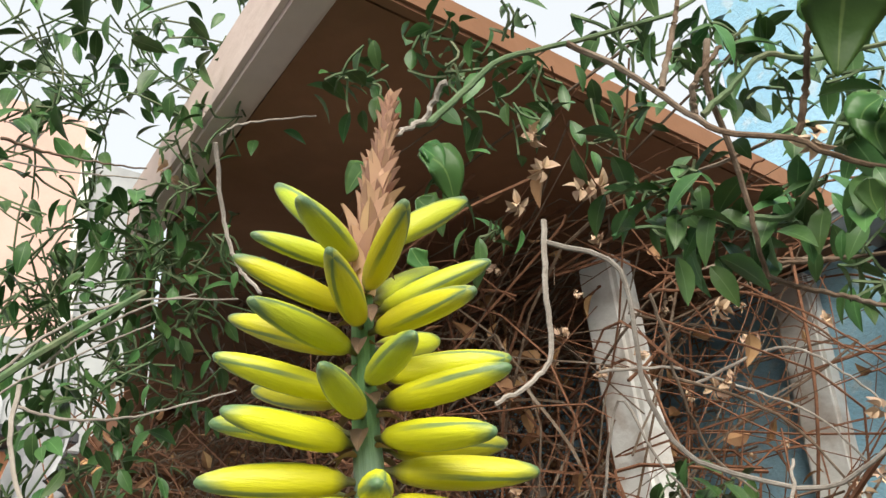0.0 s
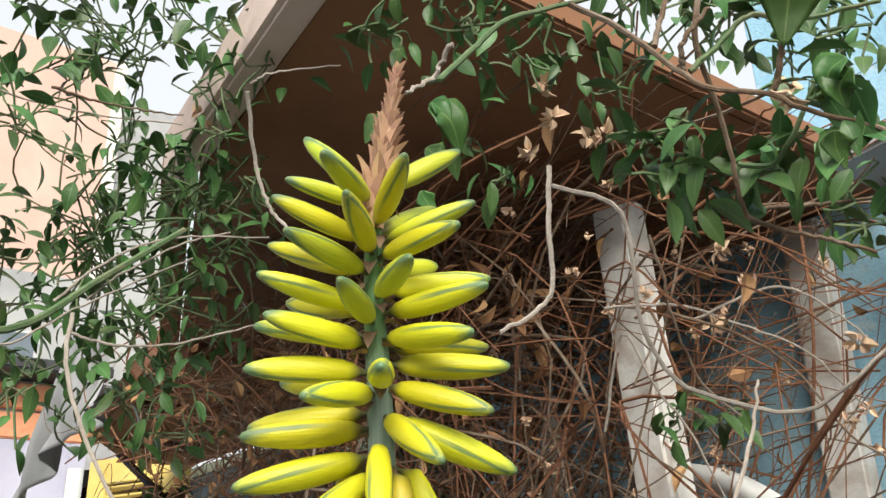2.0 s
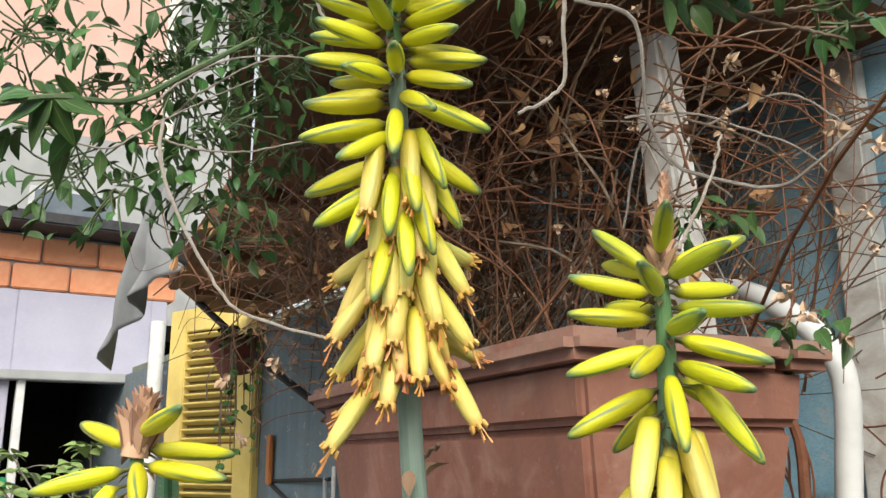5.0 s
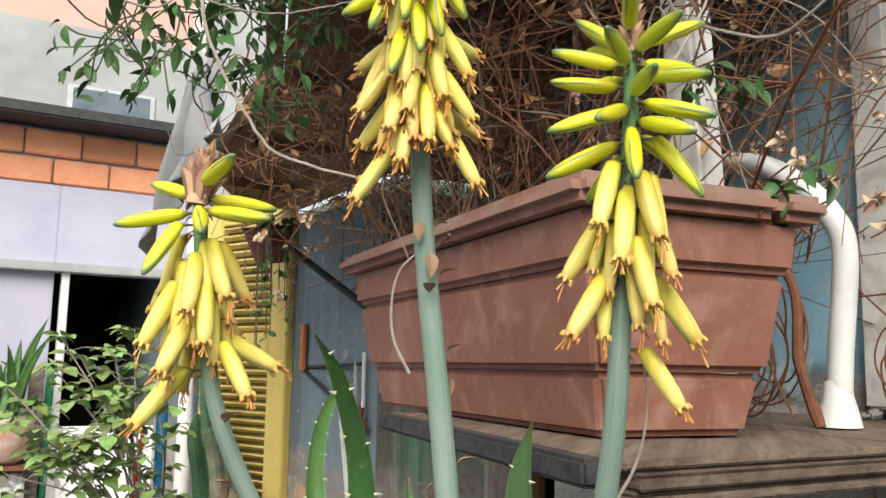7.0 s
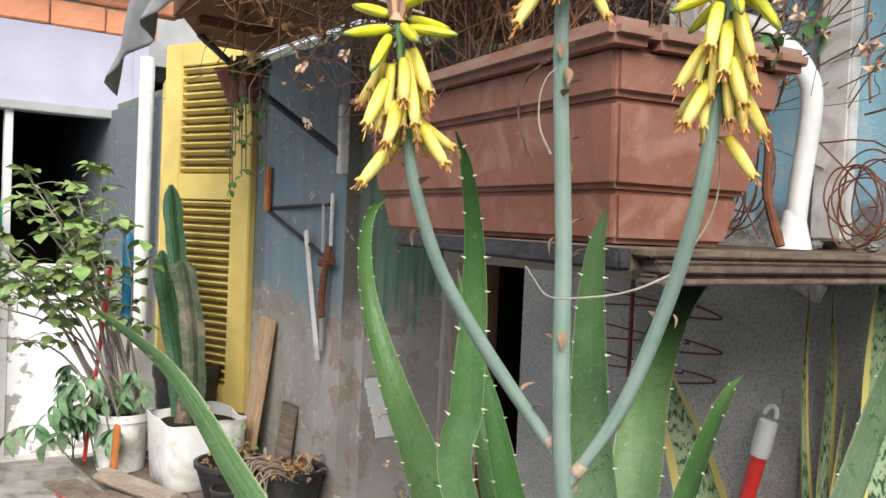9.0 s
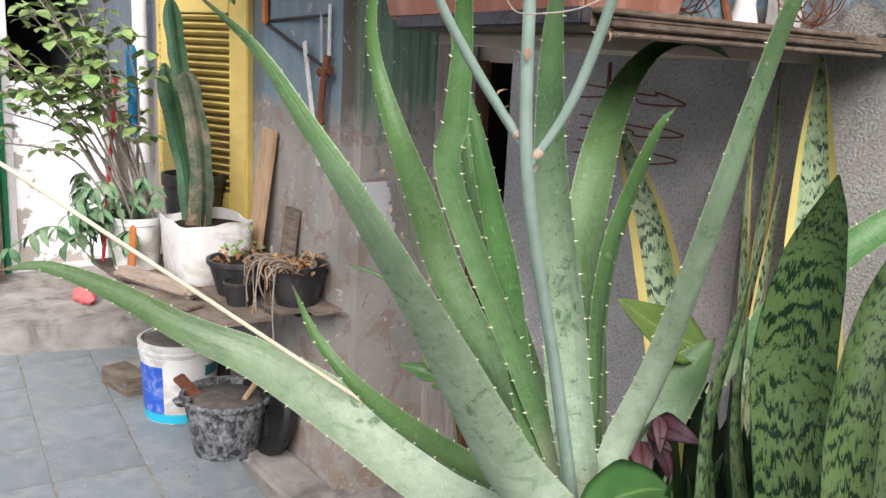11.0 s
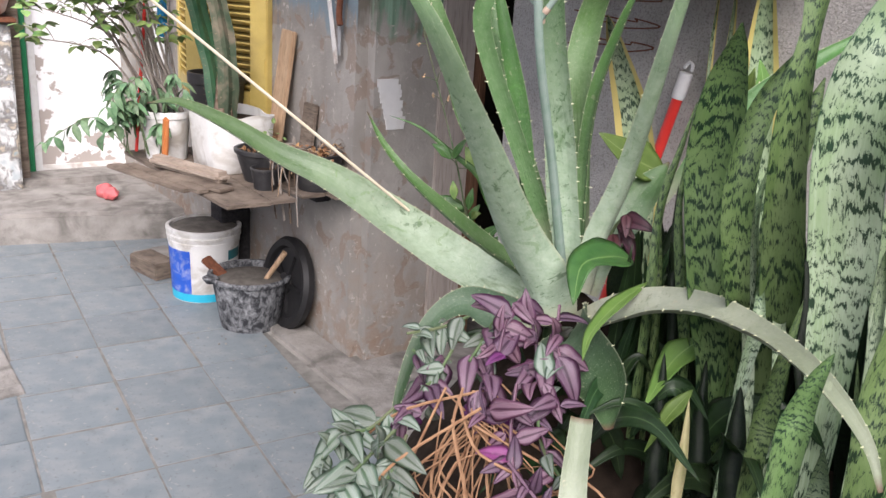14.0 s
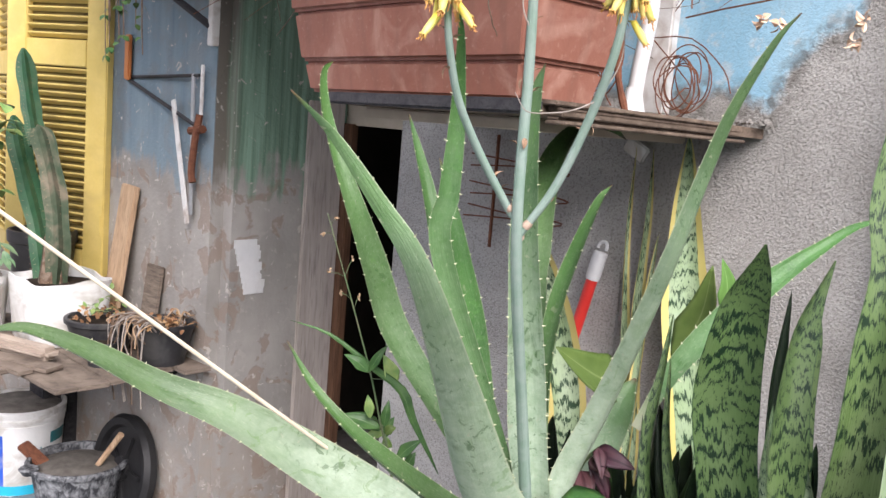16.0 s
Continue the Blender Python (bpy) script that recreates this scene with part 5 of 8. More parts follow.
# leafy shrub in the pots
shrub = thing("potted_shrub", W(-2.95, 0.98, 0.88), "tall light-green shrub with bare stems in a pot", "shrub")
sr = random.Random(21)
fol = Geo()
for k in range(22):
    ang, out = sr.uniform(0, 6.28), sr.uniform(0.08, 0.48)
    hgt = sr.uniform(0.3, 0.95)
    base = W(-2.97 + sr.uniform(-0.06, 0.06), 1.0 + sr.uniform(-0.06, 0.06), 0.86)
    tip = base + U2 * (math.cos(ang) * out * 0.9) + V2 * (-0.27 + math.sin(ang) * out * 0.7) + Vector((0, 0, hgt))
    if (tip.dot(V2)) > 1.2:
        tip -= V2 * (tip.dot(V2) - 1.2)
    mid = base.lerp(tip, 0.5) + Vector((sr.uniform(-0.05, 0.05), sr.uniform(-0.05, 0.05), 0.09))
    line = spline([base, mid, tip], 14)
    part("stem", Geo().tube(line, [0.0062 - 0.00032 * i for i in range(14)], 5), M["twig_pale"], shrub)
    for whorl in range(8):
        c = line[(13, 11, 12, 9, 10, 8, 12, 7)[whorl]]
        if whorl:
            c2 = c + Vector((sr.gauss(0, 0.05), sr.gauss(0, 0.05), sr.uniform(-0.01, 0.06)))
            part("twig", Geo().tube(spline([c, c.lerp(c2, 0.5) + Vector((0, 0, 0.01)), c2], 6), 0.0018, 4), M["twig_pale"], shrub)
            c = c2
        turn0 = sr.uniform(0, 6.28)
        for j in range(6 if whorl == 0 else 4):
            a = turn0 + j * 2.4
            d = Vector((math.cos(a), math.sin(a), sr.uniform(-0.35, 0.4)))
            ln = sr.uniform(0.032, 0.062)
            q = c + d * 0.008
            if q.dot(V2) > 1.26:
                continue
            fol.small_leaf(q, d, Vector((sr.uniform(-0.4, 0.4), sr.uniform(-0.4, 0.4), 1)), ln, ln * sr.uniform(0.34, 0.46), 0.18, 0.35)
tagged(part("foliage", fol, M["leaf_shrub"], shrub), kind="stuff")
low = thing("trailing_herb", W(-2.85, 0.82, 0.72), "dark leafy herb spilling over the planks", "plant")
lg = Geo()
for k in range(14):
    q = W(-2.93 + sr.gauss(0, 0.07), 0.90 + sr.gauss(0, 0.04), 0.72)
    out = Vector((sr.gauss(0, 0.1), sr.gauss(0, 0.07), 0)) - V2 * sr.uniform(0.0, 0.12)
    top = q + out * 0.6 + Vector((0, 0, sr.uniform(0.12, 0.36)))
    line = spline([q, q.lerp(top, 0.6) + Vector((0, 0, 0.04)), top, top + out * 0.5 - Vector((0, 0, sr.uniform(0.02, 0.09)))], 14)
    part("stem", Geo().tube(line, [0.0026 - 0.0001 * i for i in range(14)], 5), M["vine_green"], low)
    for i in range(4, 14):
        for side in (-1, 1):
            d = Vector((sr.uniform(-0.6, 0.6) + side * 0.6, sr.uniform(-0.8, 0.3), sr.uniform(-0.9, 0.0)))
            ln = sr.uniform(0.04, 0.075)
            lg.small_leaf(line[i], d, Vector((sr.uniform(-0.4, 0.4), sr.uniform(-0.7, 0.1), 1)), ln, ln * sr.uniform(0.16, 0.24), 0.25, 0.45)
tagged(part("foliage", lg, M["leaf_herb"], low), kind="stuff")
dry = thing("dry_pot_plant", W(-2.35, 1.18, 0.8), "withered brown stems hanging over the black bowls", "plant")
for k in range(40):
    q = W(-2.215 + sr.uniform(-0.08, 0.08), 1.285 + sr.uniform(-0.08, 0.06), 0.825)
    o = Vector((sr.uniform(-0.06, 0.06), sr.uniform(-0.06, 0.06), 0))
    fall = sr.choice((0.0, 0.02, 0.06, 0.12, 0.2, 0.26)) if q.dot(V2) < 1.29 else 0.0
    rim = W(q.dot(U2) + sr.uniform(-0.05, 0.05), 1.165 - sr.uniform(0, 0.03), 0.845 + sr.uniform(0, 0.02)) if fall else q + o + Vector((0, 0, sr.uniform(0.01, 0.06)))
    end = rim + Vector((sr.uniform(-0.03, 0.03), sr.uniform(-0.03, 0.01), -fall)) if fall else q + o * 1.8 + Vector((0, 0, sr.uniform(0.0, 0.04)))
    line = spline([q, q.lerp(rim, 0.6) + Vector((0, 0, 0.02)), rim, rim.lerp(end, 0.5) + Vector((sr.uniform(-0.012, 0.012), -0.012, 0)), end], 14)
    part("stem", Geo().tube(line, sr.choice((0.0014, 0.002, 0.0028)), 5), M[sr.choice(("twig", "twig_pale", "straw"))], dry)
dl = Geo()
for k in range(150):
    q = W(-2.215 + sr.uniform(-0.09, 0.09), 1.285 + sr.uniform(-0.09, 0.07), 0.825 + sr.uniform(0, 0.03))
    if k % 3 == 0:
        q = W(-2.43 + sr.uniform(-0.09, 0.09), 1.18 + sr.uniform(-0.09, 0.09), 0.815 + sr.uniform(0, 0.04))
    dl.small_leaf(q, rvec(), Vector((0, 0, 1)), 0.024, 0.007)
tagged(part("dry_leaves", dl, M["dry_leaf"], dry), kind="stuff")
sprout = Geo()
for k in range(34):
    q = W(-2.44 + sr.gauss(0, 0.035), 1.18 + sr.gauss(0, 0.03), 0.82 + abs(sr.gauss(0, 0.04)))
    sprout.small_leaf(q, Vector((sr.uniform(-1, 1), sr.uniform(-1, 1), sr.uniform(-0.2, 0.8))), Vector((0, 0, 1)), 0.026, 0.008)
tagged(part("sprouts", sprout, M["leaf_shrub"], dry, "few green sprouts"), kind="stuff")
single("blue_bottle", Geo().tube([W(-3.02, 1.0, 1.18), W(-3.02, 1.0, 1.19), W(-3.035, 1.0, 1.5), W(-3.035, 1.0, 1.52)], [0.016, 0.02, 0.02, 0.012], 14), M["blue_bottle"], "thin blue plastic tube stuck in a pot", "tube")
single("red_cane", Geo().tube([W(-2.98, 0.86, 0.72), W(-2.99, 0.93, 1.4)], 0.007, 8), M["red_paint"], "thin red cane standing among the pots", "cane")

# ---- yard floor things ----
bucket = thing("paint_bucket", W(-3.08, 1.18, 0.0), "white paint bucket with a blue label, cement crusted", "bucket")
bm_ = pose(*W(-3.08, 1.18, 0.0))
part("body", Geo().lathe(bm_, [(0.14, 0.0), (0.143, 0.004), (0.158, 0.27), (0.158, 0.345), (0.152, 0.345), (0.148, 0.30)], 40), M["white_plastic"], bucket)
for z, out_ in ((0.272, 0.161), (0.298, 0.166), (0.328, 0.168)):
    part("rim_ring", Geo().lathe(bm_, [(0.157, z), (out_, z + 0.002), (out_, z + 0.014), (0.157, z + 0.018)], 40, cap=False), M["white_plastic"], bucket)
part("cement_skin", Geo().lathe(bm_, [(0.02, 0.325), (0.153, 0.33), (0.13, 0.342), (0.03, 0.338)], 32), M["cement_mess"], bucket, "dried cement filling")


def wrap(m, r0, r1, z0, z1, a0, a1, lift=0.0012, n=14):
    """A thin label on a tapered round wall."""
    g = Geo()
    verts, faces = [], []
    for i in range(n + 1):
        a = a0 + (a1 - a0) * i / n
        for z, r in ((z0, r0), (z1, r1)):
            for off in (lift, -0.001):
                verts.append(m @ Vector(((r + off) * math.cos(a), (r + off) * math.sin(a), z)))
    for i in range(n):
        o = i * 4
        faces += [(o, o + 4, o + 6, o + 2), (o + 2, o + 6, o + 7, o + 3), (o + 4, o, o + 1, o + 5), (o + 1, o + 3, o + 7, o + 5)]
    faces += [(0, 2, 3, 1), (n * 4, n * 4 + 1, n * 4 + 3, n * 4 + 2)]
    return g.add(verts, faces)


face = math.atan2(-V2.y * 0.35 + U2.y * 0.94, -V2.x * 0.35 + U2.x * 0.94)
part("label_blue", wrap(bm_, 0.1455, 0.1565, 0.05, 0.255, face - 1.6, face - 0.42), M["blue_print"], bucket, "scuffed blue label panel")
part("label_band", wrap(bm_, 0.1433, 0.1455, 0.012, 0.05, face - 1.5, face + 1.2), M["cyan_print"], bucket, "cyan band round the foot")
part("label_box", wrap(bm_, 0.1545, 0.1568, 0.205, 0.25, face + 0.72, face + 1.3), M["teal_print"], bucket, "teal printed corner")
for k, (a, z, hh) in enumerate(((0.12, 0.19, 0.03), (0.17, 0.205, 0.045), (0.22, 0.19, 0.022), (0.27, 0.195, 0.03), (0.32, 0.2, 0.025))):
    part("print_stroke", wrap(bm_, 0.152, 0.1545, z - 0.03 - hh / 2, z - 0.03 + hh / 2, face + a + 0.28, face + a + 0.31, 0.002, 2), M["teal_print"], bucket)
for k in range(4):
    part("print_bar", wrap(bm_, 0.148, 0.1495, 0.07 + 0.012 * k, 0.077 + 0.012 * k, face + 0.35, face + 0.6, 0.002, 4), M["cyan_print"], bucket)

pail = thing("mortar_pail", W(-2.645, 1.212, 0.0), "black rubber mortar pail splashed with cement", "pail")
pm = pose(*W(-2.645, 1.212, 0.0))


def pail_material():
    n = Nodes("cement_splashed_rubber", 0.75, 0.25)
    c = n.mix(n.step(n.noise(36, 6, n.coord("Object", (1, 1, 0.7)), 0.66, 0.5), 0.42, 0.66), (0.035, 0.037, 0.042), (0.3, 0.31, 0.32))
    n.color(c).bump(n.noise(60, 5), 0.3, 0.003)
    return n.done()


M["pail"] = pail_material()
part("body", Geo().lathe(pm, [(0.118, 0.0), (0.122, 0.006), (0.16, 0.222), (0.176, 0.225), (0.178, 0.238), (0.172, 0.244), (0.16, 0.242), (0.15, 0.2)], 40), M["pail"], pail)
part("cement_fill", Geo().lathe(pm, [(0.03, 0.18), (0.156, 0.215), (0.12, 0.225), (0.06, 0.235), (0.02, 0.23)], 32), M["cement_mess"], pail, "dried cement in the pail")
part("spout", Geo().lathe(pm @ Matrix.Translation((0.17 * math.cos(face - 1.3), 0.17 * math.sin(face - 1.3), 0.217)), [(0.02, 0.0), (0.035, 0.022), (0.03, 0.026)], 16), M["pail"], pail)
single("mixing_stick", Geo().tube([W(-2.60, 1.24, 0.19), W(-2.50, 1.30, 0.36)], [0.010, 0.012], 8), M["pine"], "wooden mixing stick standing in the pail", "stick")
single("trowel_in_pail", Geo().box(WALL @ Matrix.Translation((-2.76, 1.10, 0.245)) @ Matrix.Rotation(0.6, 4, "Y") @ Matrix.Rotation(0.4, 4, "Z"), (0.12, 0.05, 0.02), 0.006), M["rust"], "rusty trowel laid in the pail", "trowel")
dm = WALL @ Matrix.Translation((-2.56, 1.352, 0.2)) @ Matrix.Rotation(radians(81), 4, "X")
disc = thing("rubber_lid", W(-2.56, 1.35, 0.0), "round black rubber lid leaning on the wall", "lid")
part("dish", Geo().lathe(dm, [(0.05, 0.012), (0.15, 0.012), (0.16, 0.03), (0.186, 0.034), (0.2, 0.016), (0.196, -0.012), (0.15, -0.02), (0.02, -0.02)], 40), M["rubber"], disc)
for k in range(5):
    a = k * 2 * math.pi / 5
    part("spoke", Geo().box(dm @ Matrix.Rotation(a, 4, "Z") @ Matrix.Translation((0.075, 0, 0.016)), (0.11, 0.022, 0.014), 0.004), M["rubber"], disc)
part("hub", Geo().lathe(dm, [(0.045, 0.01), (0.045, 0.028), (0.03, 0.034), (0.01, 0.034)], 24), M["rubber"], disc)
pink = Geo()
ring = []
for i in range(22):
    x = i / 21
    r = 0.05 * math.sqrt(max(1 - (2 * x - 1) ** 2, 0.002)) * (1 - 0.28 * math.exp(-((x - 0.52) / 0.09) ** 2))
    ring.append((r, -0.095 + 0.19 * x))
pink.lathe(Matrix.Translation(W(-4.32, 1.1, 0.205)) @ Matrix.Rotation(radians(90), 4, Vector((0.5, 0.8, 0))) @ Matrix.Diagonal((0.75, 1.0, 1.0, 1)), ring, 26)
pink.v = [tuple(Vector(p) * 1.0 + Vector((noise.noise(Vector(p) * 28), noise.noise(Vector(p) * 28 + Vector((7, 0, 0))), noise.noise(Vector(p) * 28 + Vector((0, 7, 0))))) * 0.014) for p in pink.v]
single("crumpled_cloth", pink, M["pink_cloth"], "crumpled coral-red cloth lying on the step", "cloth", sharp=0)
loose = thing("timber_block", W(-3.42, 1.06, 0.0), "old brown timber block beside the bucket", "block")
part("body", Geo().box(WALL @ Matrix.Translation((-3.44, 1.06, 0.05)) @ Matrix.Rotation(radians(12), 4, "Z"), (0.24, 0.12, 0.085), 0.006), M["scrap"], loose)
single("flat_stone", Geo().box(WALL @ Matrix.Translation((-3.52, 1.12, 0.045)) @ Matrix.Rotation(radians(10), 4, "Z"), (0.25, 0.2, 0.06), 0.014), M["concrete"], "flat concrete piece against the step", "stone")
pebbles = Geo()
for k in range(60):
    s = lr.uniform(0.003, 0.010)
    q = W(lr.uniform(-4.0, -1.7), lr.uniform(0.9, 1.2) if k % 3 else lr.uniform(0.2, 1.2), 0.012 + s * 0.2)
    pebbles.box(Matrix.Translation(q) @ Matrix.Rotation(lr.uniform(0, 6), 4, "Z"), (s, s * lr.uniform(0.7, 1.5), s * 0.6), s * 0.2)
single("grit", pebbles, M["concrete"], "grit and mortar crumbs on the slate floor", "grit", kind="stuff")

# hanging cloth, hanging pot
cloth_g = Geo()
cv, cf, cu = [], [], []
nx, nz = 24, 26
tl_, tr_, bl_, br_ = W(-2.22, 0.83, 2.42), W(-1.84, 0.81, 2.37), W(-2.80, 0.85, 1.975), W(-1.72, 0.80, 2.135)
for j in range(nz + 1):
    s = j / nz
    for i in range(nx + 1):
        x = i / nx
        q = tl_.lerp(tr_, x).lerp(bl_.lerp(br_, x), s)
        fold = 0.022 * math.sin(x * 15 + s * 2.2) + 0.012 * math.sin(x * 29 - s * 4)
        cv.append(q + V2 * fold * (0.3 + s) + Vector((0, 0, 0.05 * math.sin(math.pi * x) * s)))
        cu.append((x, s))
for j in range(nz):
    for i in range(nx):
        a = j * (nx + 1) + i
        cf.append((a, a + 1, a + nx + 2, a + nx + 1))
cloth_ob = single("hanging_sheet", cloth_g.add(cv, cf, cu), M["cloth"], "grey woven plastic sheet hanging from the canopy edge", "sheet", sharp=0)
mod = cloth_ob.modifiers.new("thickness", "SOLIDIFY")
mod.thickness = 0.002
hang = thing("hanging_pot", W(-2.25, 1.12, 1.93), "dark red hanging pot with trailing plant under the canopy", "hanging pot")
part("pot", Geo().lathe(pose(*W(-2.25, 1.10, 1.93)) @ Matrix.Rotation(radians(14), 4, "X"), [(0.042, 0), (0.046, 0.01), (0.07, 0.09), (0.076, 0.1), (0.068, 0.1), (0.06, 0.08)], 24), M["dark_red"], hang)
for a in (0, 2.1, 4.2):
    part("cord", Geo().tube([W(-2.25, 1.10, 2.03) + Vector((0.09 * math.cos(a), 0.09 * math.sin(a), 0)), W(-2.25, 1.10, 2.2)], 0.0015, 4), M["dark_metal"], hang)
hg = Geo()
for k in range(14):
    q = W(-2.25, 1.10, 2.02) + U2 * sr.uniform(-0.03, 0.085) + V2 * sr.uniform(-0.06, 0.06)
    ln = sr.uniform(0.1, 0.36)
    line = spline([q, q + U2 * 0.05 + Vector((0, -0.02, 0.01)), q + U2 * sr.uniform(0.06, 0.1) + Vector((0, -0.03, -ln))], 8)
    part("vine", Geo().tube(line, 0.0016, 4), M["twig"], hang)
    for j in range(9):
        hg.small_leaf(line[sr.randint(1, 7)], Vector((sr.uniform(-1, 1), sr.uniform(-1, 1), -0.5)), Vector((0, -0.4, 1)), 0.022, 0.009)
tagged(part("foliage", hg, M["leaf"], hang), kind="stuff")

# ---- aloe in its raised bed ----
M["bed"] = plain("mossy_dark_masonry", (0.05, 0.046, 0.04), (0.09, 0.085, 0.072), 9, 0.92, 0.7, 60, 0.2, stain=(0.03, 0.035, 0.022), sscale=5, samt=0.7)
bed = thing("raised_bed", (0.42, 0.62, 0.0), "low dark masonry bed full of soil and roots", "plant bed")
part("wall", Geo().box(pose(0.62, 0.72, 0.36, 0, 0, 8), (1.1, 0.58, 0.72), 0.03), M["bed"], bed)
part("soil", Geo().box(pose(0.62, 0.72, 0.73, 0, 0, 8), (1.04, 0.52, 0.06), 0.02), M["soil"], bed)
mound = Geo()
mv, mf = [], []
for j in range(15):
    for i in range(15):
        x, y = -1 + i / 7, -1 + j / 7
        r = math.sqrt(x * x + y * y)
        z = 0.74 + 0.33 * max(0.0, 1 - r * 0.95) ** 0.8 + 0.02 * noise.noise(Vector((x * 3, y * 3, 0)))
        mv.append((0.25 + 0.24 * x, 0.66 + 0.2 * y, z))
for j in range(14):
    for i in range(14):
        a = j * 15 + i
        mf.append((a, a + 1, a + 16, a + 15))
part("root_mound", mound.add(mv, mf), M["soil"], bed, "mound of dark soil round the roots")

aloe = thing("aloe_plant", (0.24, 0.66, 1.04), "large grey-green aloe with toothed leaves and three yellow flower spikes", "aloe")


tooth_rng = random.Random(9)
TOOTH = Geo().tube([(0, 0, 0), (0.08, 0, 0.45), (0.3, 0, 1.3)], [0.42, 0.26, 0.04], 5, False).mesh("tooth", M["tooth"])


def aloe_leaf(pts, widths, thick, hint, skin="aloe", keel=0.0):
    """A fleshy leaf from base to tip, with its half width at each point and teeth along both edges."""
    n = 64
    line = spline(pts, n)
    wide = [max(q.x, 0.0003) for q in spline([(w, 0, 0) for w in widths], n)]
    g = Geo()
    edges = g.blade(line, 1.0, thick, hint, 0.42, tooth_rng.uniform(-6, 6), lambda s: wide[round(s * (n - 1))], 10, 0.0, keel)
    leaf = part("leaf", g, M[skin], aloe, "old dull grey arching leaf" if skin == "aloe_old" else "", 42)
    for edge in edges:
        dist, nxt = 0.0, 0.02
        for i in range(1, len(edge) - 1):
            seg = (edge[i][0] - edge[i - 1][0]).length
            dist += seg
            if dist > nxt and edge[i][3] < 0.95:
                p, out, nor, s = edge[i]
                d = (edge[i + 1][0] - edge[i - 1][0]).normalized()
                h = 0.0034 * (1 - 0.4 * s) * tooth_rng.uniform(0.8, 1.2)
                z_ = (out + d * 0.3).normalized()
                y_ = z_.cross(nor).normalized()
                m = Matrix.Translation(p - out * 0.001) @ Matrix((y_, z_.cross(y_), z_)).transposed().to_4x4() @ Matrix.Scale(h, 4)
                placed("tooth", TOOTH, m, leaf)
                nxt = dist + 0.021 * tooth_rng.uniform(0.8, 1.25)


aloe_leaf([(0.222, 0.593, 1.048), (0.206, 0.572, 1.105), (0.166, 0.521, 1.188), (0.126, 0.42, 1.322), (0.088, 0.327, 1.438), (0.053, 0.319, 1.49), (0.019, 0.318, 1.533), (-0.011, 0.296, 1.564)], [0.034, 0.0398, 0.0355, 0.0242, 0.0136, 0.0088, 0.0052, 0.0005], 0.03, (0.4, 0.75, 0.5), "aloe", 0.8)
aloe_leaf([(0.215, 0.6, 1.05), (0.153, 0.622, 1.062), (0.073, 0.65, 1.082), (-0.03, 0.672, 1.128), (-0.128, 0.658, 1.185), (-0.207, 0.637, 1.221), (-0.276, 0.61, 1.264), (-0.334, 0.577, 1.295), (-0.368, 0.547, 1.296)], [0.0253, 0.0324, 0.0357, 0.0329, 0.025, 0.018, 0.0128, 0.007, 0.0008], 0.02, (0.3, -0.7, 0.65))
aloe_leaf([(0.19, 0.659, 1.071), (0.155, 0.617, 1.107), (0.119, 0.575, 1.143), (0.067, 0.528, 1.199), (0.022, 0.516, 1.24), (-0.016, 0.527, 1.275), (-0.049, 0.552, 1.313)], [0.014, 0.0152, 0.0162, 0.0117, 0.0073, 0.0049, 0.0006], 0.009, (0.3, -0.5, 0.8), "aloe_inner")
aloe_leaf([(0.205, 0.69, 1.08), (0.126, 0.75, 1.174), (0.047, 0.809, 1.269), (0.012, 0.803, 1.36), (-0.018, 0.792, 1.439), (-0.05, 0.809, 1.515), (-0.072, 0.851, 1.569), (-0.082, 0.901, 1.609), (-0.075, 0.936, 1.627)], [0.0151, 0.0184, 0.022, 0.0201, 0.0145, 0.0092, 0.0071, 0.0047, 0.0007], 0.009, (0.5, -0.8, 0.3), "aloe_inner")
aloe_leaf([(0.225, 0.665, 1.08), (0.164, 0.603, 1.25), (0.103, 0.541, 1.421), (0.106, 0.532, 1.483), (0.108, 0.532, 1.546), (0.107, 0.526, 1.595), (0.105, 0.504, 1.634), (0.102, 0.482, 1.655)], [0.0109, 0.0113, 0.0115, 0.0109, 0.0087, 0.0061, 0.0039, 0.0004], 0.01, (0.2, -1.0, 0.2), "aloe_inner")
aloe_leaf([(0.215, 0.71, 1.08), (0.169, 0.691, 1.204), (0.122, 0.672, 1.327), (0.098, 0.677, 1.412), (0.081, 0.7, 1.469), (0.063, 0.732, 1.52), (0.049, 0.757, 1.559)], [0.0126, 0.0137, 0.0147, 0.0126, 0.0094, 0.0055, 0.0007], 0.008, (0.5, -0.8, 0.2), "aloe_inner")
aloe_leaf([(0.23, 0.669, 1.07), (0.203, 0.648, 1.125), (0.176, 0.627, 1.18), (0.161, 0.613, 1.257), (0.145, 0.609, 1.335), (0.124, 0.611, 1.408), (0.107, 0.619, 1.468), (0.093, 0.627, 1.513)], [0.0112, 0.0118, 0.0124, 0.0132, 0.0132, 0.011, 0.007, 0.0006], 0.008, (0.5, -0.8, 0.2), "aloe_inner")
aloe_leaf([(0.243, 0.65, 1.08), (0.231, 0.637, 1.144), (0.219, 0.625, 1.207), (0.21, 0.61, 1.277), (0.199, 0.589, 1.355), (0.189, 0.569, 1.427), (0.184, 0.555, 1.489), (0.182, 0.548, 1.543), (0.184, 0.539, 1.59), (0.19, 0.535, 1.617)], [0.0184, 0.0202, 0.022, 0.0213, 0.0185, 0.0155, 0.0127, 0.0098, 0.0057, 0.0004], 0.011, (-0.1, -1.0, 0.2))
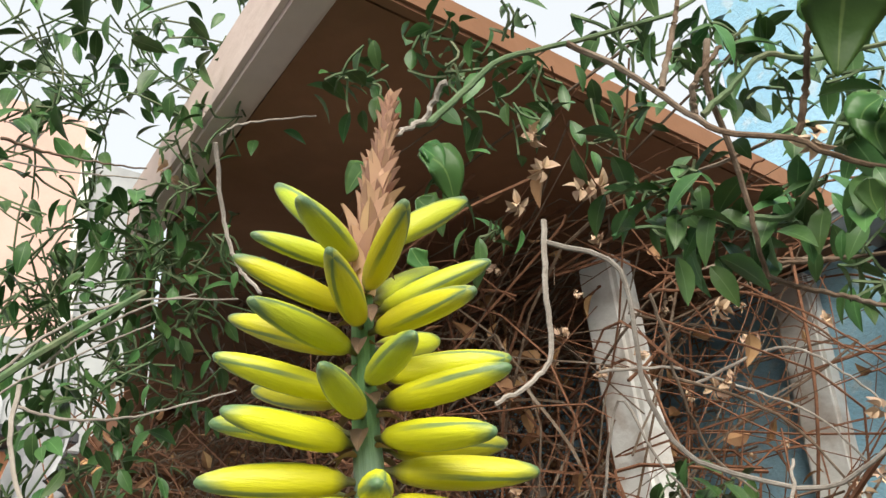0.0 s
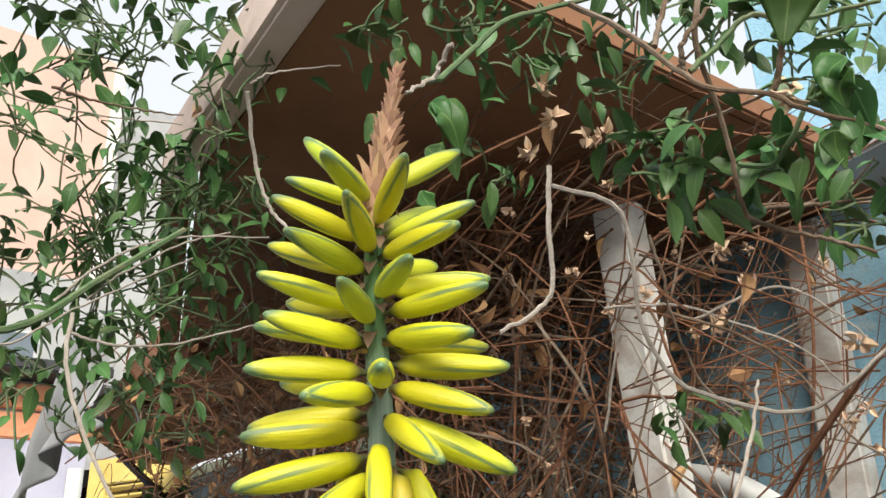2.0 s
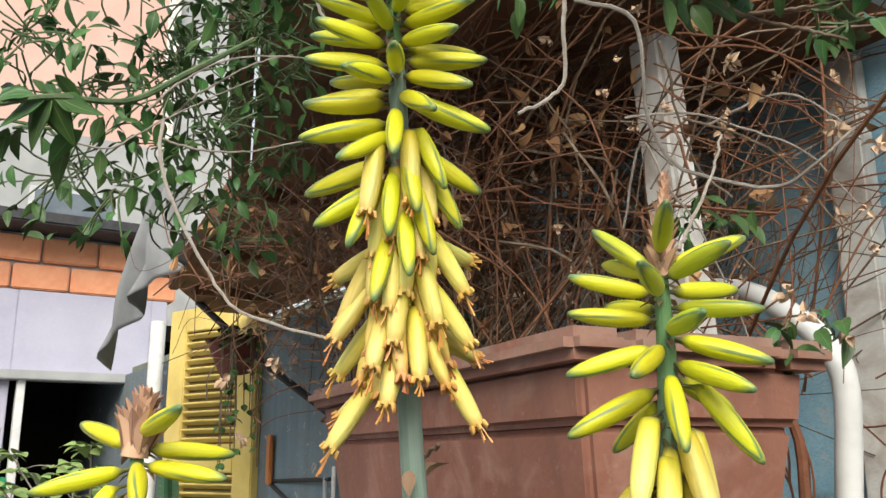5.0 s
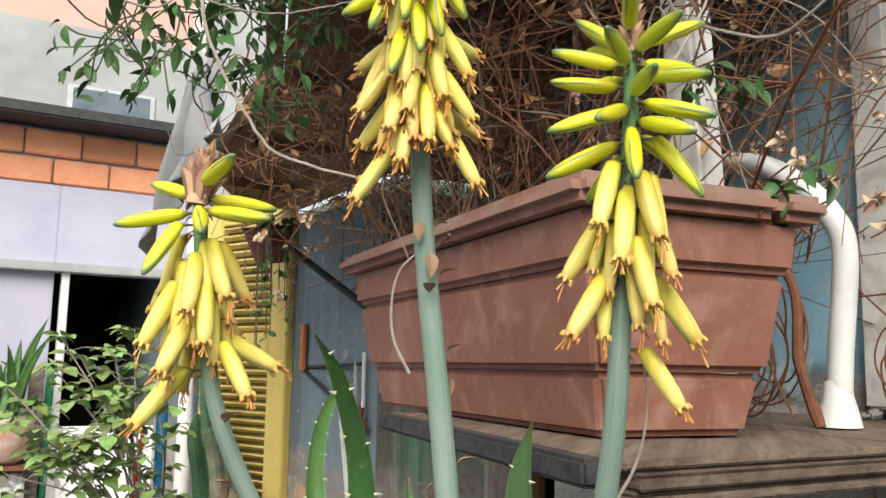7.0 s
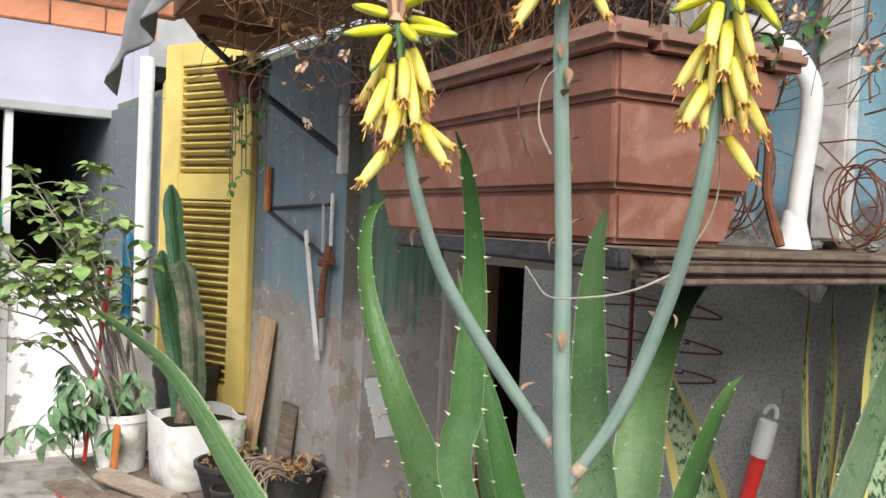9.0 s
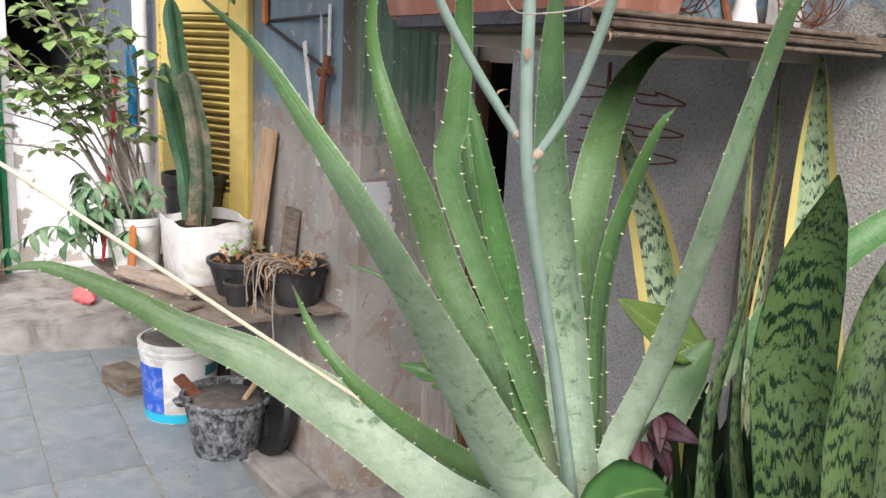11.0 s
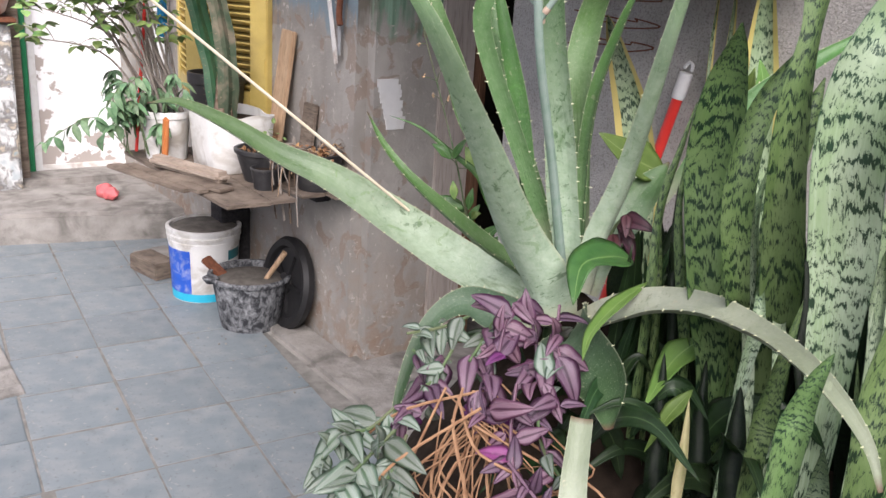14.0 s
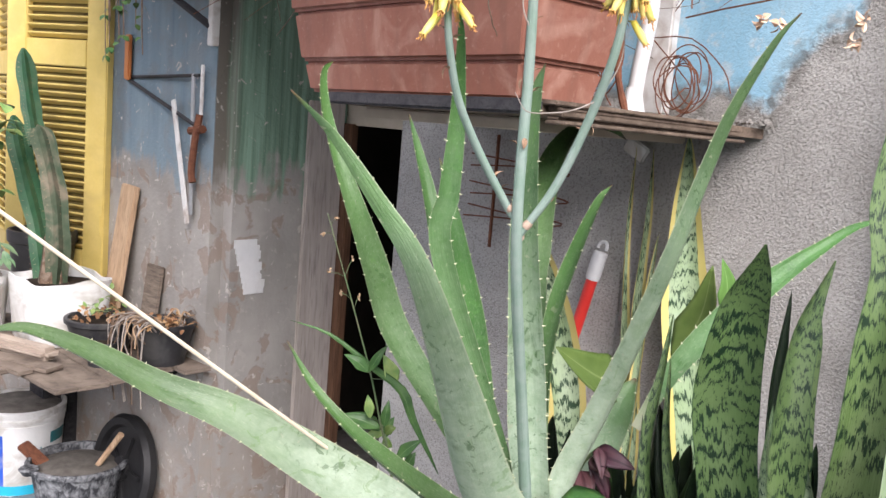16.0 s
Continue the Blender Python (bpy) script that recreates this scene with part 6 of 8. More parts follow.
aloe_leaf([(0.25, 0.72, 1.07), (0.234, 0.726, 1.211), (0.217, 0.732, 1.352), (0.22, 0.751, 1.403), (0.224, 0.781, 1.442), (0.233, 0.824, 1.483), (0.249, 0.869, 1.523), (0.273, 0.908, 1.553), (0.306, 0.944, 1.568), (0.342, 0.978, 1.564), (0.368, 1.003, 1.551)], [0.018, 0.0203, 0.0226, 0.0224, 0.0214, 0.0194, 0.0154, 0.0108, 0.0078, 0.0054, 0.0007], 0.009, (-0.3, -1.0, 0.2), "aloe_inner")
aloe_leaf([(0.255, 0.661, 1.07), (0.247, 0.678, 1.139), (0.243, 0.69, 1.215), (0.241, 0.686, 1.286), (0.247, 0.68, 1.356), (0.263, 0.678, 1.42), (0.28, 0.672, 1.476), (0.293, 0.672, 1.497)], [0.0072, 0.009, 0.011, 0.0121, 0.0119, 0.0097, 0.0057, 0.0006], 0.007, (-0.8, -0.7, 0.3), "aloe_inner")
aloe_leaf([(0.262, 0.638, 1.069), (0.273, 0.654, 1.144), (0.3, 0.623, 1.245), (0.317, 0.563, 1.35), (0.33, 0.512, 1.443), (0.344, 0.487, 1.523), (0.357, 0.465, 1.586), (0.377, 0.441, 1.643), (0.39, 0.428, 1.667)], [0.0162, 0.0204, 0.0174, 0.0133, 0.0106, 0.0085, 0.0069, 0.0039, 0.0004], 0.011, (-0.5, 0.75, 0.4))
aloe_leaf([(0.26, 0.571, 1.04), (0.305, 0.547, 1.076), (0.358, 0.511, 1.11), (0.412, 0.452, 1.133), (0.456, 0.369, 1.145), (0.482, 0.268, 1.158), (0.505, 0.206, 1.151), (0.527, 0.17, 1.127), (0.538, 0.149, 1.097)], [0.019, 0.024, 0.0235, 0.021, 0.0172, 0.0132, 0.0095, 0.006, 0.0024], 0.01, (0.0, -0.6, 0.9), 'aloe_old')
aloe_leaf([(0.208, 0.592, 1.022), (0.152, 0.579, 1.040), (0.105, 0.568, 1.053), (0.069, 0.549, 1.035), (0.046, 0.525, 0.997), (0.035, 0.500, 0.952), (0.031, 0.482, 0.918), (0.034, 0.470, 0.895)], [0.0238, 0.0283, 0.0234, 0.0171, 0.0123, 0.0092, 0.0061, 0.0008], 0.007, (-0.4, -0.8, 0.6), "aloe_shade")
aloe_leaf([(0.270, 0.655, 1.060), (0.292, 0.686, 1.136), (0.316, 0.703, 1.174), (0.339, 0.722, 1.215), (0.362, 0.739, 1.252)], [0.0164, 0.0246, 0.0296, 0.0231, 0.0017], 0.006, (-0.4, -0.9, 0.3))
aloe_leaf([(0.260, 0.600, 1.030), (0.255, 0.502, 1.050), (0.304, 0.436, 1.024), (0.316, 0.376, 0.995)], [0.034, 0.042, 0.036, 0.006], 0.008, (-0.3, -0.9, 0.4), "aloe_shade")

aloe_leaf([(0.36, 0.7, 1.2), (0.4, 0.7, 1.28), (0.446, 0.7, 1.339), (0.489, 0.707, 1.38), (0.53, 0.724, 1.41), (0.572, 0.739, 1.438), (0.615, 0.755, 1.464), (0.669, 0.779, 1.479)], [0.006, 0.012, 0.016, 0.0155, 0.012, 0.008, 0.005, 0.0006], 0.006, (-0.3, -0.9, 0.4), "aloe_inner")

# flower spikes
def bud_mesh(name, profile, material, bend=0.05, lobes=3, amount=0.05, mouth=0, hang=0.0):
    g = Geo()
    g.lathe(Matrix.Identity(4), profile, 14, lobes, amount)
    g.v = [(x + bend * z * z, y, z) for x, y, z in g.v]
    if mouth:
        q = random.Random(mouth)
        r, z = profile[-1]
        for k in range(6):
            a = k * math.pi / 3
            o = Vector((math.cos(a), math.sin(a), 0))
            p = Vector((bend, 0, z - 0.02)) + o * r
            g.tube([p, p + o * 0.015 + Vector((0, 0, 0.06)), p + o * q.uniform(0.0, 0.035) + Vector((0, 0, q.uniform(0.05, 0.09)))], [0.022, 0.017, 0.003], 5)
        for k in range(3):
            p = Vector((bend + q.uniform(-0.02, 0.02), q.uniform(-0.02, 0.02), z))
            e = p + Vector((q.uniform(-0.05, 0.05), q.uniform(-0.05, 0.05), q.uniform(0.14, 0.28)))
            g.tube([p, p.lerp(e, 0.5) + Vector((0.01, 0, 0)), e], [0.007, 0.006, 0.011], 4)
    g.v = [(x, y - hang * max(0.0, 0.2 - z), z) for x, y, z in g.v]
    return g.mesh(name, material, True, 60)


CLOSED = [(0.022, 0.0), (0.023, 0.12), (0.034, 0.155), (0.062, 0.20), (0.083, 0.30), (0.094, 0.44), (0.095, 0.58), (0.086, 0.72), (0.068, 0.85), (0.046, 0.94), (0.027, 0.985), (0.008, 1.0)]
SLIM = [(0.02, 0.0), (0.021, 0.12), (0.038, 0.15), (0.064, 0.20), (0.079, 0.31), (0.085, 0.48), (0.083, 0.64), (0.077, 0.78), (0.066, 0.89), (0.058, 0.96)]
DRIED = [(0.018, 0.0), (0.02, 0.12), (0.034, 0.17), (0.052, 0.28), (0.062, 0.45), (0.055, 0.6), (0.06, 0.75), (0.045, 0.88), (0.04, 0.95)]
BUDS = [bud_mesh("flower_bud", CLOSED, M["bud"], 0.04), bud_mesh("flower_bud", CLOSED, M["bud_green"], -0.03)]
FLOWERS = [bud_mesh("flower", SLIM, M["flower"], 0.05, 3, 0.06, 3), bud_mesh("flower", SLIM, M["flower"], -0.03, 3, 0.06, 8)]
DEAD = [bud_mesh("withered_flower", DRIED, M["withered"], 0.09, 3, 0.12, 5)]
HANGING = {id(a): b for a, b in ((BUDS[0], bud_mesh("flower_bud", CLOSED, M["bud"], 0.04, hang=1.1)), (BUDS[1], bud_mesh("flower_bud", CLOSED, M["bud_green"], -0.03, hang=1.1)),
                                (FLOWERS[0], bud_mesh("flower", SLIM, M["flower"], 0.05, 3, 0.06, 3, 1.1)), (FLOWERS[1], bud_mesh("flower", SLIM, M["flower"], -0.03, 3, 0.06, 8, 1.1)),
                                (DEAD[0], bud_mesh("withered_flower", DRIED, M["withered"], 0.09, 3, 0.12, 5, 0.8)))}
bract_g = Geo().small_leaf((0, 0, 0), (1, 0, 0), (0, 0, 1), 1.0, 0.3, 0.5, 0.5)
BRACT = bract_g.mesh("bract", M["bract"])


def flower_stalk(pts, radii, label):
    line = spline(pts, 48)
    n = len(radii) - 1
    rad = []
    for i in range(48):
        x = i / 47 * n
        k = min(int(x), n - 1)
        rad.append(radii[k] * (k + 1 - x) + radii[k + 1] * (x - k))
    st = part("flower_stalk", Geo().tube(line, rad, 14), M["stalk"], aloe, label)
    return st, line


def on_axis(line, z):
    for a, b in zip(line, line[1:]):
        if (a.z - z) * (b.z - z) <= 0 and a.z != b.z:
            return a.lerp(b, (z - a.z) / (b.z - a.z))
    return line[-1] if z > line[-1].z else line[0]


bud_rng = random.Random(17)


def spike(stalk_line, rows, meshes, fat=1.0):
    """Buds on a stalk: height, compass angle, rise and length in millimetres, with a papery bract under each."""
    stalk, line = stalk_line
    for z, az, el, mm in rows:
        p = on_axis(line, z)
        a, e = radians(az), radians(el)
        d = Vector((math.cos(e) * math.cos(a), math.cos(e) * math.sin(a), math.sin(e)))
        me = meshes[bud_rng.randrange(len(meshes))]
        roll = bud_rng.uniform(0, 6.28)
        root = p
        if el < -38:
            me, roll = HANGING[id(me)], bud_rng.uniform(-0.3, 0.3)
            steep = radians(max(el - 13, -84))
            d2 = Vector((math.cos(steep) * math.cos(a), math.cos(steep) * math.sin(a), math.sin(steep)))
            p, d = p + (d - d2) * (mm / 1000), d2
        m = Matrix.Translation(p) @ along(d, roll) @ Matrix.Diagonal((mm / 1000 * fat, mm / 1000 * fat, mm / 1000, 1))
        placed(me.name.split(".")[0], me, m, stalk)
        h = Vector((math.cos(a), math.sin(a), 0))
        bd = (h + Vector((0, 0, bud_rng.uniform(-0.5, 0.2)))).normalized()
        bm = Matrix.Translation(root - Vector((0, 0, 0.002)) + h * 0.002) @ Matrix((bd.cross(Vector((0, 0, 1))).cross(bd).cross(bd) * 0 + bd, Vector((0, 0, 1)).cross(bd).normalized(), bd.cross(Vector((0, 0, 1)).cross(bd)).normalized())).transposed().to_4x4() @ Matrix.Scale(bud_rng.uniform(0.0035, 0.0055), 4)
        placed("bract", BRACT, bm, stalk)


def dry_cone(stalk, a, b, r, count):
    """The withered tip: a core wrapped in overlapping pointed papery scales, shorter towards the top."""
    a, b = Vector(a), Vector(b)
    ax = b - a
    up = ax.normalized()
    g = Geo().tube([a, a.lerp(b, 0.5), b], [r * 0.62, r * 0.48, r * 0.12], 10)
    s1 = ax.orthogonal().normalized()
    s2 = up.cross(s1)
    q = random.Random(count)
    for k in range(count):
        s = (k / count) ** 0.9
        ang = k * 2.39996 + q.uniform(-0.2, 0.2)
        o = s1 * math.cos(ang) + s2 * math.sin(ang)
        p = a + ax * (s * 0.93) + o * r * (0.62 - 0.5 * s)
        d = (up + o * (0.30 - 0.16 * s) + rvec(0.16)).normalized()
        ln = r * (2.1 - 1.2 * s) * q.uniform(0.8, 1.2)
        g.small_leaf(p, d, o, ln, r * (0.46 - 0.22 * s) * q.uniform(0.8, 1.1), -0.7, -0.10)
        g.small_leaf(p - o * 0.00025, d, -o, ln, r * (0.44 - 0.22 * s), 0.7, 0.10)
    part("withered_tip", g, M["cone"], stalk, "dry pinkish-brown withered tip")


def stalk_bracts(stalk_line, zs):
    stalk, line = stalk_line
    for z in zs:
        for k in range(2):
            p = on_axis(line, z + bud_rng.uniform(-0.01, 0.01))
            a = bud_rng.uniform(0, 6.28)
            h = Vector((math.cos(a), math.sin(a), 0))
            x = (h * 0.6 + Vector((0, 0, bud_rng.choice((-0.8, 0.8, 0.6))))).normalized()
            y = Vector((0, 0, 1)).cross(h).normalized()
            m = Matrix.Translation(p + h * 0.005) @ Matrix((x, y, x.cross(y))).transposed().to_4x4() @ Matrix.Scale(bud_rng.uniform(0.006, 0.010), 4)
            placed("bract", BRACT, m, stalk)


main = flower_stalk([(0.235, 0.64, 1.06), (0.205, 0.575, 1.25), (0.175, 0.494, 1.44), (0.169, 0.466, 1.60), (0.165, 0.444, 1.70), (0.168, 0.419, 1.811), (0.168, 0.414, 1.836), (0.169, 0.408, 1.866)],
                    [0.0075, 0.0062, 0.0055, 0.0048, 0.0040, 0.0030, 0.0025, 0.0018], "blue-green main flower stalk")
right = flower_stalk([(0.177, 0.491, 1.452), (0.205, 0.480, 1.501), (0.226, 0.462, 1.562), (0.238, 0.440, 1.615), (0.243, 0.428, 1.662), (0.247, 0.425, 1.72), (0.247, 0.425, 1.758)],
                     [0.0036, 0.0042, 0.0042, 0.004, 0.0037, 0.003, 0.002], "blue-green side flower stalk")
left = flower_stalk([(0.170, 0.491, 1.468), (0.162, 0.489, 1.478), (0.129, 0.465, 1.530), (0.107, 0.440, 1.574), (0.096, 0.418, 1.618), (0.092, 0.41, 1.652), (0.085, 0.41, 1.709)],
                    [0.0036, 0.004, 0.004, 0.0036, 0.0033, 0.003, 0.002], "blue-green side flower stalk")
for stalk, p, q, r in ((main[0], (0.1765, 0.497, 1.447), (0.1758, 0.4945, 1.453), 0.0061), (right[0], (0.181, 0.489, 1.459), (0.185, 0.4877, 1.465), 0.0046), (left[0], (0.166, 0.490, 1.474), (0.163, 0.4888, 1.479), 0.0046)):
    part("node_scar", Geo().tube(spline([p, q], 5), [r * 0.9, r * 0.96, r * 0.96, r * 0.94, r * 0.85], 12), M["scar"], stalk, "papery pink scar at the fork")
spike(main, [(1.8706, 168, 44, 28), (1.8731, 138, 38, 28), (1.8634, -96, 2, 28), (1.8626, -137, 9, 22), (1.8543, -140, 14, 26), (1.8513, -85, 6, 28), (1.8573, -59, 11, 28), (1.8665, 33, 33, 28), (1.8566, 64, 30, 28), (1.8536, -6, 17, 26), (1.8505, -36, 1, 28)], BUDS, 1.0)
spike(main, [(1.8415, -59, 2, 28), (1.8468, -115, 7, 28), (1.8475, -178, 18, 28), (1.8392, -147, 11, 28), (1.8356, -90, 5, 28)], BUDS, 1.0)
spike(main, [(1.8392, 162, 14, 28), (1.8475, 69, 18, 28), (1.843, 4, 4, 27), (1.8377, -8, 7, 28), (1.8309, -135, 5, 28), (1.8329, -168, 8, 28), (1.8323, -28, -5, 28), (1.8309, 31, 2, 28), (1.825, -151, 1, 30), (1.823, -71, -6, 28), (1.8204, -106, -10, 28)], BUDS[:1], 1.08)
spike(main, [(1.8211, 163, 10, 28), (1.827, 7, -6, 30), (1.8224, -11, -17, 28), (1.8164, -171, -3, 30), (1.8131, -153, -6, 31), (1.8164, -46, -29, 28), (1.8164, 10, -27, 33), (1.8076, -154, -15, 33), (1.8047, -126, -34, 28), (1.8076, -79, -42, 28), (1.8047, -15, -53, 28)], BUDS[:1], 1.08)
spike(main, [(1.8018, 32, -33, 32), (1.796, -173, -18, 34), (1.7903, -154, -31, 33), (1.796, -56, -55, 28), (1.7903, -91, -58, 28), (1.7931, 10, -47, 29)], BUDS[:1], 1.08)
spike(main, [(1.7874, -130, -50, 31), (1.77, -101, -50, 31), (1.7787, -68, -54, 31), (1.7874, -37, -58, 31)], BUDS[:1], 1.0)
spike(main, [(1.7729, 17, -45, 30), (1.7671, -162, -52, 32), (1.77, 161, -16, 31), (1.7729, 56, -14, 31), (1.7671, -30, -62, 31), (1.7613, -80, -64, 31), (1.7555, 14, -43, 30), (1.7584, -158, -44, 32), (1.7497, -108, -50, 31), (1.7497, -50, -61, 31), (1.7411, -89, -57, 31)], FLOWERS, 1.22)
spike(main, [(1.7468, 47, -28, 31), (1.7468, 177, -41, 31)], FLOWERS, 1.22)
spike(main, [(1.7353, 9, -48, 35), (1.7324, 177, -37, 31), (1.7266, -151, -42, 35)], FLOWERS, 1.1)
spike(right, [(1.7592, -84, 15, 30), (1.7518, 149, 37, 30), (1.7527, 130, 19, 30), (1.7463, -99, 6, 30), (1.7509, -49, 10, 30), (1.7536, 22, 23, 30), (1.7463, -164, 10, 28), (1.7473, 43, 8, 30), (1.739, -165, 3, 28), (1.7418, 131, 11, 30), (1.7427, -11, -4, 28)], BUDS, 1.0)
spike(right, [(1.7354, -71, 3, 30)], BUDS, 1.0)
spike(right, [(1.7317, -169, -14, 30), (1.7317, -109, -19, 30), (1.7345, -8, -17, 30), (1.7272, -38, -17, 30), (1.7208, -158, -24, 33), (1.7235, 48, -18, 30), (1.7184, 136, -34, 30), (1.7217, -83, -41, 30), (1.7199, -10, -41, 32)], BUDS[:1], 1.0)
spike(right, [(1.7124, -122, -52, 32), (1.6931, -170, -46, 31), (1.7035, -91, -60, 32), (1.7095, -59, -57, 32), (1.6871, -63, -55, 32), (1.696, -6, -58, 29), (1.6722, -128, -41, 32), (1.6811, 133, -35, 32), (1.6737, 20, -42, 35), (1.649, -11, -43, 30)], FLOWERS, 1.25)
spike(left, [(1.7083, -30, 14, 31), (1.7043, 164, 17, 31), (1.6986, -140, -11, 31), (1.7014, -52, -26, 31), (1.7043, 45, -2, 31), (1.7, 2, -11, 31), (1.6929, -113, -41, 31)], BUDS[:1], 1.0)
spike(left, [(1.6886, 64, -47, 31), (1.6886, -28, -52, 31), (1.6829, -65, -52, 31), (1.6801, 171, -39, 31), (1.673, -138, -53, 33), (1.673, -46, -56, 31), (1.6587, -95, -45, 31), (1.663, 92, -20, 31), (1.6486, -14, -39, 31), (1.6559, 43, -33, 33), (1.639, -136, -39, 33)], FLOWERS, 1.25)
spike(main, [(1.808, -180, -70, 31), (1.8061, -42, -72, 31), (1.8042, 95, -76, 29), (1.8023, -128, -66, 32), (1.8004, 10, -70, 30), (1.7985, 148, -82, 31), (1.7966, -75, -79, 31), (1.7947, 62, -76, 30), (1.7928, -160, -76, 32), (1.7909, -22, -74, 32), (1.789, 115, -77, 29)], FLOWERS, 1.22)
spike(main, [(1.7871, -108, -78, 31), (1.7852, 30, -71, 29), (1.7833, 168, -80, 31), (1.7814, -55, -78, 33), (1.7795, 82, -77, 33), (1.7776, -140, -72, 32), (1.7757, -2, -73, 33), (1.7738, 135, -80, 29), (1.7719, -88, -68, 30), (1.77, 50, -81, 31), (1.7681, -172, -76, 30)], FLOWERS, 1.22)
spike(main, [(1.7662, -35, -74, 31), (1.7643, 102, -72, 31), (1.7624, -120, -75, 33), (1.7605, 18, -77, 33), (1.7586, 155, -80, 33), (1.7567, -68, -77, 30), (1.7548, 70, -80, 33), (1.7529, -152, -80, 31)], DEAD, 1.25)
spike(main, [(1.757, -140, -62, 29), (1.7552, -2, -64, 30), (1.7534, 135, -56, 28), (1.7516, -88, -64, 32), (1.7498, 50, -53, 31), (1.748, -172, -58, 29), (1.7462, -35, -56, 31), (1.7444, 102, -64, 28), (1.7426, -120, -61, 28)], DEAD, 1.3)

spike(right, [(1.714 - 0.0026 * k, (137.5 * k + 40) % 360 - 180, -62 - (k * 7) % 16, 29 + k % 4) for k in range(16)], FLOWERS, 1.0)
spike(left, [(1.692 - 0.0026 * k, (137.5 * k) % 360 - 180, -60 - (k * 5) % 18, 29 + k % 4) for k in range(14)], FLOWERS, 1.0)
dry_cone(main[0], (0.1685, 0.409, 1.858), (0.177, 0.402, 1.897), 0.0046, 110)
dry_cone(right[0], (0.247, 0.425, 1.752), (0.250, 0.425, 1.783), 0.0040, 80)
dry_cone(left[0], (0.085, 0.410, 1.702), (0.0875, 0.410, 1.719), 0.0070, 46)
stalk_bracts(main, [1.685, 1.69, 1.70, 1.67, 1.64, 1.60, 1.59, 1.54])
stalk_bracts(right, [1.63, 1.55, 1.49])
stalk_bracts(left, [1.62, 1.60, 1.50])

for pts in ([(0.226, 0.441, 1.579), (0.212, 0.437, 1.572), (0.199, 0.433, 1.568), (0.185, 0.429, 1.566), (0.173, 0.425, 1.565), (0.165, 0.422, 1.567), (0.159, 0.420, 1.575), (0.155, 0.418, 1.581)],
            [(0.237, 0.448, 1.594), (0.244, 0.451, 1.606), (0.248, 0.452, 1.619), (0.249, 0.452, 1.632), (0.248, 0.452, 1.646)],
            [(0.163, 0.438, 1.639), (0.157, 0.436, 1.652), (0.156, 0.436, 1.667), (0.159, 0.436, 1.678), (0.164, 0.438, 1.684)]):
    part("dry_tendril", Geo().tube(spline(pts, 24), [0.0007 - 0.000015 * i for i in range(24)], 6), M["twig_pale"], aloe, "thin bleached tendril caught on the stalk")

# ---- snake plants ----
snake = thing("snake_plant", (0.5, 0.45, 0.74), "clump of tall banded snake plant leaves", "snake plant")
snake_yellow = thing("snake_plant", (0.5, 0.85, 0.74), "yellow-edged snake plant against the rough wall", "snake plant")


def snake_shape(s):
    return (0.45 + 0.55 * min(s / 0.55, 1)) * (1 - max(s - 0.62, 0) / 0.38 if s > 0.62 else 1) ** 0.7


def snake_leaf(pts, width, style, twist):
    p = [Vector(q) for q in pts]
    wide = list(width) if hasattr(width, "__len__") else None
    d = (p[0] - p[1]).normalized()
    while p[0].z > 0.76:
        p.insert(0, p[0] + Vector((d.x * 0.25, d.y * 0.25, -1)).normalized() * 0.16)
        if wide:
            wide.insert(0, wide[0] * 0.85)
    line = spline(p, 40)
    g = Geo()
    if wide:
        w = [max(q.x, 0.0004) for q in spline([(a, 0, 0) for a in wide], 40)]
        g.blade(line, 1.05, 0.004, (-0.15, -1.0, 0.1), 0.5, twist, lambda s: w[round(s * 39)], 10, 0.1)
    else:
        g.blade(line, width, 0.003, (-0.15, -1.0, 0.1), 0.75, twist, snake_shape, 8, 0.14)
    part("leaf", g, M["snake"][style], snake_yellow if style == 3 else snake, "", 60)


snake_leaf([(0.444, 0.51, 1.028), (0.424, 0.495, 1.124), (0.407, 0.509, 1.225), (0.399, 0.519, 1.306), (0.399, 0.504, 1.384), (0.401, 0.482, 1.433), (0.4, 0.463, 1.465)], [0.0226, 0.0274, 0.0286, 0.0304, 0.0249, 0.014, 0.0012], 0, 0)
snake_leaf([(0.465, 0.496, 1.061), (0.437, 0.429, 1.174), (0.418, 0.397, 1.262), (0.419, 0.41, 1.34), (0.44, 0.447, 1.397), (0.479, 0.493, 1.452)], [0.0122, 0.0132, 0.0159, 0.0154, 0.0108, 0.001], 0, 20)
snake_leaf([(0.506, 0.488, 1.047), (0.493, 0.451, 1.143), (0.475, 0.399, 1.236), (0.455, 0.35, 1.328), (0.448, 0.336, 1.405), (0.452, 0.347, 1.464), (0.458, 0.367, 1.512), (0.478, 0.4, 1.568), (0.492, 0.432, 1.618)], [0.0193, 0.0215, 0.0218, 0.018, 0.0147, 0.0092, 0.0132, 0.0124, 0.0017], 0, -30)
snake_leaf([(0.557, 0.447, 1.071), (0.547, 0.431, 1.158), (0.535, 0.41, 1.244), (0.511, 0.36, 1.343), (0.506, 0.341, 1.415), (0.52, 0.354, 1.469), (0.552, 0.411, 1.53), (0.577, 0.469, 1.58)], [0.025, 0.0292, 0.0336, 0.0328, 0.0299, 0.0229, 0.0115, 0.0012], 1, -8)
snake_leaf([(0.607, 0.422, 1.1), (0.601, 0.431, 1.191), (0.602, 0.438, 1.255), (0.602, 0.446, 1.33), (0.609, 0.455, 1.406), (0.624, 0.463, 1.477), (0.634, 0.469, 1.532)], [0.0191, 0.0227, 0.025, 0.0248, 0.0216, 0.0135, 0.0012], 1, 12)
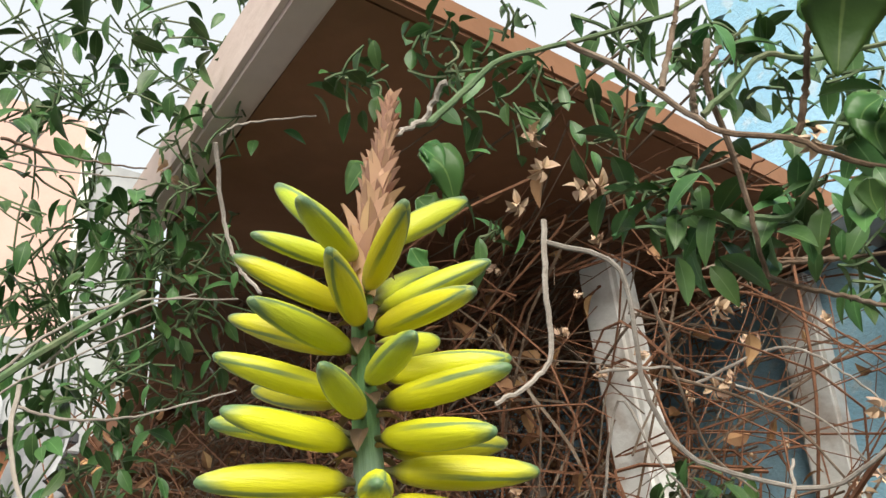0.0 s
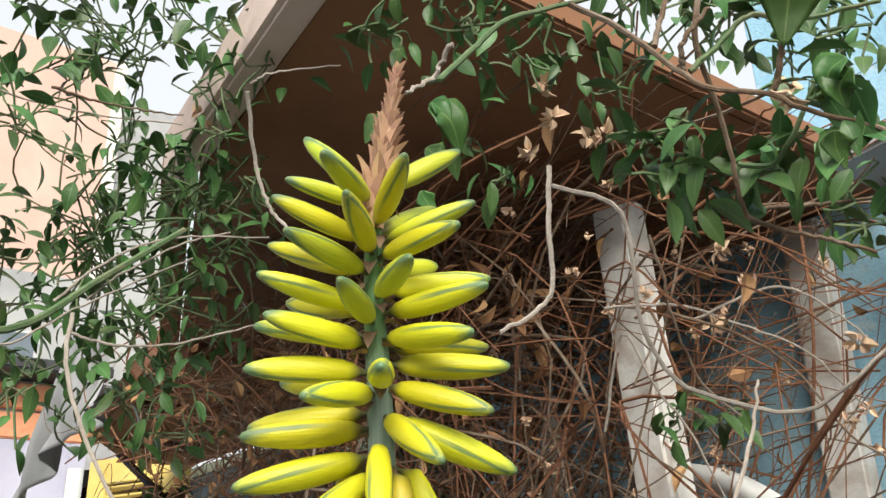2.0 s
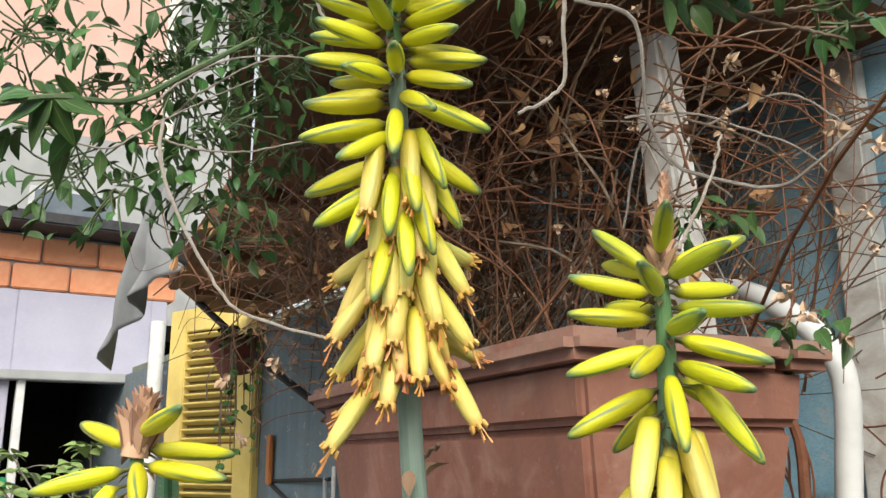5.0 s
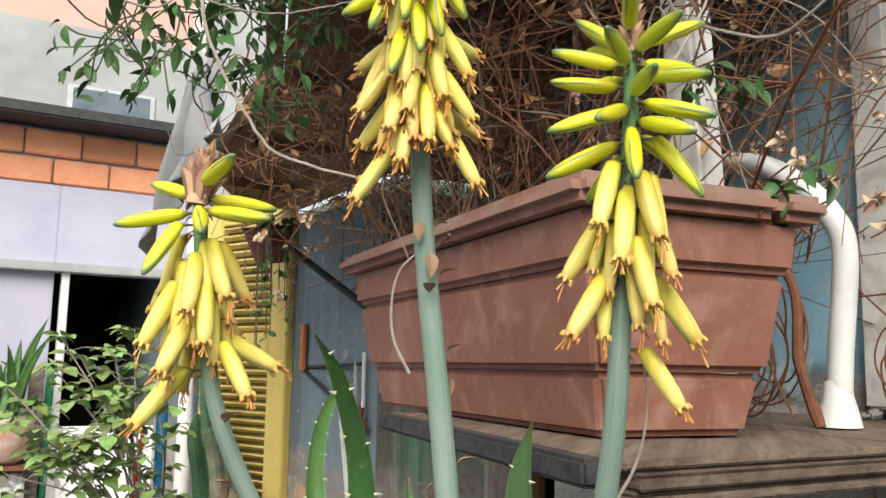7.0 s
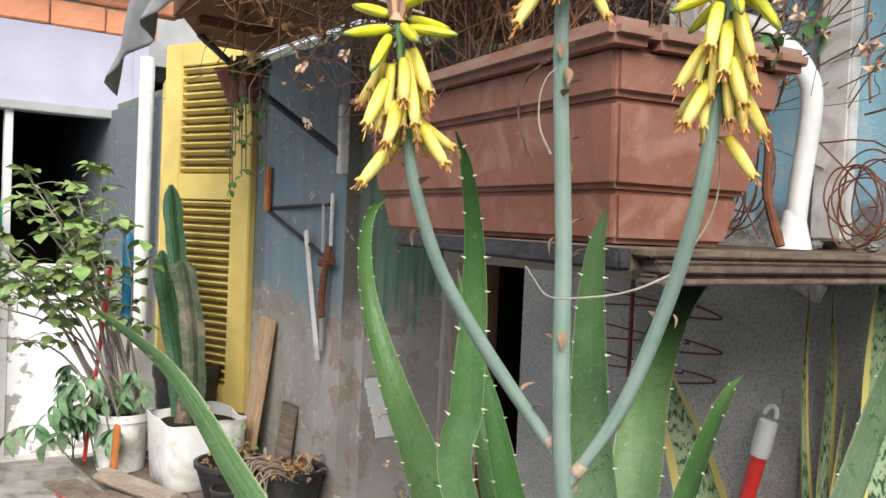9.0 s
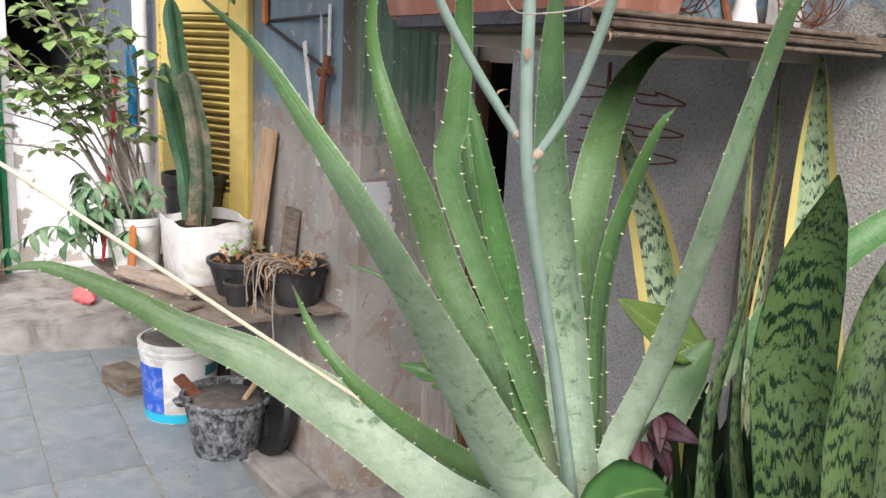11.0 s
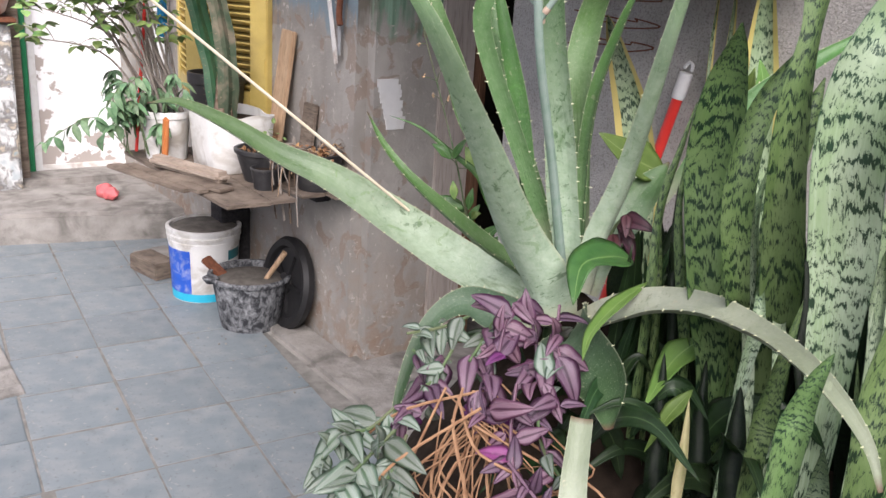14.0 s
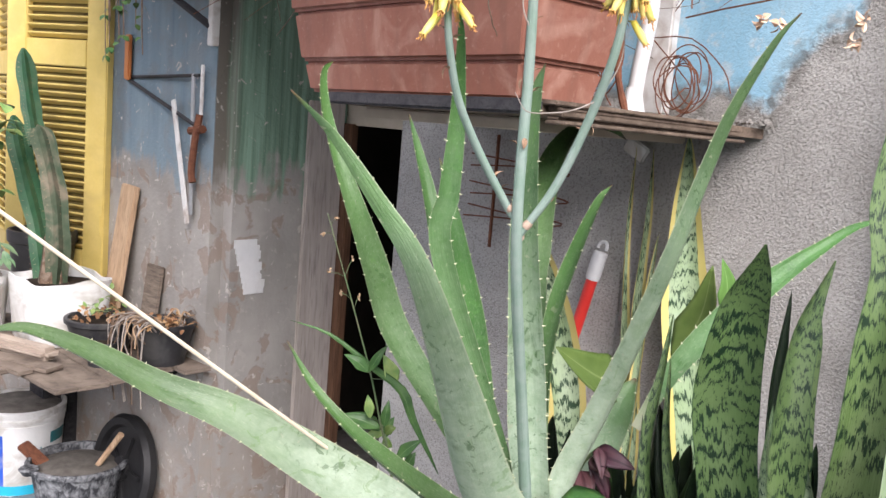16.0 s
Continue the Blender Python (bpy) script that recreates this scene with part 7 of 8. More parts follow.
snake_leaf([(0.737, 0.621, 1.130), (0.736, 0.642, 1.237), (0.737, 0.651, 1.346), (0.731, 0.665, 1.465)], 0.0255, 1, -20)
snake_leaf([(0.541, 0.203, 1.072), (0.545, 0.222, 1.138), (0.561, 0.244, 1.211), (0.583, 0.27, 1.26), (0.613, 0.298, 1.312), (0.648, 0.335, 1.362), (0.68, 0.372, 1.411)], [0.0165, 0.0195, 0.0215, 0.0215, 0.0205, 0.016, 0.0012], 0, 15)
snake_leaf([(0.591, 0.277, 1.032), (0.595, 0.292, 1.081), (0.607, 0.318, 1.134), (0.618, 0.338, 1.163), (0.622, 0.355, 1.186)], [0.026, 0.025, 0.02, 0.012, 0.001], 0, -15)
snake_leaf([(0.459, 0.409, 1.072), (0.466, 0.420, 1.126), (0.466, 0.434, 1.162), (0.461, 0.450, 1.204)], 0.0085, 1, 0)
snake_leaf([(0.467, 0.316, 1.015), (0.472, 0.329, 1.062), (0.481, 0.342, 1.117), (0.497, 0.366, 1.189)], 0.0128, 0, 15)
snake_leaf([(0.463, 0.170, 1.103), (0.469, 0.180, 1.143), (0.477, 0.183, 1.175), (0.490, 0.190, 1.202)], 0.0141, 0, -10)
snake_leaf([(0.390, 0.567, 1.017), (0.382, 0.603, 1.101), (0.376, 0.637, 1.170), (0.374, 0.667, 1.237)], 0.0075, 4, 20)
snake_leaf([(0.406, 0.542, 1.032), (0.393, 0.576, 1.113), (0.378, 0.620, 1.209), (0.382, 0.663, 1.304)], 0.0082, 0, -25)
snake_leaf([(0.472, 0.511, 1.098), (0.465, 0.527, 1.168), (0.462, 0.544, 1.222), (0.470, 0.568, 1.284)], 0.0124, 1, 0)
snake_leaf([(0.533, 0.651, 1.045), (0.524, 0.671, 1.157), (0.520, 0.689, 1.269), (0.529, 0.706, 1.388)], 0.014, 4, 0)
snake_leaf([(0.577, 0.345, 1.015), (0.573, 0.357, 1.056), (0.570, 0.390, 1.121)], 0.0061, 0, 10)
snake_leaf([(0.791, 0.599, 1.045), (0.784, 0.642, 1.193), (0.773, 0.666, 1.330), (0.764, 0.683, 1.466)], 0.0276, 1, 0)
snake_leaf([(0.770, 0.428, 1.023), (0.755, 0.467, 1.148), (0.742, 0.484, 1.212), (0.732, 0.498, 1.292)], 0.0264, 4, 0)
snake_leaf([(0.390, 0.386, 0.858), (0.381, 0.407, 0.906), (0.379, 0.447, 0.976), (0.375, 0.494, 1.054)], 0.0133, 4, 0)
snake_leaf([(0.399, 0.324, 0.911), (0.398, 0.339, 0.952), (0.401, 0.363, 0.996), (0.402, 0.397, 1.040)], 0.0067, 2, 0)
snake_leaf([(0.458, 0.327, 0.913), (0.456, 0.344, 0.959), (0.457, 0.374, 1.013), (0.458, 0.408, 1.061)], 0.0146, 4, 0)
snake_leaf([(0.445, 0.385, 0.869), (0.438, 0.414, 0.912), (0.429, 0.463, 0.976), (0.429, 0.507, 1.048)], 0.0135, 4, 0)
snake_leaf([(0.545, 0.326, 0.930), (0.546, 0.343, 0.976), (0.549, 0.365, 1.019)], 0.0158, 1, 0)
snake_leaf([(0.573, 1.155, 1.003), (0.547, 1.206, 1.246), (0.531, 1.216, 1.414), (0.518, 1.205, 1.570)], 0.042, 3, 0)
snake_leaf([(0.469, 1.222, 0.977), (0.457, 1.270, 1.175), (0.443, 1.281, 1.383), (0.444, 1.280, 1.543)], 0.0101, 3, 60)
snake_leaf([(0.485, 1.220, 0.980), (0.472, 1.259, 1.225), (0.475, 1.268, 1.405), (0.472, 1.265, 1.540)], 0.0118, 3, 40)
snake_leaf([(0.349, 1.194, 1.085), (0.309, 1.263, 1.247), (0.266, 1.304, 1.358), (0.232, 1.323, 1.439)], 0.0378, 3, 0)
snake_leaf([(0.470, 1.204, 0.985), (0.485, 1.238, 1.232), (0.494, 1.242, 1.392)], 0.0101, 3, -30)
snake_leaf([(0.475, 0.440, 1.013), (0.465, 0.478, 1.114), (0.456, 0.511, 1.204), (0.456, 0.542, 1.275)], 0.0079, 1, 25)
snake_leaf([(0.503, 0.440, 1.059), (0.496, 0.469, 1.149), (0.485, 0.497, 1.225), (0.471, 0.529, 1.300)], 0.0076, 1, -20)
snake_leaf([(0.364, 0.568, 1.063), (0.357, 0.595, 1.133), (0.352, 0.625, 1.188), (0.353, 0.648, 1.235)], 0.0062, 0, 30)
snake_leaf([(0.510, 0.349, 1.066), (0.502, 0.367, 1.124), (0.503, 0.395, 1.193), (0.495, 0.429, 1.260)], 0.0056, 4, 40)
snake_leaf([(0.593, 0.366, 1.067), (0.586, 0.389, 1.136), (0.587, 0.415, 1.207), (0.583, 0.441, 1.252)], 0.0067, 1, -40)
# Low filler blades whose near-black colour stands in for shade in the clump.
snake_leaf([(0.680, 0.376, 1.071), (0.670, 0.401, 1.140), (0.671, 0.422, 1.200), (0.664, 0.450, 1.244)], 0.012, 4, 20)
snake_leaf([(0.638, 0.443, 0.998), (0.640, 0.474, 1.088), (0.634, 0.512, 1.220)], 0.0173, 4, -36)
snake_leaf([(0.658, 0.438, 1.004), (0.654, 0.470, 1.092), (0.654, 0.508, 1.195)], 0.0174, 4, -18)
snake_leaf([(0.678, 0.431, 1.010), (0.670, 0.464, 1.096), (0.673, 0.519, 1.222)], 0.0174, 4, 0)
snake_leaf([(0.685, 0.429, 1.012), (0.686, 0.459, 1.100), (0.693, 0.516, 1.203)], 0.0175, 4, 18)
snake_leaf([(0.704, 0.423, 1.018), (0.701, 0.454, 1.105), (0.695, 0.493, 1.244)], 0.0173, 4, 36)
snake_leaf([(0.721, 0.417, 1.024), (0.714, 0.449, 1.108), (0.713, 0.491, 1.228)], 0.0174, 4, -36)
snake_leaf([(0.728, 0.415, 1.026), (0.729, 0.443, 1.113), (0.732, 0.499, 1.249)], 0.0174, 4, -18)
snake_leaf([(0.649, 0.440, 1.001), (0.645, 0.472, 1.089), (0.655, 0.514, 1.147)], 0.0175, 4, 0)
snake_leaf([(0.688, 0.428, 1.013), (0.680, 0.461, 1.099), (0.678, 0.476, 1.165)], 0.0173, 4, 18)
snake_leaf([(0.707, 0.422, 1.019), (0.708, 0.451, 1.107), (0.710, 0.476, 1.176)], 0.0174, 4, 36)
snake_leaf([(0.491, 0.515, 1.143), (0.489, 0.546, 1.206), (0.499, 0.579, 1.282), (0.516, 0.612, 1.352), (0.533, 0.641, 1.4)], [0.017, 0.018, 0.017, 0.012, 0.001], 0, 10)
snake_leaf([(0.353, 0.574, 1.111), (0.353, 0.613, 1.210), (0.371, 0.649, 1.293), (0.384, 0.681, 1.350)], [0.0075, 0.007, 0.005, 0.0008], 0, -50)
# shorter blades crowd the clump's foot, most in the shade-darkened colour
sn = random.Random(52)
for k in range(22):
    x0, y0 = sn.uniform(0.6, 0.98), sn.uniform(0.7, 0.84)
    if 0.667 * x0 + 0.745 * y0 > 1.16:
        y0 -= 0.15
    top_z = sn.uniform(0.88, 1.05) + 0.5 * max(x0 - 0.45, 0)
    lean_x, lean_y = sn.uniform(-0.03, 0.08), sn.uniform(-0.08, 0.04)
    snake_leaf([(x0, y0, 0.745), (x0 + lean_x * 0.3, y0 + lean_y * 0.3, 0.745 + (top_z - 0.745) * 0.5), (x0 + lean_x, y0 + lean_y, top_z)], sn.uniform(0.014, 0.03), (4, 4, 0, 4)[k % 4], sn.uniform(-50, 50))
# added blades close together along the wall, near-black in place of shade
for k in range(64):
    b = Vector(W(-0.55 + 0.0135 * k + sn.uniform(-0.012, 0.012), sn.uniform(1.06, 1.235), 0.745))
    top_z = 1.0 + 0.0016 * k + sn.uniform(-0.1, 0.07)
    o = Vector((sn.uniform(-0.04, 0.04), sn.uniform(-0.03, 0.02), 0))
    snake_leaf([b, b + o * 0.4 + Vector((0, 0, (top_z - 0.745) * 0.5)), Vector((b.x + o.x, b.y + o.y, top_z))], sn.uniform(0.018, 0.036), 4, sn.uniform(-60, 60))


# ---- inch plant, broad leaves and roots below the aloe ----
inch = thing("inch_plant", (0.13, 0.45, 0.95), "purple and silver striped trailing inch plant under the aloe", "inch plant")
ir = random.Random(31)
INCH = []
for key in ("inch_purple", "inch_green", "inch_back", "inch_dark"):
    for w in (0.29, 0.24):
        g = Geo()
        g.blade(spline([(0, 0, 0), (0, 0.3, 0.06), (0, 0.7, 0.04), (0, 1.0, -0.08)], 9), w, 0.012, (0, 0, 1), 0.35, 0, lambda s: (min(s / 0.3, 1) ** 0.6) * (1 - max(s - 0.3, 0) / 0.7) ** 0.75, 4)
        INCH.append((key, g.mesh("leaf", M[key], True, 0)))
EYE_SIDE = Vector((0.2, -1.0, 0.55)).normalized()


def inch_shoot(pts, n, mix, size):
    line = spline(pts, 14)
    part("stem", Geo().tube(line, 0.0022, 6), M["inch_purple"] if mix == "p" else M["vine_green"], inch)
    n = int(n * 1.05)
    for k in range(n):
        p = line[min(2 + int(k / n * 12), 13)] + rvec(0.008)
        out = (rvec() + EYE_SIDE * 0.45).normalized()
        y = (out + Vector((0, 0, -0.55))).normalized()
        z = (EYE_SIDE + rvec(0.8) + Vector((0, 0, 0.4)))
        z = (z - y * z.dot(y)).normalized()
        x = y.cross(z)
        kinds = {"p": (0, 1, 2, 1, 4, 0, 1), "g": (2, 3, 2, 3), "m": (0, 2, 1, 3, 0), "d": (6, 7)}[mix]
        me = INCH[kinds[ir.randrange(len(kinds))]][1]
        placed("leaf", me, Matrix.Translation(p) @ Matrix((x, y, z)).transposed().to_4x4() @ Matrix.Scale(size * ir.uniform(0.65, 1.4), 4), inch)


inch_shoot([(0.191, 0.499, 1.105), (0.175, 0.458, 1.087), (0.172, 0.407, 1.046)], 12, "p", 0.044)
inch_shoot([(0.236, 0.498, 1.096), (0.239, 0.454, 1.067), (0.255, 0.420, 1.039)], 9, "p", 0.05)
inch_shoot([(0.158, 0.484, 1.075), (0.145, 0.439, 1.051), (0.137, 0.410, 1.039)], 11, "m", 0.045)
inch_shoot([(0.119, 0.496, 1.064), (0.086, 0.474, 1.052), (0.046, 0.452, 1.046)], 10, "g", 0.036)
inch_shoot([(0.108, 0.448, 1.034), (0.095, 0.411, 1.009), (0.080, 0.383, 1.004)], 10, "m", 0.04)
inch_shoot([(0.165, 0.412, 1.035), (0.158, 0.381, 1.018), (0.171, 0.349, 0.998)], 9, "p", 0.045)
inch_shoot([(0.200, 0.390, 1.028), (0.203, 0.339, 0.995), (0.217, 0.286, 0.962)], 9, "p", 0.042)
inch_shoot([(0.226, 0.423, 1.048), (0.239, 0.389, 1.020), (0.262, 0.373, 1.010)], 9, "p", 0.042)
inch_shoot([(0.106, 0.398, 1.001), (0.088, 0.354, 0.989), (0.067, 0.327, 0.992)], 9, "p", 0.042)
inch_shoot([(0.061, 0.350, 0.994), (0.037, 0.312, 0.979), (0.008, 0.294, 0.984)], 10, "g", 0.045)
inch_shoot([(0.069, 0.321, 0.980), (0.048, 0.280, 0.962), (0.033, 0.244, 0.951)], 12, "g", 0.048)
inch_shoot([(0.083, 0.321, 0.975), (0.078, 0.270, 0.952), (0.068, 0.236, 0.942)], 10, "g", 0.045)
inch_shoot([(0.038, 0.334, 0.975), (0.000, 0.299, 0.957), (-0.011, 0.273, 0.940)], 8, "g", 0.042)
inch_shoot([(0.208, 0.294, 0.977), (0.231, 0.268, 0.969), (0.253, 0.249, 0.957)], 8, "p", 0.04)
inch_shoot([(0.228, 0.373, 1.012), (0.241, 0.335, 0.982), (0.273, 0.289, 0.964)], 8, "m", 0.035)
inch_shoot([(0.107, 0.460, 1.012), (0.078, 0.454, 1.010), (0.056, 0.446, 1.027)], 6, "m", 0.038)
inch_shoot([(0.202, 0.480, 1.083), (0.216, 0.446, 1.051), (0.216, 0.410, 1.021)], 8, "p", 0.045)
inch_shoot([(0.287, 0.671, 1.138), (0.296, 0.668, 1.165), (0.310, 0.662, 1.185)], 6, "d", 0.045)


roots = thing("root_tangle", (0.15, 0.42, 0.85), "tangle of dry straw-coloured roots below the aloe", "roots")
for k in range(44):
    a = Vector((0.165 + ir.gauss(0, 0.02), 0.36 + ir.uniform(-0.03, 0.05), 1.0 + ir.uniform(-0.02, 0.02)))
    c = Vector((0.15 + ir.gauss(0, 0.028), 0.285 + ir.uniform(-0.03, 0.05), 0.86 - ir.uniform(0, 0.08)))
    b = a.lerp(c, ir.uniform(0.3, 0.6)) + Vector((ir.gauss(0, 0.055), ir.uniform(-0.035, 0.015), ir.uniform(-0.05, 0.05)))
    d = c + Vector((ir.uniform(-0.04, 0.04), ir.uniform(-0.01, 0.03), -ir.uniform(0.02, 0.12)))
    if k % 6 == 0:
        b = b + Vector((-0.045, -0.02, 0.015))
    part("root", Geo().tube(spline([a, b, b.lerp(c, 0.35) + Vector((ir.gauss(0, 0.04), ir.uniform(-0.02, 0.01), ir.uniform(-0.04, 0.03))), b.lerp(c, 0.75) + Vector((ir.gauss(0, 0.03), ir.uniform(-0.02, 0.01), ir.uniform(-0.02, 0.03))), c, d], 24), ir.choice((0.0008, 0.001, 0.0013, 0.0018)), 5), M["root"], roots)


def broad_leaf(owner, pts, width, mat, hint, fold=0.25):
    line = spline(pts, 16)
    g = Geo()
    g.blade(line, width, 0.002, hint, fold, 0, lambda s: (min(s / 0.35, 1) ** 0.7) * (1 - max(s - 0.35, 0) / 0.65) ** 0.85 + 0.02, 6, 0.015)
    return part("leaf", g, M[mat], owner, "", 0)


bromeliad = thing("leafy_understory", (0.33, 0.6, 0.8), "broad glossy green leaves at the foot of the aloe", "plant")
broad_leaf(bromeliad, [(0.323, 0.588, 1.142), (0.293, 0.560, 1.151), (0.258, 0.517, 1.148), (0.254, 0.471, 1.109)], 0.034, "leaf_big", (-0.2, -0.6, 0.8))
broad_leaf(bromeliad, [(0.345, 0.559, 1.122), (0.307, 0.502, 1.105), (0.280, 0.442, 1.086), (0.274, 0.409, 1.062)], 0.014, "leaf_lime", (-0.5, -0.8, 0.4))
broad_leaf(bromeliad, [(0.362, 0.762, 1.228), (0.309, 0.739, 1.253), (0.255, 0.724, 1.288)], 0.035, "leaf_lime", (-0.2, -0.7, 0.7))
broad_leaf(bromeliad, [(0.481, 0.796, 1.329), (0.483, 0.801, 1.370), (0.473, 0.805, 1.406)], 0.016, "leaf_lime", (0.2, -0.9, 0.3))
broad_leaf(bromeliad, [(0.436, 0.845, 1.251), (0.465, 0.841, 1.319), (0.473, 0.840, 1.391)], 0.028, "leaf_lime", (-0.5, -0.8, 0.3))
broad_leaf(bromeliad, [(0.423, 0.550, 1.056), (0.388, 0.512, 1.034), (0.355, 0.425, 1.007)], 0.022, "leaf_lime", (-0.2, -0.6, 0.8))
broad_leaf(bromeliad, [(0.411, 0.451, 1.027), (0.383, 0.419, 1.000), (0.358, 0.365, 0.979)], 0.012, "leaf_lime", (-0.5, -0.8, 0.4))
stub = Geo()
stub.blade(spline([(0.286, 0.217, 0.944), (0.282, 0.265, 0.981), (0.282, 0.318, 1.034)], 12), 0.0165, 0.009, (0.0, -0.8, 0.6), 0.35, 0, lambda s: 1.0 - 0.25 * s, 8)
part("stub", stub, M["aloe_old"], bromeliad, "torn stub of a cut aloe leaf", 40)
weed = thing("slender_weed", (0.05, 0.89, 0.9), "slender seeding weed with green leaves in front of the dark doorway", "weed")
STALK = [(0.049, 0.891, 1.068), (0.036, 0.896, 1.102), (0.016, 0.905, 1.172), (-0.013, 0.917, 1.255), (-0.047, 0.93, 1.347), (-0.069, 0.939, 1.407)]
part("stem", Geo().tube(spline([(0.07, 0.87, 0.98)] + STALK, 26), [0.0021 - 0.00005 * i for i in range(26)], 5), M["vine_green"], weed)
for a, b in (((-0.036, 0.926, 1.317), (-0.06, 0.927, 1.322)), ((-0.036, 0.926, 1.317), (-0.027, 0.93, 1.345)), ((-0.022, 0.921, 1.283), (-0.041, 0.923, 1.294)),
             ((-0.018, 0.92, 1.274), (-0.014, 0.922, 1.289)), ((-0.057, 0.934, 1.377), (-0.074, 0.934, 1.377)), ((-0.063, 0.936, 1.39), (-0.056, 0.938, 1.402))):
    tip = Vector(b)
    part("twig", Geo().tube([a, Vector(a).lerp(tip, 0.5) + Vector((0, 0, 0.002)), tip], 0.0006, 4), M["vine_green"], weed)
    seed = Geo()
    for k in range(5):
        seed.small_leaf(tip + rvec(0.004), rvec(), (0, -1, 0.3), 0.005, 0.0014)
    part("seed_head", seed, M["straw"], weed, "tiny dry seed head")
broad_leaf(weed, [(0.125, 0.839, 1.061), (0.082, 0.849, 1.132), (0.062, 0.855, 1.172), (0.014, 0.859, 1.204), (-0.045, 0.865, 1.243), (-0.102, 0.867, 1.259)], 0.0085, "leaf", (0.1, -0.5, 0.8), 0.5)
for a, b, half, key in (((0.016, 0.839, 1.201), (-0.02, 0.842, 1.223), 0.010, "leaf"), ((0.015, 0.853, 1.197), (0.039, 0.859, 1.237), 0.007, "leaf"),
                        ((0.054, 0.866, 1.177), (0.032, 0.872, 1.219), 0.012, "leaf_shrub"), ((0.02, 0.873, 1.123), (0.014, 0.878, 1.156), 0.008, "leaf_shrub"),
                        ((0.035, 0.886, 1.105), (-0.028, 0.888, 1.119), 0.013, "leaf"), ((0.034, 0.9, 1.095), (-0.003, 0.903, 1.119), 0.010, "leaf"),
                        ((0.038, 0.915, 1.095), (0.043, 0.921, 1.137), 0.008, "leaf"), ((0.038, 0.928, 1.08), (0.011, 0.927, 1.076), 0.009, "leaf_shrub"),
                        ((0.036, 0.94, 1.06), (0.052, 0.94, 1.056), 0.010, "leaf_lime"), ((0.039, 0.957, 1.07), (0.055, 0.958, 1.081), 0.008, "leaf_lime"),
                        ((0.059, 0.966, 1.028), (0.097, 0.971, 1.06), 0.011, "leaf"), ((0.075, 0.978, 1.006), (0.088, 0.982, 1.035), 0.009, "leaf"), ((0.036, 0.96, 1.061), (0.051, 0.965, 1.096), 0.009, "leaf")):
    a, b = Vector(a), Vector(b)
    root = min((Vector(q) for q in STALK), key=lambda q: (q - a).length)
    part("twig", Geo().tube([root, root.lerp(a, 0.5) + Vector((0, 0, 0.004)), a], 0.0008, 4), M["vine_green"], weed)
    broad_leaf(weed, [a, a.lerp(b, 0.5) + Vector((0, -0.003, 0.004)), b], half, key, (0.1, -0.8, 0.6), 0.3)
top_leaves = thing("vine_spray", (0.3, 0.5, 2.0), "spray of glossy vine leaves hanging close by", "vine")
broad_leaf(top_leaves, [(0.282, 0.440, 1.943), (0.280, 0.449, 1.933), (0.277, 0.453, 1.920)], 0.0105, "leaf_big", (0.1, -0.9, 0.4))
broad_leaf(top_leaves, [(0.304, 0.537, 2.012), (0.305, 0.540, 2.008), (0.305, 0.542, 2.005)], 0.005, "leaf_big", (0.1, -0.9, 0.4))
broad_leaf(top_leaves, [(0.318, 0.530, 1.961), (0.312, 0.534, 1.958), (0.310, 0.539, 1.950)], 0.008, "leaf_big", (0.1, -0.9, 0.4))
broad_leaf(top_leaves, [(0.319, 0.531, 1.957), (0.315, 0.536, 1.952), (0.317, 0.540, 1.944)], 0.009, "leaf_big", (0.1, -0.9, 0.4))
broad_leaf(top_leaves, [(0.315, 0.553, 1.943), (0.315, 0.556, 1.936), (0.318, 0.559, 1.928)], 0.007, "leaf_big", (0.1, -0.9, 0.4))
broad_leaf(top_leaves, [(0.165, 0.495, 1.942), (0.172, 0.499, 1.937), (0.174, 0.506, 1.927)], 0.0085, "leaf_big", (0.1, -0.9, 0.4))
broad_leaf(top_leaves, [(0.166, 0.494, 1.943), (0.169, 0.497, 1.941), (0.172, 0.499, 1.937)], 0.006, "leaf_big", (0.1, -0.9, 0.4))
broad_leaf(top_leaves, [(0.150, 0.489, 1.936), (0.146, 0.490, 1.933), (0.142, 0.492, 1.928)], 0.006, "leaf_big", (0.1, -0.9, 0.4))
broad_leaf(top_leaves, [(0.163, 0.498, 1.927), (0.166, 0.500, 1.924), (0.169, 0.502, 1.921)], 0.006, "leaf_big", (0.1, -0.9, 0.4))
broad_leaf(top_leaves, [(0.161, 0.496, 1.909), (0.163, 0.498, 1.905), (0.166, 0.500, 1.902)], 0.004, "leaf_big", (0.1, -0.9, 0.4))
broad_leaf(top_leaves, [(-0.044, 0.504, 1.877), (-0.050, 0.505, 1.866), (-0.055, 0.507, 1.851)], 0.008, "leaf_big", (0.1, -0.9, 0.4))
broad_leaf(top_leaves, [(-0.044, 0.504, 1.877), (-0.042, 0.511, 1.867), (-0.039, 0.519, 1.856)], 0.007, "leaf_big", (0.1, -0.9, 0.4))
broad_leaf(top_leaves, [(-0.050, 0.499, 1.878), (-0.057, 0.493, 1.876), (-0.066, 0.488, 1.870)], 0.006, "leaf_big", (0.1, -0.9, 0.4))
broad_leaf(top_leaves, [(-0.043, 0.505, 1.879), (-0.035, 0.513, 1.875), (-0.026, 0.522, 1.873)], 0.007, "leaf_big", (0.1, -0.9, 0.4))
broad_leaf(top_leaves, [(-0.046, 0.502, 1.877), (-0.055, 0.499, 1.869), (-0.064, 0.494, 1.860)], 0.006, "leaf_big", (0.1, -0.9, 0.4))
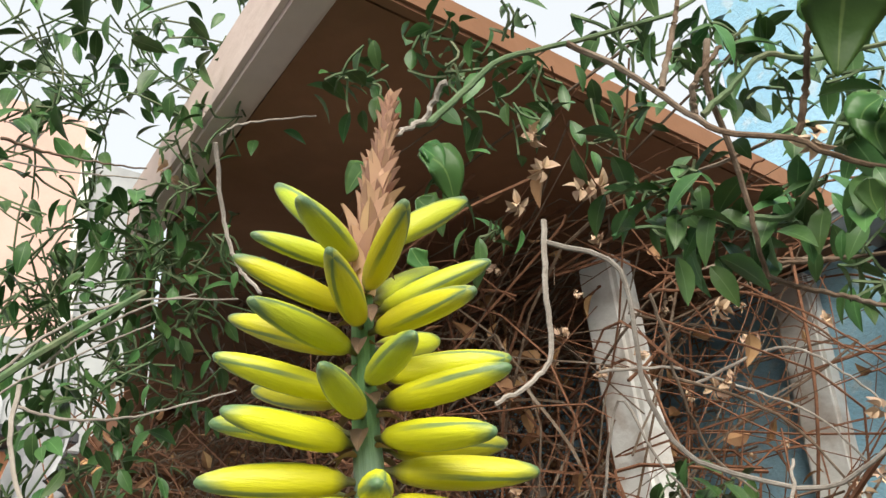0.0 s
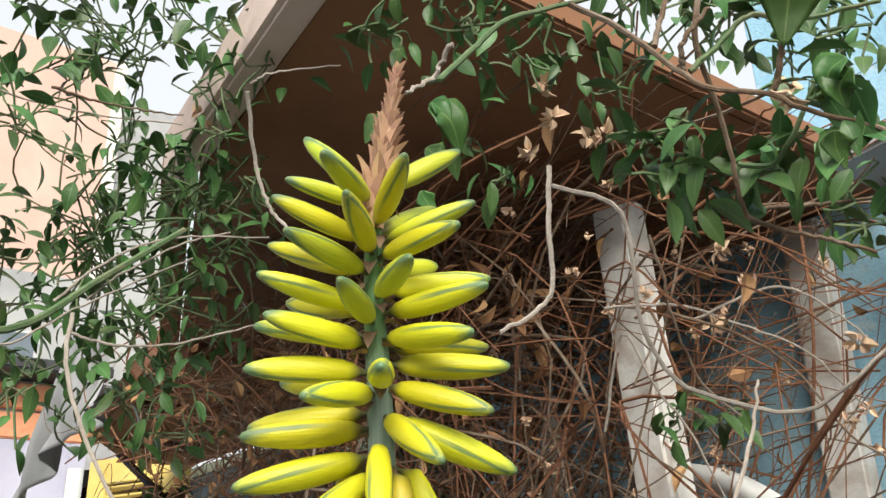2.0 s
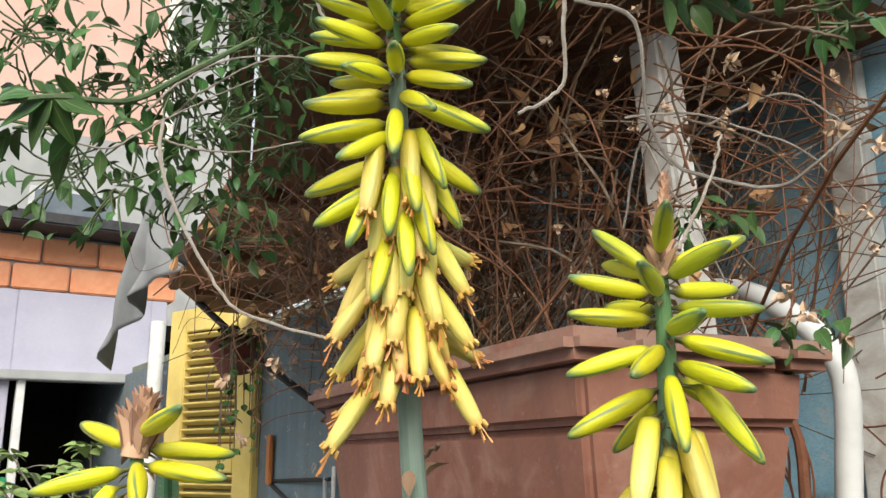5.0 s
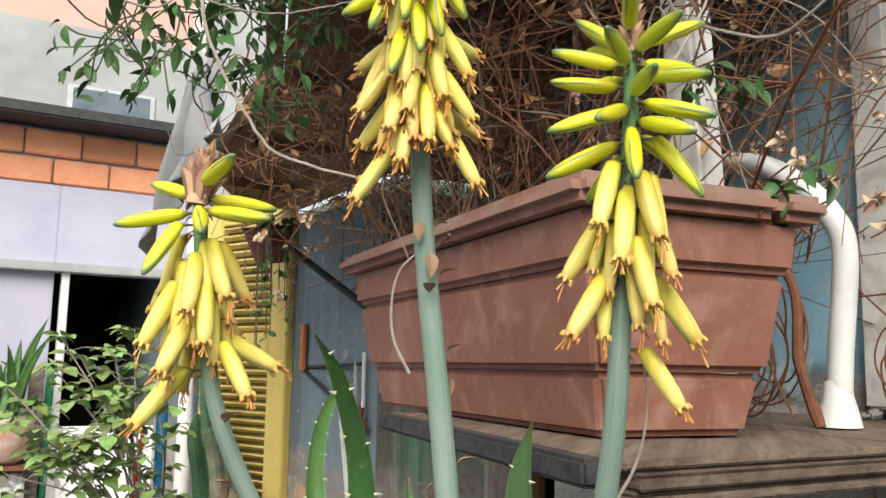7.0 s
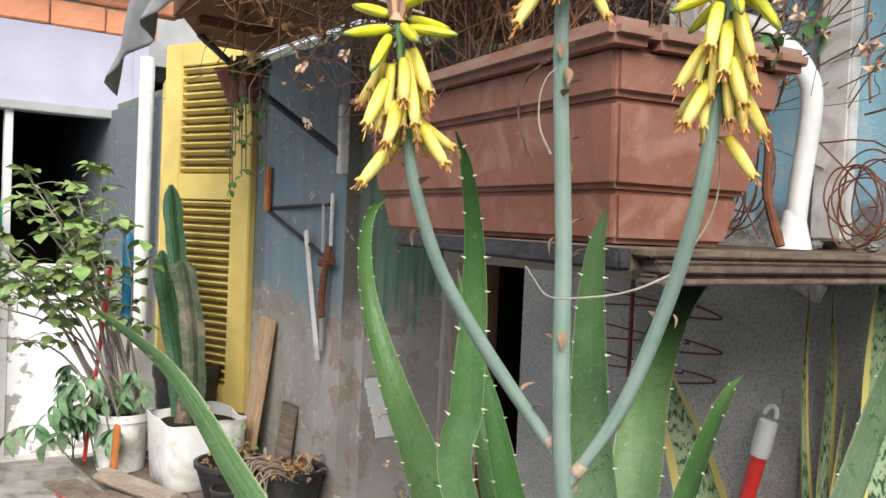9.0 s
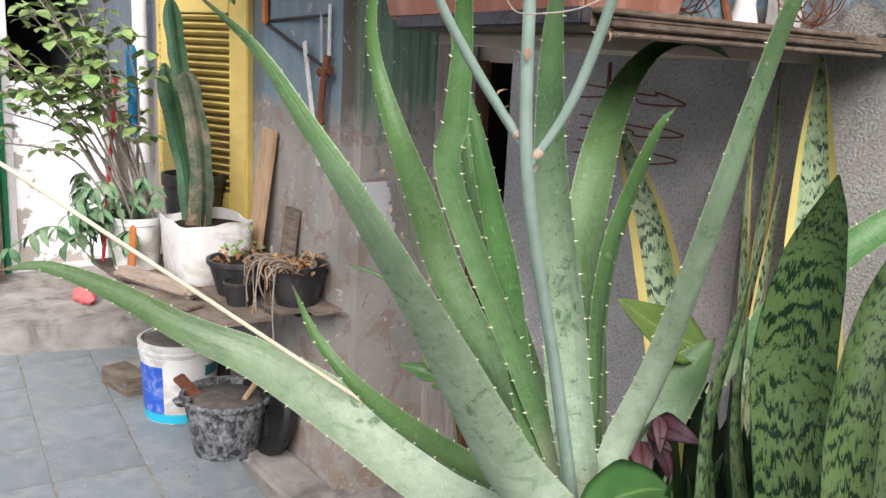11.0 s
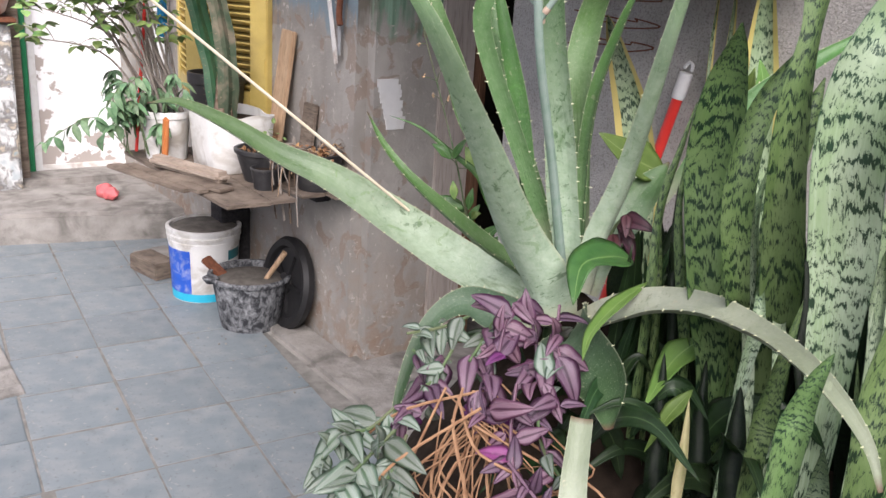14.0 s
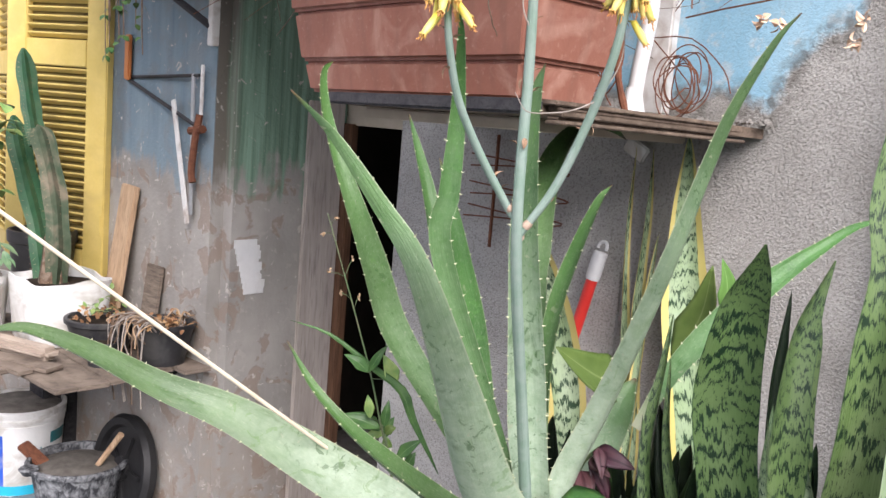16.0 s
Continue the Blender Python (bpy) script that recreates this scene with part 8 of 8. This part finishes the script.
part("branch", Geo().tube(spline([(-0.069, 0.485, 1.868), (-0.044, 0.504, 1.878), (-0.026, 0.541, 1.889), (-0.024, 0.589, 1.926), (-0.016, 0.655, 1.980)], 20), 0.0017, 6), M["vine_green"], top_leaves)


# strap leaves fill the bed's foot, darkened in colour for the shade there
under_rng = random.Random(77)
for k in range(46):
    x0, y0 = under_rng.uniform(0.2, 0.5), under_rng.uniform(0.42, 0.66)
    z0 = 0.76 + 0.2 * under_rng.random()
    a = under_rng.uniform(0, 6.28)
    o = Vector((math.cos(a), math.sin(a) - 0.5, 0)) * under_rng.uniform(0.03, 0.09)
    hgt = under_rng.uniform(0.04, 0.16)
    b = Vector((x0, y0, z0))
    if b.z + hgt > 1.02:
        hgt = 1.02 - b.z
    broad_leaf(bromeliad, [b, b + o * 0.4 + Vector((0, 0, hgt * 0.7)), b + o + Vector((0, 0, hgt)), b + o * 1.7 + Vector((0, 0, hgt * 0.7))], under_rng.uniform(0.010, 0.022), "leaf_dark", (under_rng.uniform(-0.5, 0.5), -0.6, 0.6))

# taller strap leaves beside the clump, in the same shade-darkened colour
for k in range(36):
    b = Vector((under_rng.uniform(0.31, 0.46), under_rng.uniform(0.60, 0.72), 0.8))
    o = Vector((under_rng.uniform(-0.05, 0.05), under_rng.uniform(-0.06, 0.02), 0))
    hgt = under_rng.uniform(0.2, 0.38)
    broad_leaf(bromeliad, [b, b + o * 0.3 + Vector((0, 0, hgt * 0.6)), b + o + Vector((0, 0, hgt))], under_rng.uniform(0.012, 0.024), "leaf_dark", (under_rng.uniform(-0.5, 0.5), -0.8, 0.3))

# ---- the leaning cane ----
single("leaning_cane", Geo().tube([(0.075, 0.775, 1.046), (-0.108, 0.597, 1.247), (-0.22, 0.488, 1.370), (-0.322, 0.389, 1.482)], [0.0023, 0.0023, 0.0021, 0.0018], 8), M["cream_cane"],
       "long cream cane slanting out of the bed", "cane")

# ---- vine over the canopy ----
vine = thing("climbing_vine", W(-0.6, 0.9, 1.78), "half-dry climbing vine tangled under the canopy", "vine")
vr = random.Random(41)


def near_twig(pts):
    line = spline(pts, 26)
    m = M["vine_green"] if len(pts) in (7, 5) else M["twig"]
    part("branch", Geo().tube([p + rvec(0.0006) for p in line], [0.0015 - 0.00002 * i for i in range(26)], 7), m, vine)


def twig(pts, key=None):
    line = spline(pts, 26)
    m = M[key or ("twig_pale", "twig_pale", "twig", "twig_red")[vr.randrange(4)]]
    r = 0.0016 if key else 0.0011
    part("branch", Geo().tube([p + rvec(0.0008) for p in line], [r - 0.00002 * i for i in range(26)], 6), m, vine)


near_twig([(0.160, 0.510, 1.964), (0.165, 0.519, 1.969), (0.176, 0.532, 1.989), (0.189, 0.543, 2.009), (0.217, 0.565, 2.030), (0.265, 0.590, 2.057), (0.288, 0.605, 2.081)])
near_twig([(0.217, 0.565, 2.030), (0.235, 0.571, 2.021), (0.251, 0.569, 2.003), (0.262, 0.566, 1.987), (0.273, 0.561, 1.973), (0.293, 0.559, 1.967), (0.307, 0.560, 1.958), (0.327, 0.567, 1.953), (0.348, 0.564, 1.940)])
near_twig([(0.253, 0.569, 2.003), (0.262, 0.572, 2.032), (0.267, 0.570, 2.048)])
near_twig([(0.266, 0.566, 1.986), (0.281, 0.567, 1.999), (0.295, 0.567, 2.011), (0.317, 0.573, 2.010), (0.350, 0.571, 2.012)])
near_twig([(0.264, 0.567, 1.986), (0.264, 0.559, 1.996), (0.277, 0.558, 2.012)])
near_twig([(0.297, 0.558, 1.967), (0.301, 0.548, 1.981), (0.300, 0.530, 1.989), (0.303, 0.519, 2.002)])
near_twig([(0.274, 0.565, 2.021), (0.271, 0.567, 2.001), (0.277, 0.580, 1.978), (0.281, 0.589, 1.961), (0.283, 0.596, 1.944), (0.287, 0.611, 1.933)])
near_twig([(0.288, 0.647, 1.953), (0.305, 0.648, 1.942), (0.329, 0.654, 1.936), (0.353, 0.659, 1.928)])
near_twig([(0.290, 0.628, 1.969), (0.306, 0.625, 1.966), (0.314, 0.608, 1.973), (0.327, 0.592, 1.994), (0.337, 0.585, 1.999)])
near_twig([(0.308, 0.719, 1.983), (0.338, 0.713, 1.979), (0.377, 0.701, 1.974)])
twig([(0.009, 0.673, 2.081), (0.007, 0.696, 2.043), (0.015, 0.704, 2.013), (0.029, 0.706, 1.995)], "twig_pale")
twig([(-0.123, 0.713, 1.956), (-0.117, 0.705, 1.920), (-0.099, 0.703, 1.879), (-0.074, 0.704, 1.836), (-0.043, 0.703, 1.801), (0.02, 0.707, 1.780)], "twig_pale")
twig([(0.198, 0.657, 1.995), (0.195, 0.653, 1.955), (0.194, 0.655, 1.922), (0.181, 0.648, 1.907), (0.168, 0.639, 1.898)], "twig_pale")
twig([(0.194, 0.734, 2.019), (0.231, 0.723, 1.997), (0.239, 0.725, 1.969), (0.239, 0.730, 1.925), (0.253, 0.729, 1.890), (0.271, 0.721, 1.876), (0.314, 0.719, 1.863), (0.336, 0.703, 1.871), (0.359, 0.694, 1.889)], "twig_pale")
twig([(0.264, 0.837, 2.035), (0.321, 0.839, 2.020), (0.361, 0.844, 1.989), (0.382, 0.846, 1.970), (0.417, 0.841, 1.957)])
twig([(0.264, 0.815, 1.953), (0.308, 0.817, 1.933), (0.339, 0.820, 1.907), (0.361, 0.814, 1.865), (0.391, 0.811, 1.840)])
twig([(0.211, 0.883, 1.887), (0.230, 0.858, 1.952), (0.248, 0.857, 1.914), (0.270, 0.864, 1.879), (0.285, 0.859, 1.836), (0.302, 0.862, 1.785)])
twig([(0.253, 0.560, 1.791), (0.260, 0.576, 1.808), (0.272, 0.588, 1.836), (0.277, 0.592, 1.855)])
twig([(0.326, 0.854, 1.828), (0.335, 0.850, 1.844), (0.350, 0.835, 1.857), (0.354, 0.819, 1.878)])
twig([(0.149, 0.532, 1.707), (0.132, 0.543, 1.693), (0.130, 0.546, 1.667), (0.141, 0.550, 1.639)])
twig([(-0.451, 1.351, 1.789), (-0.446, 1.347, 1.828), (-0.396, 1.340, 1.867), (-0.321, 1.331, 1.894), (-0.215, 1.308, 1.917)])
twig([(-0.238, 1.118, 1.742), (-0.246, 1.113, 1.757), (-0.191, 1.076, 1.777), (-0.102, 1.049, 1.788)])
twig([(-0.216, 0.695, 1.950), (-0.182, 0.726, 1.944), (-0.148, 0.742, 1.968), (-0.108, 0.759, 1.993), (-0.072, 0.771, 2.012)])
twig([(-0.164, 0.785, 1.993), (-0.138, 0.783, 2.009), (-0.087, 0.780, 2.028), (-0.054, 0.792, 2.039)])
twig([(-0.250, 0.691, 2.157), (-0.211, 0.732, 2.147), (-0.165, 0.769, 2.145), (-0.109, 0.803, 2.147)])
twig([(0.265, 0.840, 2.022), (0.313, 0.818, 2.007), (0.351, 0.816, 1.988), (0.392, 0.816, 1.950)])
twig([(0.280, 0.840, 1.954), (0.335, 0.826, 1.968), (0.365, 0.824, 1.951), (0.388, 0.823, 1.925)])
twig([(0.219, 0.841, 1.968), (0.271, 0.838, 1.965), (0.314, 0.837, 1.945), (0.351, 0.835, 1.923), (0.386, 0.853, 1.885)])
twig([(0.250, 0.730, 1.977), (0.256, 0.738, 1.953), (0.259, 0.745, 1.928), (0.271, 0.753, 1.891), (0.291, 0.753, 1.869)])
twig([(-0.144, 0.721, 1.969), (-0.119, 0.729, 1.995), (-0.080, 0.744, 2.017), (-0.023, 0.792, 2.031)])
twig([(-0.099, 0.629, 2.074), (-0.077, 0.659, 2.076), (-0.048, 0.698, 2.086)])
twig([(-0.137, 0.733, 1.950), (-0.113, 0.751, 1.944), (-0.085, 0.790, 1.954), (-0.036, 0.830, 1.978)])
twig([(-0.011, 0.721, 2.120), (0.004, 0.723, 2.128), (0.045, 0.751, 2.146)])
twig([(0.176, 0.486, 1.961), (0.168, 0.491, 1.952), (0.163, 0.483, 1.943), (0.162, 0.475, 1.936)])
tangle = Geo()
tangle_red = Geo()
for k in range(900):
    far_k = k % 5 == 0
    u0 = vr.uniform(-0.98, -0.30) if not far_k else vr.uniform(-1.7, -0.8)
    if u0 > -0.6 and k % 4:
        u0 -= 0.27
    v0 = vr.uniform(0.76, 1.24)
    a = W(u0, v0, vr.uniform(1.76, 1.95) if vr.random() < 0.55 and not far_k else vr.uniform(1.95, 2.15))
    du, dv = vr.gauss(0, 0.12), vr.gauss(0, 0.08)
    b = a + U2 * du + V2 * dv + Vector((0, 0, vr.uniform(-0.04, 0.22)))
    c = b + U2 * vr.gauss(0, 0.14) + V2 * vr.gauss(0, 0.07) + Vector((0, 0, vr.uniform(-0.1, 0.2)))
    pts = []
    for q in (a, b, c):
        q = q.copy()
        vv = q.dot(V2)
        if vv > 1.25:
            q -= V2 * (vv - 1.25)
        if vv < 0.70:
            q += V2 * (0.70 - vv)
        q.z = min(max(q.z, 1.70 if -1.0 < q.dot(U2) < -0.35 else 1.62), 2.17)
        pts.append(q)
    if not far_k and pts[0].z < 1.96:
        pts[0].z = 1.765
    (tangle if k % 2 else tangle_red).tube(spline(pts, 10), vr.choice((0.0005, 0.0006, 0.0008, 0.0011, 0.0016)), 4, False)
litter = Geo()
for k in range(520):
    q = W(vr.uniform(-1.35, -0.55), vr.uniform(0.7, 1.2), vr.uniform(1.9, 2.17))
    if q.z > 2.1 and q.dot(V2) < 0.9 + 0.1 * (q.dot(U2) + 0.5):
        q.z -= 0.12
    e1 = q + U2 * vr.gauss(0, 0.12) + V2 * vr.gauss(0, 0.06) + Vector((0, 0, vr.gauss(0, 0.05)))
    e2 = e1 + U2 * vr.gauss(0, 0.1) + V2 * vr.gauss(0, 0.06) + Vector((0, 0, vr.gauss(-0.02, 0.06)))
    line = []
    for w in (q, e1, e2):
        w = w.copy()
        w.z = min(w.z, 2.165)
        vv = w.dot(V2)
        line.append(w + V2 * (min(max(vv, 0.7), 1.25) - vv))
    line = spline(line, 9)
    (tangle if k % 3 == 0 else tangle_red).tube(line, vr.choice((0.0005, 0.0007, 0.0009, 0.0014)), 4, False)
    for j in range(vr.randint(0, 2)):
        litter.small_leaf(line[vr.randrange(9)] + rvec(0.004), rvec(), rvec(), vr.uniform(0.012, 0.03), vr.uniform(0.003, 0.008), 0.6, 0.6)
tagged(part("dry_leaf_litter", litter, M["dry_leaf"], vine, "curled dry brown leaves caught in the twigs"), kind="stuff")
tagged(part("dry_twig_mass", tangle, M["twig"], vine, "mass of dry grey-brown twigs"), kind="stuff")
tagged(part("dry_twig_mass", tangle_red, M["twig_red"], vine, "mass of dry red-brown twigs"), kind="stuff")
foliage = Geo()
fine = Geo()


def cluster(x, y, z, r, n, size):
    c = Vector((x, y, z))
    for k in range(n):
        p = c + rvec(r)
        d = (rvec() + Vector((0, 0, -0.35))).normalized()
        ln = size * vr.uniform(0.6, 1.15)
        foliage.small_leaf(p, d, Vector((vr.uniform(-0.6, 0.6), vr.uniform(-0.9, 0.3), 0.8)), ln * 1.08, ln * vr.uniform(0.20, 0.29), 0.35, 0.35)
        if k % 2 == 0:
            fine.tube(spline([p, p.lerp(c, 0.5) + rvec(r * 0.2), c + rvec(r * 0.25)], 6), 0.0009, 4, False)


cluster(-0.200, 0.761, 2.275, 0.09, 28, 0.0269)
cluster(-0.166, 0.814, 2.244, 0.1, 40, 0.0252)
cluster(-0.157, 0.828, 2.320, 0.08, 28, 0.0252)
cluster(-0.215, 0.798, 2.219, 0.08, 21, 0.0235)
cluster(-0.103, 0.838, 2.262, 0.07, 21, 0.0235)
cluster(-0.178, 0.879, 2.137, 0.08, 36, 0.0218)
cluster(-0.132, 0.915, 2.120, 0.08, 36, 0.0218)
cluster(-0.232, 0.849, 2.125, 0.07, 21, 0.0218)
cluster(-0.198, 0.958, 2.078, 0.07, 18, 0.0202)
cluster(-0.054, 0.829, 2.301, 0.06, 18, 0.0218)
cluster(0.039, 0.767, 2.255, 0.05, 12, 0.026)
cluster(0.088, 0.731, 2.156, 0.03, 9, 0.022)
cluster(0.146, 0.646, 2.115, 0.03, 12, 0.017)
cluster(0.156, 0.660, 2.100, 0.03, 12, 0.017)
cluster(0.270, 0.629, 1.997, 0.022, 14, 0.021)
cluster(0.259, 0.644, 1.971, 0.025, 16, 0.022)
cluster(0.284, 0.650, 1.973, 0.02, 11, 0.022)
cluster(0.311, 0.644, 1.972, 0.025, 14, 0.021)
cluster(0.317, 0.627, 1.980, 0.015, 9, 0.02)
cluster(0.323, 0.560, 1.968, 0.015, 8, 0.025)
cluster(0.325, 0.572, 1.946, 0.012, 6, 0.025)
cluster(0.244, 0.595, 2.054, 0.03, 16, 0.016)
cluster(0.297, 0.610, 2.056, 0.02, 12, 0.019)
cluster(0.357, 0.707, 1.978, 0.03, 12, 0.019)
cluster(0.191, 0.614, 2.080, 0.02, 9, 0.016)
cluster(0.088, 0.688, 2.128, 0.03, 11, 0.02)
cluster(0.155, 0.662, 2.097, 0.025, 9, 0.018)
cluster(0.182, 0.720, 2.105, 0.03, 12, 0.02)
cluster(0.169, 0.710, 2.022, 0.02, 8, 0.018)
cluster(0.202, 0.668, 2.093, 0.03, 12, 0.019)
cluster(0.239, 0.691, 2.057, 0.03, 12, 0.019)
cluster(0.252, 0.660, 2.008, 0.03, 12, 0.02)
cluster(-0.224, 0.887, 2.057, 0.06, 21, 0.0218)
cluster(-0.168, 0.929, 2.039, 0.06, 21, 0.0218)
cluster(-0.241, 0.893, 2.011, 0.06, 18, 0.0218)
cluster(-0.215, 0.980, 1.980, 0.06, 21, 0.0218)
cluster(-0.115, 0.911, 2.004, 0.05, 16, 0.0202)
cluster(-0.077, 0.807, 2.138, 0.05, 18, 0.0218)
cluster(-0.033, 0.793, 2.190, 0.05, 16, 0.0218)
cluster(-0.168, 0.814, 2.145, 0.05, 18, 0.0202)
cluster(-0.135, 0.851, 2.118, 0.05, 21, 0.0202)
cluster(-0.089, 0.849, 2.047, 0.05, 21, 0.0202)
cluster(-0.184, 0.842, 2.075, 0.05, 18, 0.0202)
cluster(-0.237, 0.871, 2.073, 0.05, 16, 0.0202)
cluster(-0.044, 0.793, 2.083, 0.04, 13, 0.0185)
cluster(-0.104, 0.821, 2.193, 0.05, 13, 0.0202)
cluster(-0.215, 0.742, 2.129, 0.07, 25, 0.0235)
cluster(-0.247, 0.776, 2.023, 0.06, 21, 0.0218)
cluster(-0.186, 0.809, 2.051, 0.08, 40, 0.0218)
cluster(-0.111, 0.837, 2.086, 0.07, 32, 0.0218)
cluster(-0.145, 0.851, 2.014, 0.06, 18, 0.0202)
cluster(-0.160, 0.873, 1.916, 0.03, 10, 0.0168)
cluster(0.266, 0.930, 1.906, 0.025, 11, 0.02)
cluster(0.305, 0.928, 1.903, 0.02, 9, 0.022)
cluster(0.322, 0.890, 1.793, 0.02, 9, 0.022)
cluster(0.144, 0.713, 2.046, 0.02, 8, 0.02)
cluster(-0.056, 0.525, 1.871, 0.03, 12, 0.0202)
cluster(0.363, 0.702, 1.956, 0.02, 9, 0.02)
cluster(-0.251, 0.693, 2.038, 0.06, 21, 0.0218)
cluster(-0.225, 0.713, 2.044, 0.04, 13, 0.0202)
cluster(0.345, 0.758, 1.772, 0.015, 6, 0.02)
cluster(0.268, 0.728, 2.144, 0.04, 14, 0.022)
cluster(0.298, 0.750, 2.141, 0.04, 16, 0.022)
cluster(0.327, 0.743, 2.144, 0.04, 16, 0.022)
cluster(0.349, 0.735, 2.111, 0.04, 14, 0.02)
cluster(0.369, 0.722, 2.120, 0.035, 12, 0.02)
cluster(0.371, 0.695, 2.067, 0.03, 11, 0.02)
cluster(0.370, 0.643, 2.051, 0.03, 11, 0.02)
cluster(-0.216, 0.851, 1.922, 0.05, 13, 0.0202)
cluster(-0.175, 0.874, 1.941, 0.05, 13, 0.0202)
cluster(-0.131, 0.906, 1.912, 0.05, 13, 0.0185)
for x, y, z, r, n in ((-0.27, 0.80, 1.96, 0.07, 26), (-0.20, 0.78, 1.93, 0.06, 22), (-0.30, 0.74, 2.06, 0.07, 24), (-0.13, 0.80, 1.97, 0.05, 18), (-0.33, 0.86, 1.99, 0.08, 24), (-0.26, 0.90, 2.12, 0.07, 22)):
    cluster(x, y, z, r, n, 0.021)
tagged(part("foliage", foliage, M["leaf"], vine, "small green vine leaves"), kind="stuff")
tagged(part("leafy_spray", fine, M["vine_green"], vine), kind="stuff")
blooms = Geo()


def dry_bloom(x, y, z, size):
    for k in range(9):
        d = rvec().normalized()
        blooms.small_leaf(Vector((x, y, z)) + d * size * 0.15, d, rvec(), size * vr.uniform(0.5, 0.9), size * vr.uniform(0.2, 0.35), 0.6, 0.5)


dry_bloom(-0.108, 0.835, 2.169, 0.011)
dry_bloom(-0.111, 0.831, 2.173, 0.011)
dry_bloom(0.196, 0.730, 2.092, 0.011)
dry_bloom(0.198, 0.741, 2.073, 0.011)
dry_bloom(0.220, 0.722, 2.045, 0.011)
dry_bloom(0.230, 0.722, 2.045, 0.011)
dry_bloom(0.180, 0.751, 2.055, 0.011)
dry_bloom(0.305, 0.566, 1.970, 0.011)
dry_bloom(0.302, 0.823, 1.997, 0.011)
dry_bloom(0.295, 0.859, 1.954, 0.011)
dry_bloom(-0.193, 0.922, 2.019, 0.011)
dry_bloom(0.322, 0.847, 1.979, 0.011)
dry_bloom(0.318, 0.757, 1.804, 0.01)
dry_bloom(0.330, 0.758, 1.789, 0.01)
dry_bloom(0.352, 0.757, 1.775, 0.01)
dry_bloom(0.367, 0.680, 1.872, 0.01)
dry_bloom(0.354, 0.727, 1.900, 0.01)
dry_bloom(-0.178, 0.920, 1.775, 0.01)
dry_bloom(-0.132, 0.933, 1.791, 0.01)
dry_bloom(-0.211, 1.023, 1.722, 0.01)
dry_bloom(0.357, 0.627, 1.734, 0.01)
dry_bloom(0.362, 0.629, 1.722, 0.01)
dry_bloom(0.515, 0.897, 1.728, 0.016)
dry_bloom(0.537, 0.890, 1.722, 0.016)
dry_bloom(0.613, 0.805, 1.725, 0.016)
dry_bloom(0.606, 0.812, 1.697, 0.016)
for k in range(150):
    q = W(vr.uniform(-1.3, -0.3), vr.uniform(0.75, 1.15), vr.uniform(1.8, 2.12))
    dry_bloom(q.x, q.y, q.z, vr.uniform(0.005, 0.010))
tagged(part("dry_blossom_litter", blooms, M["dry_pale"], vine, "crumpled dry blossoms and bracts"), kind="stuff")

# ---- pieces of floor and wall ----
tr = random.Random(2)
tu = 0.318
floor_tiles = thing("slate_paving", W(-3, 0.5, 0), "grey-blue square slate paving slabs with sandy joints", "paving", kind="structure")
part("joint_mortar", Geo().ubox(-4.9, 0.4, -3.0, 1.25, -0.03, 0.0078, 0), plain("sandy_joint_mortar", (0.15, 0.145, 0.132), (0.27, 0.26, 0.24), 20, 0.95, 0.5, 90, 0.1), floor_tiles, "pale sandy joints")
SLABS = [Geo().box(Matrix.Identity(4), (tu - 0.004 - 0.001 * (k % 2), tu - 0.004 - 0.001 * (k // 2), 0.03), 0.003).mesh("slab", M["slate"], True, 30) for k in range(4)]
PAVING = WALL @ Matrix.Translation((-3.35, 0.333, 0)) @ Matrix.Rotation(radians(-5.4), 4, "Z")
for i in range(-3, 12):
    for j in range(-11, 4):
        m = PAVING @ Matrix.Translation(((i + 0.5) * tu + tr.uniform(-0.002, 0.002), (j + 0.5) * tu + tr.uniform(-0.002, 0.002), -0.005 + tr.uniform(-0.0018, 0.0018))) @ Matrix.Rotation(tr.uniform(-0.004, 0.004), 4, "X")
        if m.translation.dot(V2) < 1.22:
            placed("slab", SLABS[tr.randrange(4)], m, floor_tiles)
course = thing("brick_course", W(-5.1, 0.2, 2.6), "course of orange hollow clay bricks above the lilac wall", "brick wall", kind="structure")
BRICK = [Geo().box(Matrix.Identity(4), (0.13, 0.285, 0.15 - 0.01), 0.008).mesh("brick", M["brick"], True, 30), Geo().box(Matrix.Identity(4), (0.16, 0.285, 0.05), 0.008).mesh("brick", M["brick"], True, 30)]
for j, (z, b) in enumerate(((2.675, 0), (2.832, 0))):
    for i in range(17):
        m = WALL @ Matrix.Translation((-5.06 + tr.uniform(-0.006, 0.006), -3.2 + 0.295 * i + (0.14 if j == 1 else 0.0), z)) @ Matrix.Rotation(tr.uniform(-0.015, 0.015), 4, "X")
        placed("brick", BRICK[b], m, course)
part("mortar", Geo().ubox(-5.2, -5.03, -3.5, 1.62, 2.6, 2.92, 0.004), M["grey_render"], course, "grey mortar bed")
